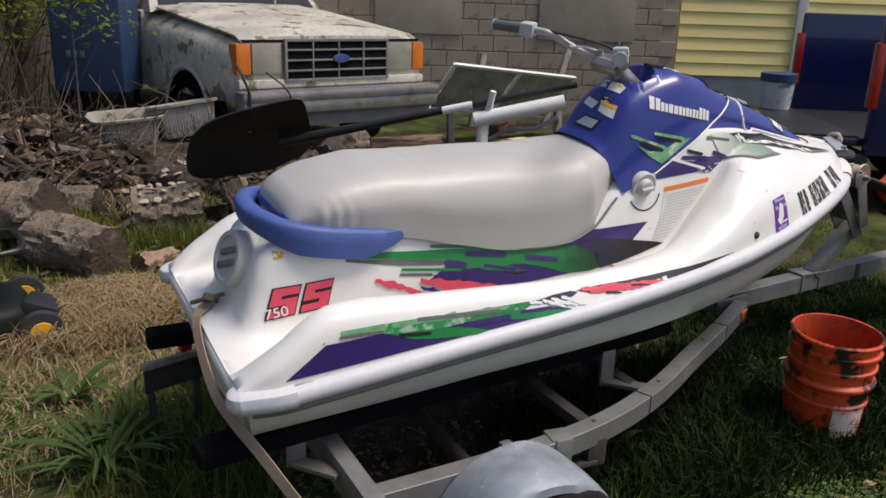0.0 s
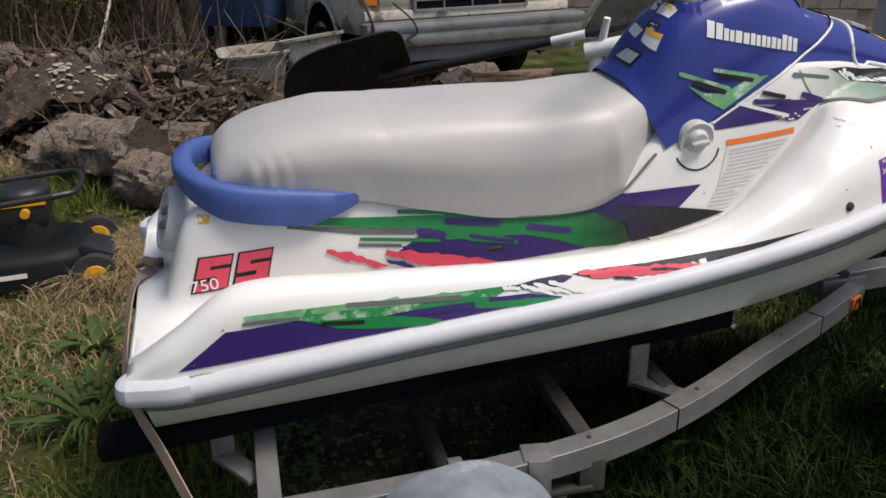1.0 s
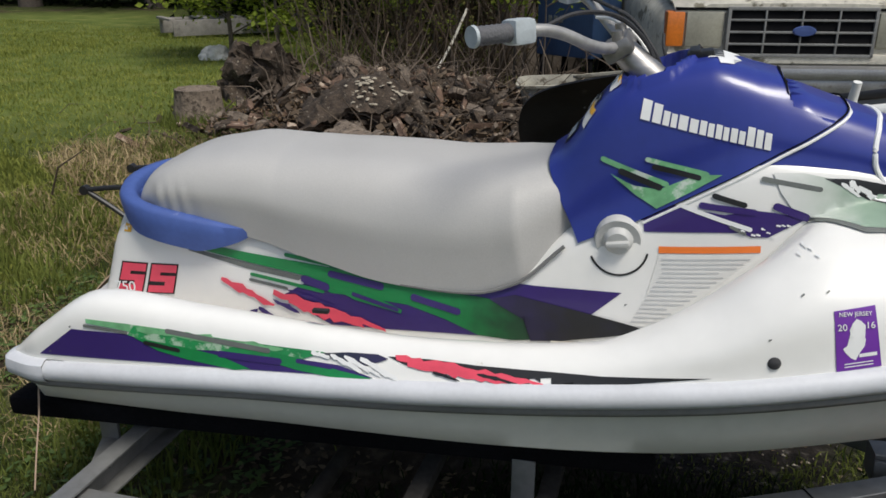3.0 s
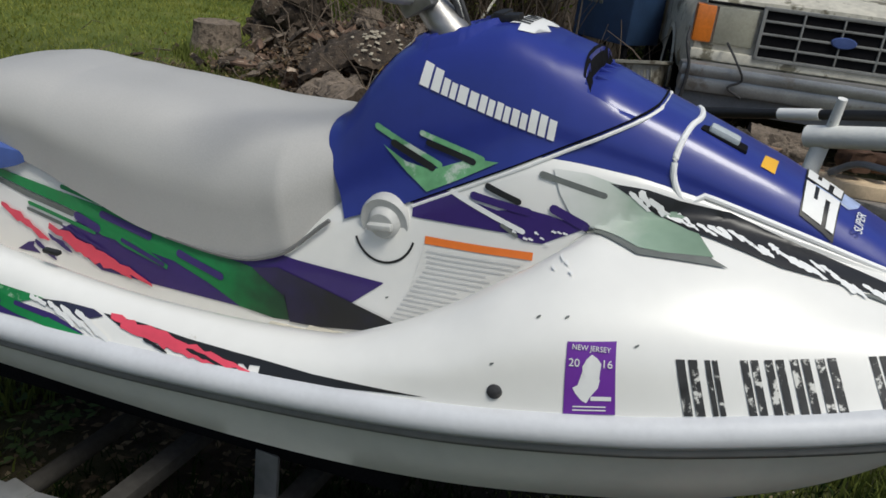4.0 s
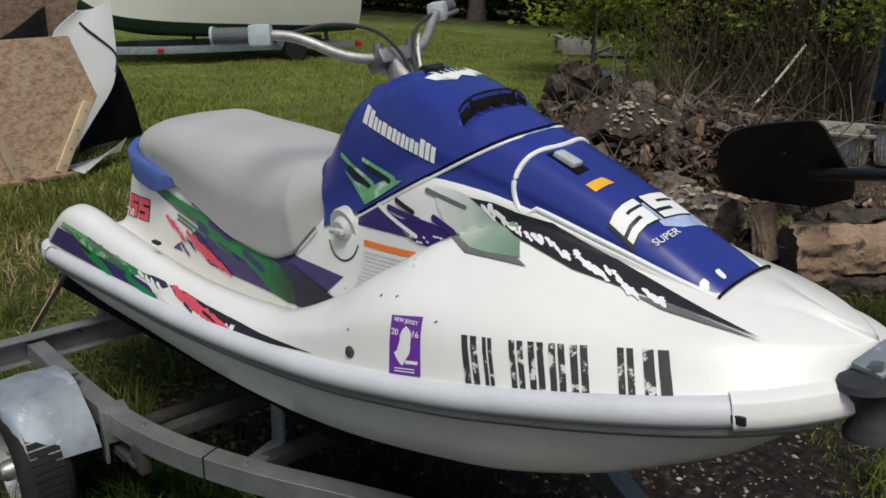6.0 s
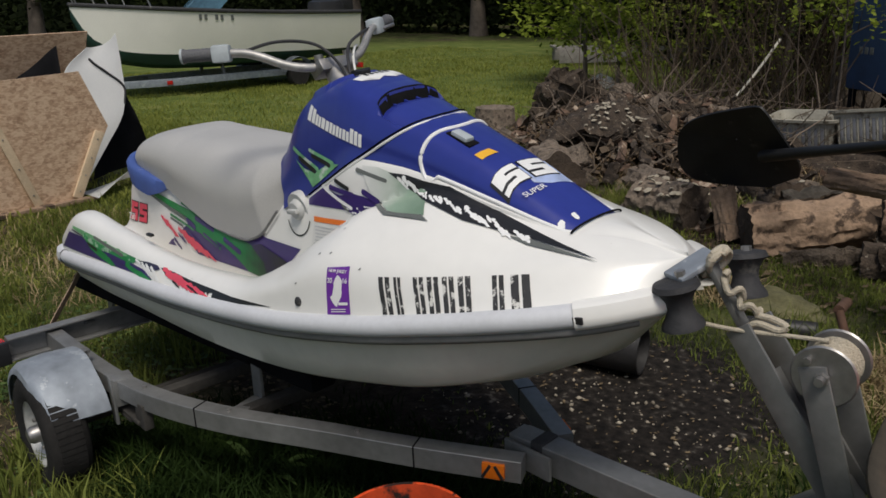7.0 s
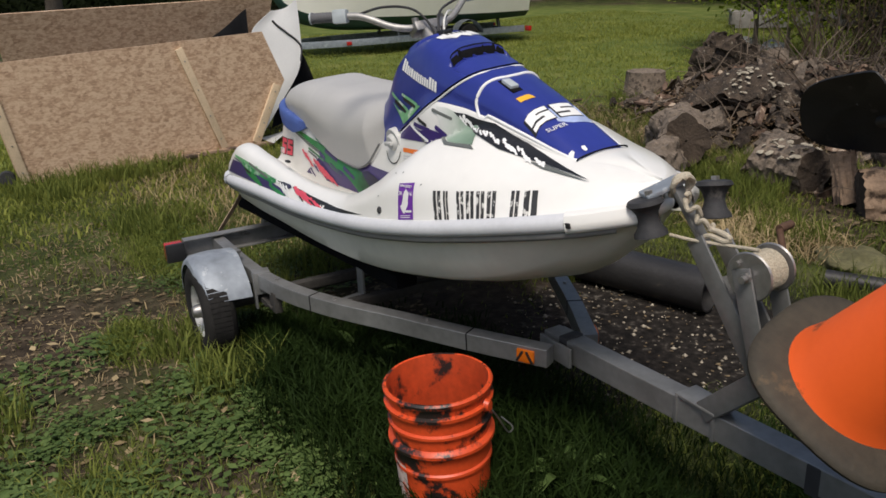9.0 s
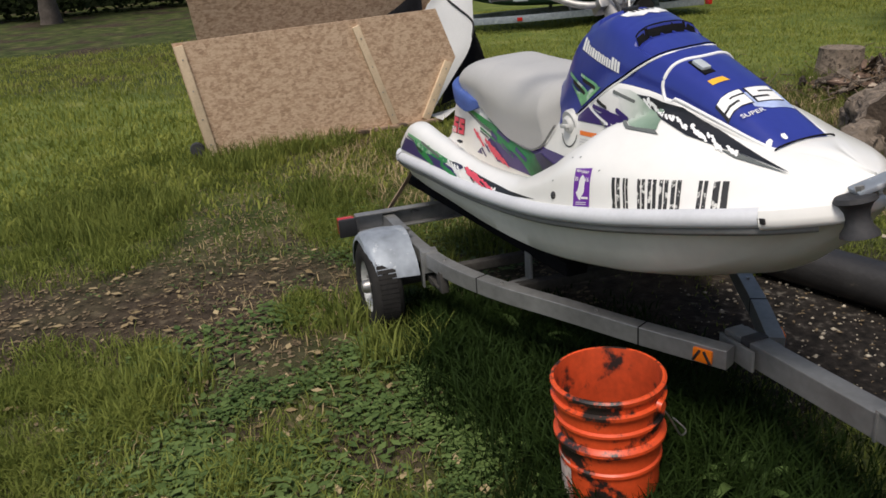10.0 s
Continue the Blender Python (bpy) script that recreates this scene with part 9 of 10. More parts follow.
# deep green uncut grass, with the trailer's shade put into its near-black colour
LUSH_SHADED = island_material("shaded_lush_blade", (0.005, 0.013, 0.002), (0.022, 0.042, 0.0075), 0.75, 0.12)
TURF = island_material("turf_blade", (0.036, 0.060, 0.010), (0.235, 0.265, 0.062), 0.65, 0.3)
# lawn blades are brighter than turf: the far sun is in the colour
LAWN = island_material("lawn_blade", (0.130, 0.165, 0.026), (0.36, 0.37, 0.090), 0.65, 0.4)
HAY = island_material("dry_grass_blade", (0.17, 0.12, 0.058), (0.56, 0.44, 0.25), 0.8, 0.2)
LITTER = island_material("dead_leaf", (0.040, 0.027, 0.016), (0.27, 0.205, 0.125), 0.85)
WEED = island_material("weed_leaf", (0.025, 0.055, 0.014), (0.15, 0.21, 0.065), 0.55, 0.2)


def soft(x, y, cx, cy, rx, ry):
    """Like near(), with a wide ragged edge."""
    d = math.hypot((x - cx) / rx, (y - cy) / ry) + 0.5 * (patchy(x, y, 2.6, 14.0) - 0.5)
    return max(0.0, min(1.0, (1.25 - d) / 0.7)) ** 1.5


# where the uncut, shade-darkened grass grows
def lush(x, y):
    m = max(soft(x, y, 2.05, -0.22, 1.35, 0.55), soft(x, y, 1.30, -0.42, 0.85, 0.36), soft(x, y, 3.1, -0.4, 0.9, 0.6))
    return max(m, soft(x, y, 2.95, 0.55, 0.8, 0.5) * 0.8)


blades("grass_lush_shaded", scatter(46000, 0.0, 4.6, -1.5, 1.5, 1, lambda x, y: lush(x, y) * (1 - 0.9 * near(x, y, 1.45, 0.92, 0.6, 0.45)) * (0.35 + patchy(x, y, 3, 9)), lambda x, y: 0.05 + 0.09 * lush(x, y)), LUSH_SHADED, "deep green uncut grass round a trailer tongue, darkened for shade", 0.0070, 0.75, 2)
# turf over the yard close by
blades("grass_turf", scatter(135000, -3.4, 4.6, -2.4, 2.9, 3, lambda x, y: max(0, (1 - bare(x, y))) ** 1.6 * max(0.16, patchy(x, y, 1.3, 2.0) * 1.9 - 0.42) * (1 - 0.6 * lush(x, y)), lambda x, y: 0.022 + 0.052 * patchy(x, y, 0.9, 6.0) ** 1.5), TURF, "short uneven turf over a bare yard", 0.0066, 0.8, 4)
# tufts and longer grass along panels, wheels and logs
TUFTS = [(-2.6, -1.0, 0.35), (-2.75, -0.4, 0.35), (-2.2, 0.3, 0.35), (-1.5, 0.9, 0.4), (-2.0, 1.6, 0.5), (0.56, -0.80, 0.16), (0.95, -0.72, 0.16), (0.18, -0.42, 0.22), (-0.05, 0.1, 0.3), (0.1, 0.6, 0.28), (0.75, 2.35, 0.22), (1.1, 2.2, 0.2), (1.85, 1.75, 0.24), (2.3, 1.35, 0.28), (2.55, 0.9, 0.25), (0.1, 3.25, 0.3), (-0.3, 3.15, 0.25), (0.6, 3.4, 0.2), (-1.1, 2.9, 0.4), (-1.9, 3.6, 0.5), (-2.6, 4.6, 0.4), (0.4, 2.72, 0.2), (0.05, 2.72, 0.22), (-0.05, 3.05, 0.25), (2.05, -1.05, 0.25), (0.80, -1.62, 0.20), (-1.3, -0.55, 0.3), (-1.6, -1.9, 0.5), (-0.95, 2.3, 0.35), (-0.75, 2.7, 0.3), (0.75, 0.95, 0.22)]
# lit copy of the turf blade; sunlight on these tufts is in its colour
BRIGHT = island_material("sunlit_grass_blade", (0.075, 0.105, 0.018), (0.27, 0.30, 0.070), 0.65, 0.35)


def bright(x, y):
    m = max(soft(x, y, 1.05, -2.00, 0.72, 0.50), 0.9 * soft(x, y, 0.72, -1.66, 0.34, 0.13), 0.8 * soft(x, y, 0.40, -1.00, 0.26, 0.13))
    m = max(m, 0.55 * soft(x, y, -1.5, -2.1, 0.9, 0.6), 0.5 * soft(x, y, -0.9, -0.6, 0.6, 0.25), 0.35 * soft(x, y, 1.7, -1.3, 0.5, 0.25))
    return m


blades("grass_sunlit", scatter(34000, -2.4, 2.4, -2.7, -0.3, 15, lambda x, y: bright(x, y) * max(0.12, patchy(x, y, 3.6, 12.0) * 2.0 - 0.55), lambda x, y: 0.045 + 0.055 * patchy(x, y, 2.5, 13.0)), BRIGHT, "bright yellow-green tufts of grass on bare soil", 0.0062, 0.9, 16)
rng = random.Random(8)
rows = []
for x, y, r in TUFTS:
    for k in range(int(5200 * r * r) + 260):
        a, d = rng.uniform(0, 6.283), r * math.sqrt(rng.random())
        rows.append((x + d * math.cos(a), y + d * math.sin(a), rng.uniform(0.06, 0.17)))
blades("grass_tufts", rows, TURF, "loose tufts of longer grass", 0.0062, 0.6, 9)
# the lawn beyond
blades("grass_lawn", scatter(90000, -13, 0.8, 1.5, 13, 11, lambda x, y: (0.15 + 0.85 * patchy(x, y, 0.55, 3.0)) * (1 - bare(x, y)) * (1 - near(x, y, -0.6, 5.0, 2.0, 2.0)) * min(1, 5.0 / (abs(y) + 1) + 0.2), lambda x, y: 0.035 + 0.035 * patchy(x, y, 0.6, 8.0)), LAWN, "mown lawn with sunlight in its colour", 0.013, 0.9, 12)
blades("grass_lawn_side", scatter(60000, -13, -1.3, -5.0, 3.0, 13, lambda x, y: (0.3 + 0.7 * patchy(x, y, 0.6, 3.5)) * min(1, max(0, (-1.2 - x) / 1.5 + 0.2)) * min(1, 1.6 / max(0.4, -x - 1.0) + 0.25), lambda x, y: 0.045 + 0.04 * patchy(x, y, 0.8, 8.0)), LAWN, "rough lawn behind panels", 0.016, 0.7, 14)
# dry grass and hay
rng = random.Random(21)
rows = []
for x, y, rx, ry, n, h in ((-0.10, 1.58, 0.46, 0.33, 8000, 0.14), (-0.35, 1.15, 0.55, 0.5, 1700, 0.09), (-0.75, 0.75, 0.6, 0.5, 900, 0.08), (-0.45, 0.3, 0.6, 0.4, 650, 0.07), (-1.6, 2.0, 0.9, 0.8, 2200, 0.12), (-2.0, 3.2, 1.0, 0.7, 3000, 0.14), (2.35, 1.6, 0.3, 0.25, 1500, 0.17), (1.0, 2.1, 0.5, 0.3, 1200, 0.12), (-0.3, 3.7, 1.2, 0.6, 2600, 0.14), (-0.6, -0.9, 1.4, 0.7, 1100, 0.05), (1.3, -1.2, 1.3, 0.6, 700, 0.06), (-1.8, 0.2, 1.0, 0.8, 2600, 0.09), (0.5, 5.0, 1.6, 0.6, 2500, 0.18)):
    for k in range(n):
        a, d = rng.uniform(0, 6.283), math.sqrt(rng.random())
        rows.append((x + rx * d * math.cos(a), y + ry * d * math.sin(a), h * rng.uniform(0.35, 1.2)))
blades("dry_grass", rows, HAY, "matted tan dry grass and hay", 0.0055, 1.5, 22, "dry grass")
# raised hay heap behind the stern
bm = bmesh.new()
grid(bm, [[(-0.10 + 0.50 * u, 1.58 + 0.34 * v, lift(-0.10, 1.58) - 0.03 + 0.17 * max(0, 1 - u * u - v * v) + 0.02 * noise.noise(Vector((u * 4, v * 4, 1)))) for u in [-1 + k / 9 for k in range(19)]] for v in [-1 + k / 9 for k in range(19)]], flip=True)
heap = solo("hay_heap", bm, material("matted_hay", (0.46, 0.35, 0.19), 0.95, vary=0.35, size=14, fine=120, bump=0.8), "low heap of tan hay behind the watercraft", "hay", smooth=180)
rng = random.Random(5)
rows = []
for k in range(5200):
    u, v = rng.gauss(0, 0.42), rng.gauss(0, 0.42)
    if u * u + v * v < 1:
        rows.append((-0.10 + 0.50 * u, 1.58 + 0.34 * v, rng.uniform(0.03, 0.07)))
ob = blades("hay_stalks", rows, HAY, "loose stalks on a hay heap", 0.006, 2.2, 6, "hay")
co = np.empty(len(ob.data.vertices) * 3, np.float32)
ob.data.vertices.foreach_get("co", co)
co = co.reshape(-1, 3)
r2 = ((co[:, 0] + 0.10) / 0.50) ** 2 + ((co[:, 1] - 1.58) / 0.34) ** 2
co[:, 2] += 0.16 * np.maximum(0, 1 - r2)
ob.data.vertices.foreach_set("co", co.ravel())


# dead leaves and chips lying on the soil
def litter(name, n, x0, x1, y0, y1, size, seed, mat, label, keep, up=0.008):
    rng = random.Random(seed)
    pts = []
    while len(pts) < n:
        x, y = rng.uniform(x0, x1), rng.uniform(y0, y1)
        if rng.random() < keep(x, y):
            pts.append((x, y, lift(x, y) + rng.uniform(0.003, up)))
    v, f1, f2 = leaves_at(pts, size, seed, 0.0, 1.9)
    v[:, 2] = np.repeat(np.array(pts)[:, 2], 4) + (v[:, 2] - np.repeat(np.array(pts)[:, 2], 4)) * 0.25
    return soup(name, v, np.zeros((0, 4), np.int32), np.concatenate([f1, f2]), mat, label, "leaves")


litter("dead_leaves", 5200, -2.6, 3.0, -2.4, 0.2, 0.030, 31, LITTER, "small dead leaves scattered on soil", lambda x, y: 0.25 + 0.75 * bare(x, y))
litter("dead_leaves_far", 5200, -2.6, 3.2, 2.2, 6.2, 0.055, 32, LITTER, "brown dead leaves under a brush heap", lambda x, y: 0.3 + 0.7 * bare(x, y), 0.03)
litter("wood_chips", 380, 0.7, 2.4, 0.3, 1.7, 0.020, 33, LITTER, "wood chips on black soil", lambda x, y: near(x, y, 1.5, 0.95, 0.75, 0.6))
litter("clover", 20000, -0.6, 3.4, -1.95, -0.35, 0.024, 34, WEED, "low clover and ground ivy in turf", lambda x, y: max(0, patchy(x, y, 4.6, 7.5) * 2.6 - 0.95) * max(0, 1 - bare(x, y)) * (0.35 + 0.65 * near(x, y, 1.45, -1.05, 0.9, 0.5)), 0.035)
litter("ivy_leaves", 2600, 0.2, 2.3, -1.75, -0.5, 0.045, 36, WEED, "broad ground ivy leaves among dead leaves", lambda x, y: max(0, patchy(x, y, 3.1, 17.5) * 2.2 - 0.8), 0.04)
litter("pale_leaves", 260, -0.6, 2.2, -2.2, -0.6, 0.050, 37, HAY, "curled tan dead leaves on turf", lambda x, y: 0.3 + 0.7 * patchy(x, y, 2.0, 3.5), 0.03)
litter("ground_weeds", 3500, -1.4, 0.4, -0.7, 1.2, 0.034, 35, WEED, "low weeds in dry grass", lambda x, y: max(0, patchy(x, y, 2.0, 1.5) * 1.8 - 0.55), 0.04)


def chips():
    """Pale shell chips and pebbles, each a small faceted lump."""
    rng = random.Random(41)
    v, f = [], []
    octa = ((1, 0, 0), (0, 1, 0), (-1, 0, 0), (0, -1, 0), (0, 0, 0.6), (0, 0, -0.6))
    tri = ((0, 1, 4), (1, 2, 4), (2, 3, 4), (3, 0, 4), (1, 0, 5), (2, 1, 5), (3, 2, 5), (0, 3, 5))
    n = 0
    while n < 420:
        x, y = rng.uniform(0.7, 2.5), rng.uniform(0.2, 1.7)
        k = max(near(x, y, 1.5, 0.85, 0.65, 0.5), 0.9 * near(x, y, 1.85, 0.62, 0.40, 0.30))
        if rng.random() > k * (0.3 + patchy(x, y, 5, 2)):
            continue
        s = rng.choice((0.003, 0.004, 0.004, 0.005, 0.006, 0.009, 0.013))
        a = rng.uniform(0, 6.28)
        ca, sa = math.cos(a), math.sin(a)
        sx, sy = s * rng.uniform(0.6, 1.4), s * rng.uniform(0.5, 1.0)
        z = lift(x, y) + s * 0.25
        i = len(v)
        for px, py, pz in octa:
            px, py = px * sx + rng.uniform(-0.2, 0.2) * s, py * sy
            v.append((x + px * ca - py * sa, y + px * sa + py * ca, z + pz * s))
        f += [(i + p, i + q, i + r) for p, q, r in tri]
        n += 1
    return soup("shell_chips", v, np.zeros((0, 4), np.int32), f, island_material("shell_and_pebble", (0.10, 0.08, 0.06), (0.62, 0.55, 0.43), 0.8), "pale shell chips and pebbles on black soil", "pebbles")


chips()


# weeds with long leaves
def weed(x, y, count, length, width, label, seed, rise=0.8):
    rng = random.Random(seed)
    w = thing("weed_plant", label, "plant", Matrix.Translation((x, y, lift(x, y))), "weeds")
    for k in range(count):
        a = 2 * math.pi * k / count + rng.uniform(-0.4, 0.4)
        l = length * rng.uniform(0.6, 1.15)
        up = rise * rng.uniform(0.5, 1.3)
        b = bmesh.new()
        rows = []
        for j in range(7):
            t = j / 6
            r = l * t
            zz = l * up * (t - 0.62 * t * t)
            half = width * math.sin(math.pi * (0.08 + 0.90 * t)) * 0.5
            c = Vector((math.cos(a) * r, math.sin(a) * r, zz))
            s = Vector((-math.sin(a), math.cos(a), 0)) * half
            rows.append([c - s + Vector((0, 0, half * 0.5)), c, c + s + Vector((0, 0, half * 0.5))])
        grid(b, rows)
        ob = part("leaf", b, WEED, w, smooth=80)
    return w


weed(-0.24, 0.36, 46, 0.27, 0.019, "bushy green weed with long narrow leaves", 3, 1.1)
weed(-0.12, 0.46, 26, 0.22, 0.017, "bushy green weed with long narrow leaves", 4, 1.3)
weed(1.17, -0.30, 11, 0.17, 0.032, "broad-leaved green weed in tall grass", 5, 1.2)
weed(2.15, -0.10, 9, 0.17, 0.034, "broad-leaved green weed in tall grass", 6, 1.4)
weed(0.72, 3.25, 10, 0.22, 0.04, "green weed among rotten logs", 7, 1.0)
weed(-2.05, 1.45, 12, 0.20, 0.035, "green weed in rough grass", 8, 1.0)
weed(0.45, 0.75, 9, 0.16, 0.05, "broad-leaved weed under a trailer", 9, 0.8)
weed(-0.30, 0.85, 10, 0.20, 0.04, "green weed beside dry hay", 10, 1.0)


# ---------------------------------------------------------------- trees and woods
LEAF_LIGHT = island_material("fresh_spring_leaf", (0.085, 0.135, 0.014), (0.34, 0.40, 0.060), 0.6, 0.45)
# far wood leaves: the wood's shade is put into this dark green
LEAF_DARK = island_material("shaded_wood_leaf", (0.008, 0.014, 0.004), (0.035, 0.050, 0.012), 0.7, 0.2)
LEAF_MID = island_material("woodland_leaf", (0.022, 0.038, 0.008), (0.085, 0.115, 0.028), 0.65, 0.3)


def tree(name, label, x, y, r, h, seed, leaf, limbs=9, leaf_n=1500, leaf_size=0.09, crown_from=0.45, spread=1.4, lean=(0, 0), group="trees"):
    rng = random.Random(seed)
    base = Vector((x, y, lift(x, y) - 0.05))
    t = thing(name, label, "tree", Matrix.Translation(base), group)
    line = [Vector((lean[0] * q * q + 0.25 * r * math.sin(q * 9 + seed), lean[1] * q * q + 0.25 * r * math.cos(q * 7 + seed), h * q)) for q in (k / 14 for k in range(15))]
    rad = [r * (1.45 if k == 0 else 1.15 if k == 1 else 1.0) * (1 - 0.88 * k / 14) for k in range(15)]
    b = bmesh.new()
    tube(b, smooth_line(line, 3), [rad[min(14, k // 3)] + (rad[min(14, k // 3 + 1)] - rad[min(14, k // 3)]) * (k % 3) / 3 for k in range(43)], 14)
    rough_up(b, r * 0.16, 5, seed)
    part("trunk", b, TREE_BARK, t, smooth=60)
    pts = []
    for k in range(limbs):
        q = crown_from + (0.97 - crown_from) * (k + 0.5) / limbs
        p = line[int(q * 14)]
        a = k * 2.4 + rng.uniform(-0.4, 0.4)
        l = spread * rng.uniform(0.6, 1.1) * (1.15 - 0.6 * q)
        e = p + Vector((math.cos(a) * l, math.sin(a) * l, l * rng.uniform(0.05, 0.5)))
        m = (p + e) / 2 + Vector((0, 0, 0.10 * l))
        path = smooth_line([p, m, e], 5)
        b = bmesh.new()
        r0 = max(0.008, rad[int(q * 14)] * 0.42)
        tube(b, path, [r0 * (1 - 0.85 * j / (len(path) - 1)) for j in range(len(path))], 6)
        part("limb", b, TREE_BARK, t)
        for j in range(leaf_n // limbs):
            s = path[min(len(path) - 1, int(rng.uniform(0.25, 1.0) * len(path)))]
            g = 0.16 * spread
            pts.append(s + Vector((rng.gauss(0, g), rng.gauss(0, g), rng.gauss(0, g * 0.45))))
    v, f1, f2 = leaves_at([tuple(p) for p in pts], leaf_size, seed + 1)
    ob = soup("crown", v, np.zeros((0, 4), np.int32), np.concatenate([f1, f2]), leaf, "", "")
    ob.parent = t
    tagged(ob, "", kind="stuff")
    return t


tree("yard_tree", "old tree with a thick brown trunk behind a brush heap", -0.62, 8.25, 0.24, 8, 1, LEAF_MID, 10, 2200, 0.11, 0.35, 2.2)
tree("yard_tree", "old tree with a leaning trunk beside another", -0.10, 8.45, 0.21, 8, 2, LEAF_MID, 10, 2000, 0.11, 0.35, 2.2, (0.7, 0))
tree("yard_tree", "slim bare-stemmed tree behind a brush heap", -1.62, 8.50, 0.05, 5.5, 3, LEAF_MID, 9, 1200, 0.10, 0.30, 1.6, (-0.5, 0))
tree("yard_tree", "slim leaning tree behind a brush heap", -1.20, 7.75, 0.045, 4.5, 4, LEAF_MID, 9, 1200, 0.09, 0.22, 1.3, (0.9, 0.2))
tree("yard_tree", "slim dark tree at the edge of a wood", -2.55, 10.2, 0.07, 6, 5, LEAF_MID, 9, 1400, 0.11, 0.20, 1.6)
tree("sapling", "young tree with fresh light green leaves by a lawn", -4.55, 8.45, 0.035, 2.7, 6, LEAF_LIGHT, 16, 4200, 0.085, 0.14, 1.15, group="saplings")
tree("sapling", "young tree with fresh light green leaves by a lawn", -3.55, 7.9, 0.028, 2.2, 7, LEAF_LIGHT, 12, 1900, 0.075, 0.18, 0.95, group="saplings")
tree("sapling", "small leafy shrub in front of dark trunks", -1.75, 7.45, 0.020, 1.7, 8, LEAF_LIGHT, 10, 800, 0.065, 0.35, 0.8, group="saplings")
tree("sapling", "small leafy shrub beside a brush heap", -0.30, 6.9, 0.018, 1.75, 9, LEAF_LIGHT, 9, 520, 0.065, 0.45, 0.9, group="saplings")
tree("sapling", "thin leafy shoot in front of a pickup truck", 0.16, 5.95, 0.014, 1.75, 10, LEAF_LIGHT, 8, 520, 0.060, 0.60, 0.85, group="saplings")
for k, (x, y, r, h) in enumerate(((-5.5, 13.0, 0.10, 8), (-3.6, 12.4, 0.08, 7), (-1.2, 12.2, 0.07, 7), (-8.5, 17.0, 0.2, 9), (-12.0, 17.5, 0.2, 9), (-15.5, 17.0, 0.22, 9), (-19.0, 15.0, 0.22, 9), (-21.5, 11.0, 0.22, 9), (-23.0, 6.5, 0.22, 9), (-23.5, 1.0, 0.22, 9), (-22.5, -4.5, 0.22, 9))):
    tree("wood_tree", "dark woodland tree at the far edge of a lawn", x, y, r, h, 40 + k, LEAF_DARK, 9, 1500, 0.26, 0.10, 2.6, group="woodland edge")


def undergrowth():
    """Dark bushes that close the view beyond the lawn."""
    rng = random.Random(71)
    pts = []
    for k in range(42000):
        u = rng.random()
        if u < 0.30:
            x, y = rng.uniform(-7.5, 1.5), rng.uniform(11.5, 14.0)
        elif u < 0.62:
            x, y = rng.uniform(-24, -6), rng.uniform(17.0, 20.0)
        else:
            a = rng.uniform(-0.9, 1.25)
            x, y = -26 + rng.uniform(-1.5, 1.2) + 3 * (1 - math.cos(a)), 4 + 15 * math.sin(a)
        top = 2.2 + 1.6 * patchy(x, y, 0.5, 5.0)
        pts.append((x, y, top * rng.random() ** 0.8))
    v, f1, f2 = leaves_at(pts, 0.24, 72)
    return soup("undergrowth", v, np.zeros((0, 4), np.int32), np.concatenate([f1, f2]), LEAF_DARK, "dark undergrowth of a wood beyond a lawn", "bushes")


undergrowth()
# added plain sheet behind the trees, coloured as the wood's deep shade
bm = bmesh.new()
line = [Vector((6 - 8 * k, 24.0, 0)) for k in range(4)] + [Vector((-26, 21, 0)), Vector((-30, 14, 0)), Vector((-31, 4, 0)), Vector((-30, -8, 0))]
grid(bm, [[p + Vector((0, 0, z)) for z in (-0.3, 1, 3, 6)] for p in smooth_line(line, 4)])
solo("backdrop_wood", bm, material("deep_wood_shade", (0.012, 0.016, 0.008), 1.0, vary=0.6, size=1.2, fine=7, bump=0, spec=0.0), "plain dark sheet coloured as the shaded depth of a wood", "woods", kind="structure")


# bare twigs tangled in front of the trunks
def twigs():
    rng = random.Random(81)
    b = bmesh.new()
    for k in range(150):
        x, y = rng.uniform(-2.6, 0.6), rng.uniform(5.6, 8.2)
        p = Vector((x, y, lift(x, y)))
        d = Vector((rng.uniform(-0.6, 0.6), rng.uniform(-0.5, 0.5), rng.uniform(0.4, 1.2)))
        l = rng.uniform(0.5, 1.5)
        q = p + d.normalized() * l
        bend = Vector((rng.uniform(-0.12, 0.12), rng.uniform(-0.12, 0.12), 0))
        tube(b, smooth_line([p, (p + q) / 2 + bend, q], 3), [0.008, 0.007, 0.006, 0.005, 0.004, 0.003, 0.002], 4)
    return solo("brush_twigs", b, DIRT_STICKS, "bare upright twigs in front of tree trunks", "brush", kind="stuff")


twigs()

# rubbish of the brush heap: splinters of bark and wood, dead leaves, fine sticks
def heap_height(x, y):
    return 0.44 * max(0, 1 - ((x + 0.85) / 1.75) ** 2) * max(0, 1 - ((y - 4.75) / 1.15) ** 2) ** 0.7


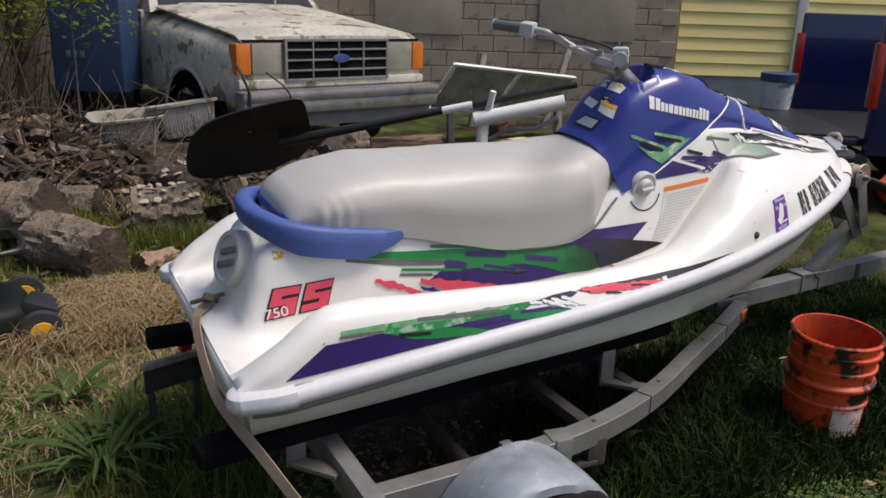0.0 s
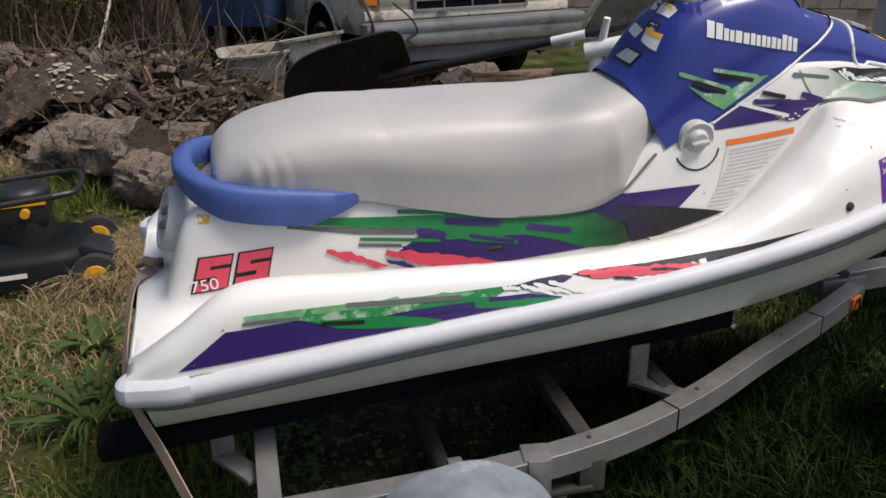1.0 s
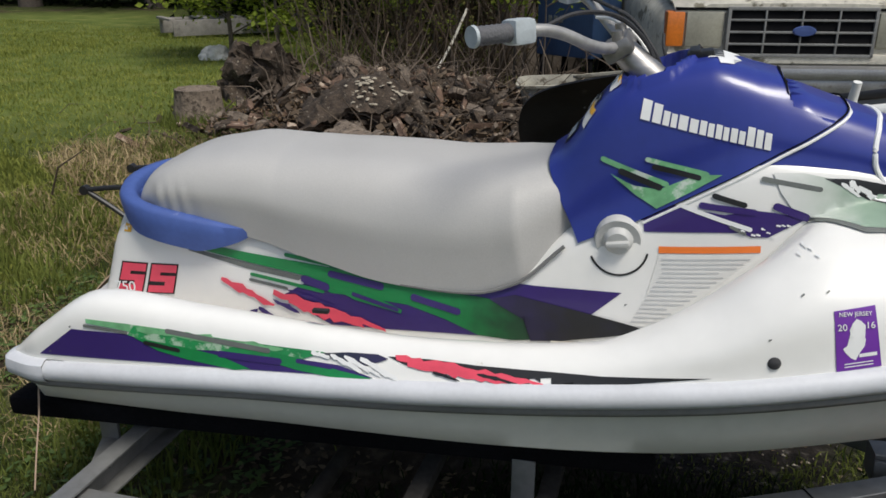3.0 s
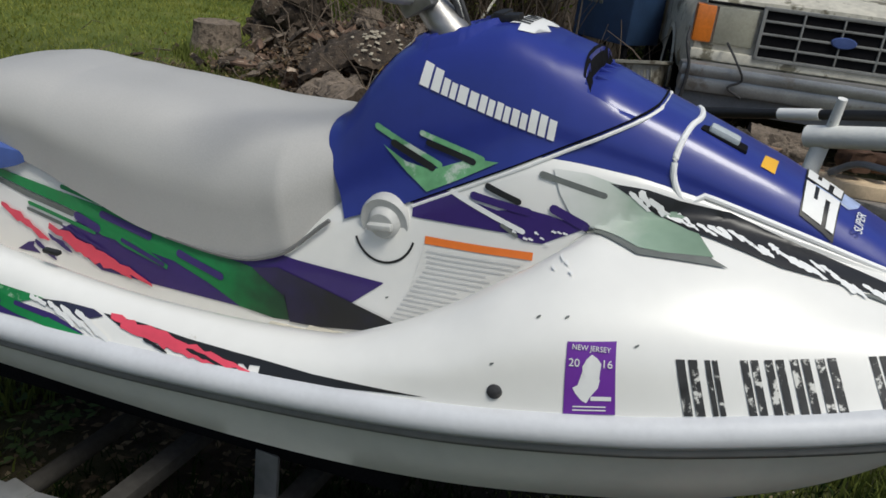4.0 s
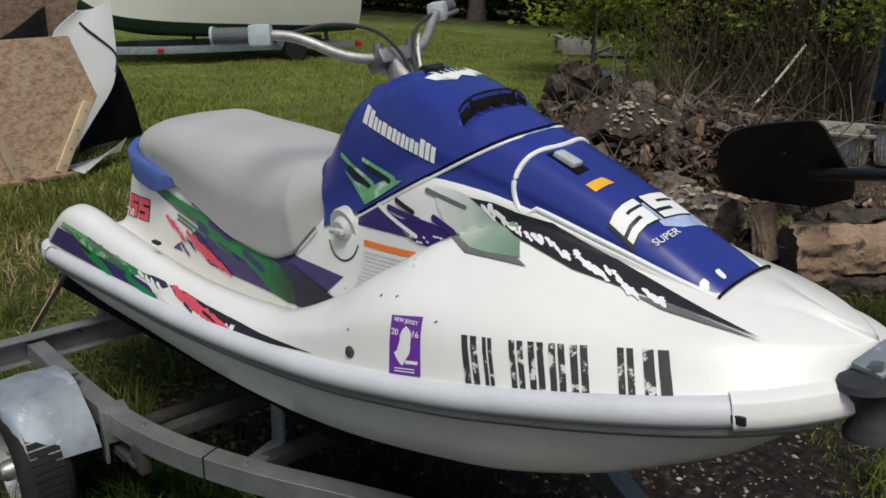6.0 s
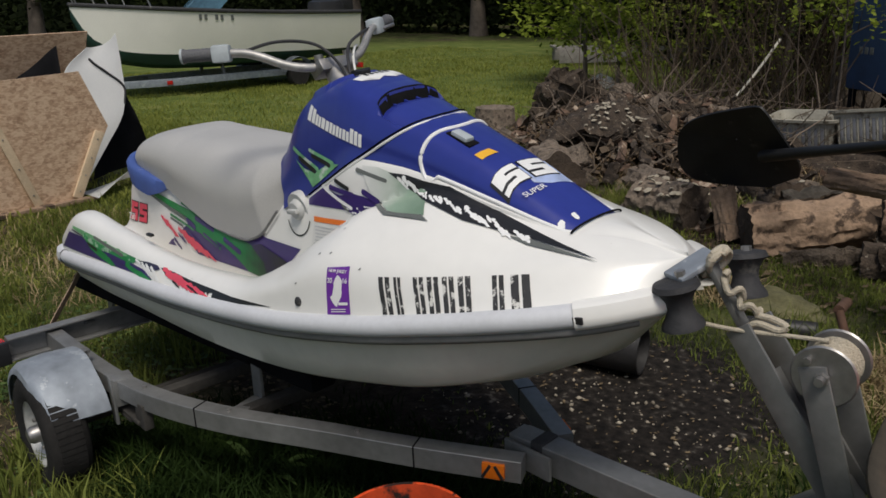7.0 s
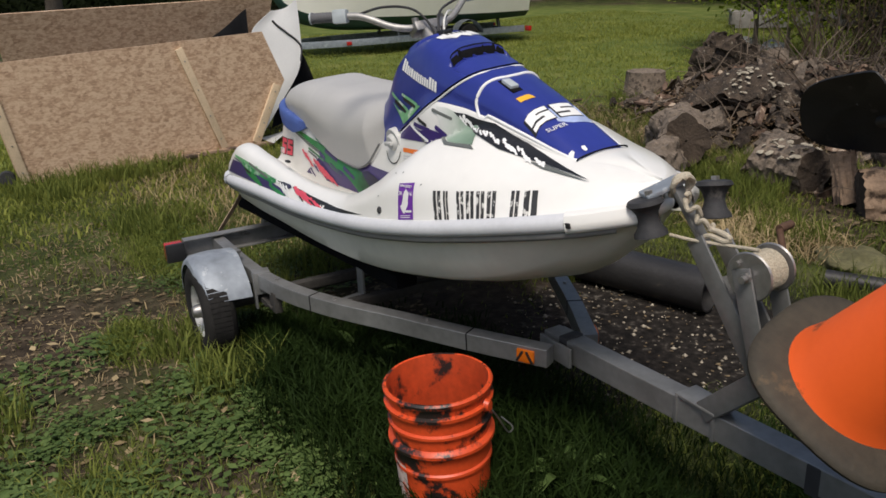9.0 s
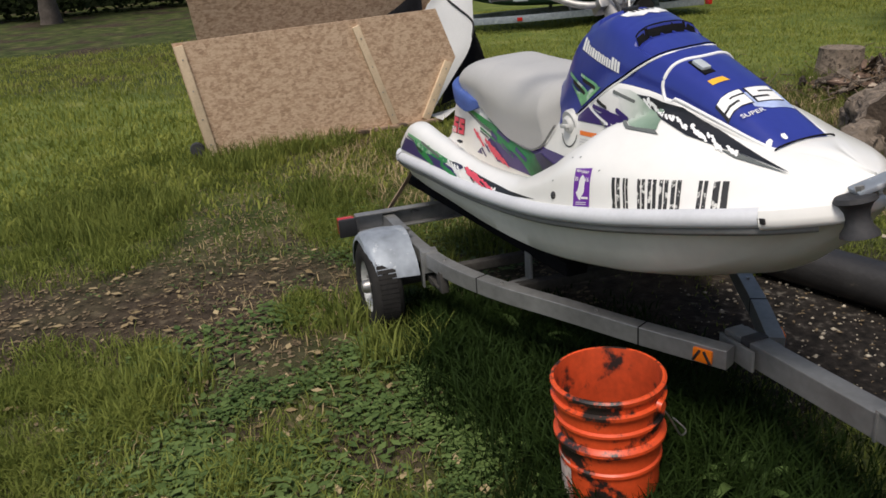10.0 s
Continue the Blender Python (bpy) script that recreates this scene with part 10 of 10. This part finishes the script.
def heap_rubbish():
    rng = random.Random(91)
    mats = (BARK, BARK_PALE, BARK_RED, island_material("splintered_wood", (0.028, 0.020, 0.014), (0.185, 0.14, 0.10), 0.95))
    for which, (name, label, count) in enumerate((("bark_litter", "dark broken bark over a brush heap", 560), ("wood_splinters", "grey wood splinters over a brush heap", 240), ("torn_wood", "reddish torn wood over a brush heap", 240), ("chip_litter", "pale and dark chips over a brush heap", 900))):
        b = bmesh.new()
        for k in range(count):
            if k % 5:
                x, y = rng.gauss(-0.75, 0.72), rng.gauss(4.55, 0.55)
            else:
                x, y = rng.uniform(-0.3, 1.6), rng.uniform(2.95, 4.3)
            l = rng.uniform(0.05, 0.22) * (1.0, 1.2, 1.1, 0.5)[which]
            w, t = l * rng.uniform(0.18, 0.5), rng.uniform(0.006, 0.02)
            m = pose(x, y, lift(x, y) + heap_height(x, y) * rng.uniform(0.5, 1.12) + 0.02, rng.uniform(-50, 50), rng.uniform(-55, 35), rng.uniform(0, 360))
            low = [b.verts.new(m @ Vector((u * l * rng.uniform(0.7, 1.2), v * w * rng.uniform(0.5, 1.3), -t))) for u, v in ((-0.5, -0.5), (0.1, -0.6), (0.5, -0.4), (0.55, 0.4), (-0.1, 0.55), (-0.5, 0.3))]
            top = [b.verts.new(p.co + m.to_3x3() @ Vector((rng.uniform(-0.01, 0.01), 0, t * rng.uniform(1.2, 3.0)))) for p in low]
            b.faces.new(top)
            b.faces.new(low[::-1])
            for i in range(6):
                b.faces.new((low[i], low[(i + 1) % 6], top[(i + 1) % 6], top[i]))
        solo(name, b, mats[which], label, "debris", kind="stuff", smooth=0)
    b = bmesh.new()
    for k in range(420):
        x, y = rng.gauss(-0.8, 0.9), rng.gauss(4.9, 0.75)
        a, tilt, n_ = rng.uniform(0, 6.28), rng.uniform(-0.2, 0.9), rng.uniform(0.15, 0.7)
        p = Vector((x, y, lift(x, y) + heap_height(x, y) * rng.uniform(0.6, 1.1)))
        d = Vector((math.cos(a) * math.cos(tilt), math.sin(a) * math.cos(tilt), math.sin(tilt))) * n_
        mid = p + d * 0.5 + Vector((rng.uniform(-0.05, 0.05), rng.uniform(-0.05, 0.05), rng.uniform(-0.03, 0.06)))
        r = rng.uniform(0.002, 0.008)
        tube(b, [p, mid, p + d], [r, r * 0.8, r * 0.4], 5, False)
    solo("dead_sticks", b, island_material("grey_brown_stick", (0.030, 0.022, 0.016), (0.24, 0.19, 0.145), 0.95), "dead sticks jutting from a brush heap", "brush", kind="stuff")
    pts = []
    for k in range(9000):
        x, y = rng.gauss(-0.7, 0.95), rng.gauss(4.6, 0.8)
        pts.append((x, y, lift(x, y) + heap_height(x, y) * rng.uniform(0.7, 1.05) + 0.02))
    v, f1, f2 = leaves_at(pts, 0.030, 93)
    soup("leaf_litter", v, np.zeros((0, 4), np.int32), np.concatenate([f1, f2]), island_material("dead_leaf_litter", (0.028, 0.018, 0.011), (0.20, 0.135, 0.080), 0.95), "dead brown leaves over a brush heap", "leaves")


heap_rubbish()


# thicket of dead stems and small leaves round the trunks
def thicket():
    rng = random.Random(97)
    b = bmesh.new()
    for k in range(330):
        x, y = rng.uniform(-2.5, -0.3), rng.uniform(6.2, 9.6)
        p = Vector((x, y, lift(x, y)))
        lean, l = rng.uniform(-0.9, 0.9), rng.uniform(0.8, 3.2)
        q = p + Vector((lean * l * 0.6, rng.uniform(-0.3, 0.3) * l, l * 0.8))
        bend = Vector((rng.uniform(-0.25, 0.25), rng.uniform(-0.2, 0.2), rng.uniform(-0.1, 0.3)))
        r = rng.uniform(0.003, 0.010)
        tube(b, smooth_line([p, (p + q) / 2 + bend, q], 4), [r * (1 - 0.09 * j) for j in range(9)], 4, False)
    solo("thicket_stems", b, island_material("brown_thicket_stem", (0.020, 0.014, 0.009), (0.120, 0.088, 0.060), 0.95), "tangle of brown stems round tree trunks", "brush", kind="stuff")
    pts = []
    for k in range(9500):
        x, y = rng.uniform(-2.8, -0.4), rng.uniform(6.4, 9.8)
        if patchy(x, y, 1.1, 4.0) < rng.random() * 0.9:
            continue
        pts.append((x, y, 2.6 * rng.random() ** 1.3))
    v, f1, f2 = leaves_at(pts, 0.055, 98)
    soup("thicket_leaves", v, np.zeros((0, 4), np.int32), np.concatenate([f1, f2]), island_material("olive_brown_leaf", (0.026, 0.026, 0.009), (0.150, 0.145, 0.045), 0.8, 0.3), "small olive and brown leaves of a thicket", "bushes")


thicket()

# ---------------------------------------------------------------- blocks of the wall
bm = bmesh.new()
box(bm, (0.392, 0.03, 0.192), None, 0.006, 1)
block_mesh = finish("block", bm, BLOCK, 30)
for row in range(12):
    for col in range(12):
        along = -0.22 - 0.4 * col - (0.2 if row % 2 else 0)
        ob = new("block", block_mesh)
        ob.parent = block_wall
        ob.matrix_world = wall_pose(along) @ Matrix.Translation((0, 0.012, 0.10 + 0.2 * row))
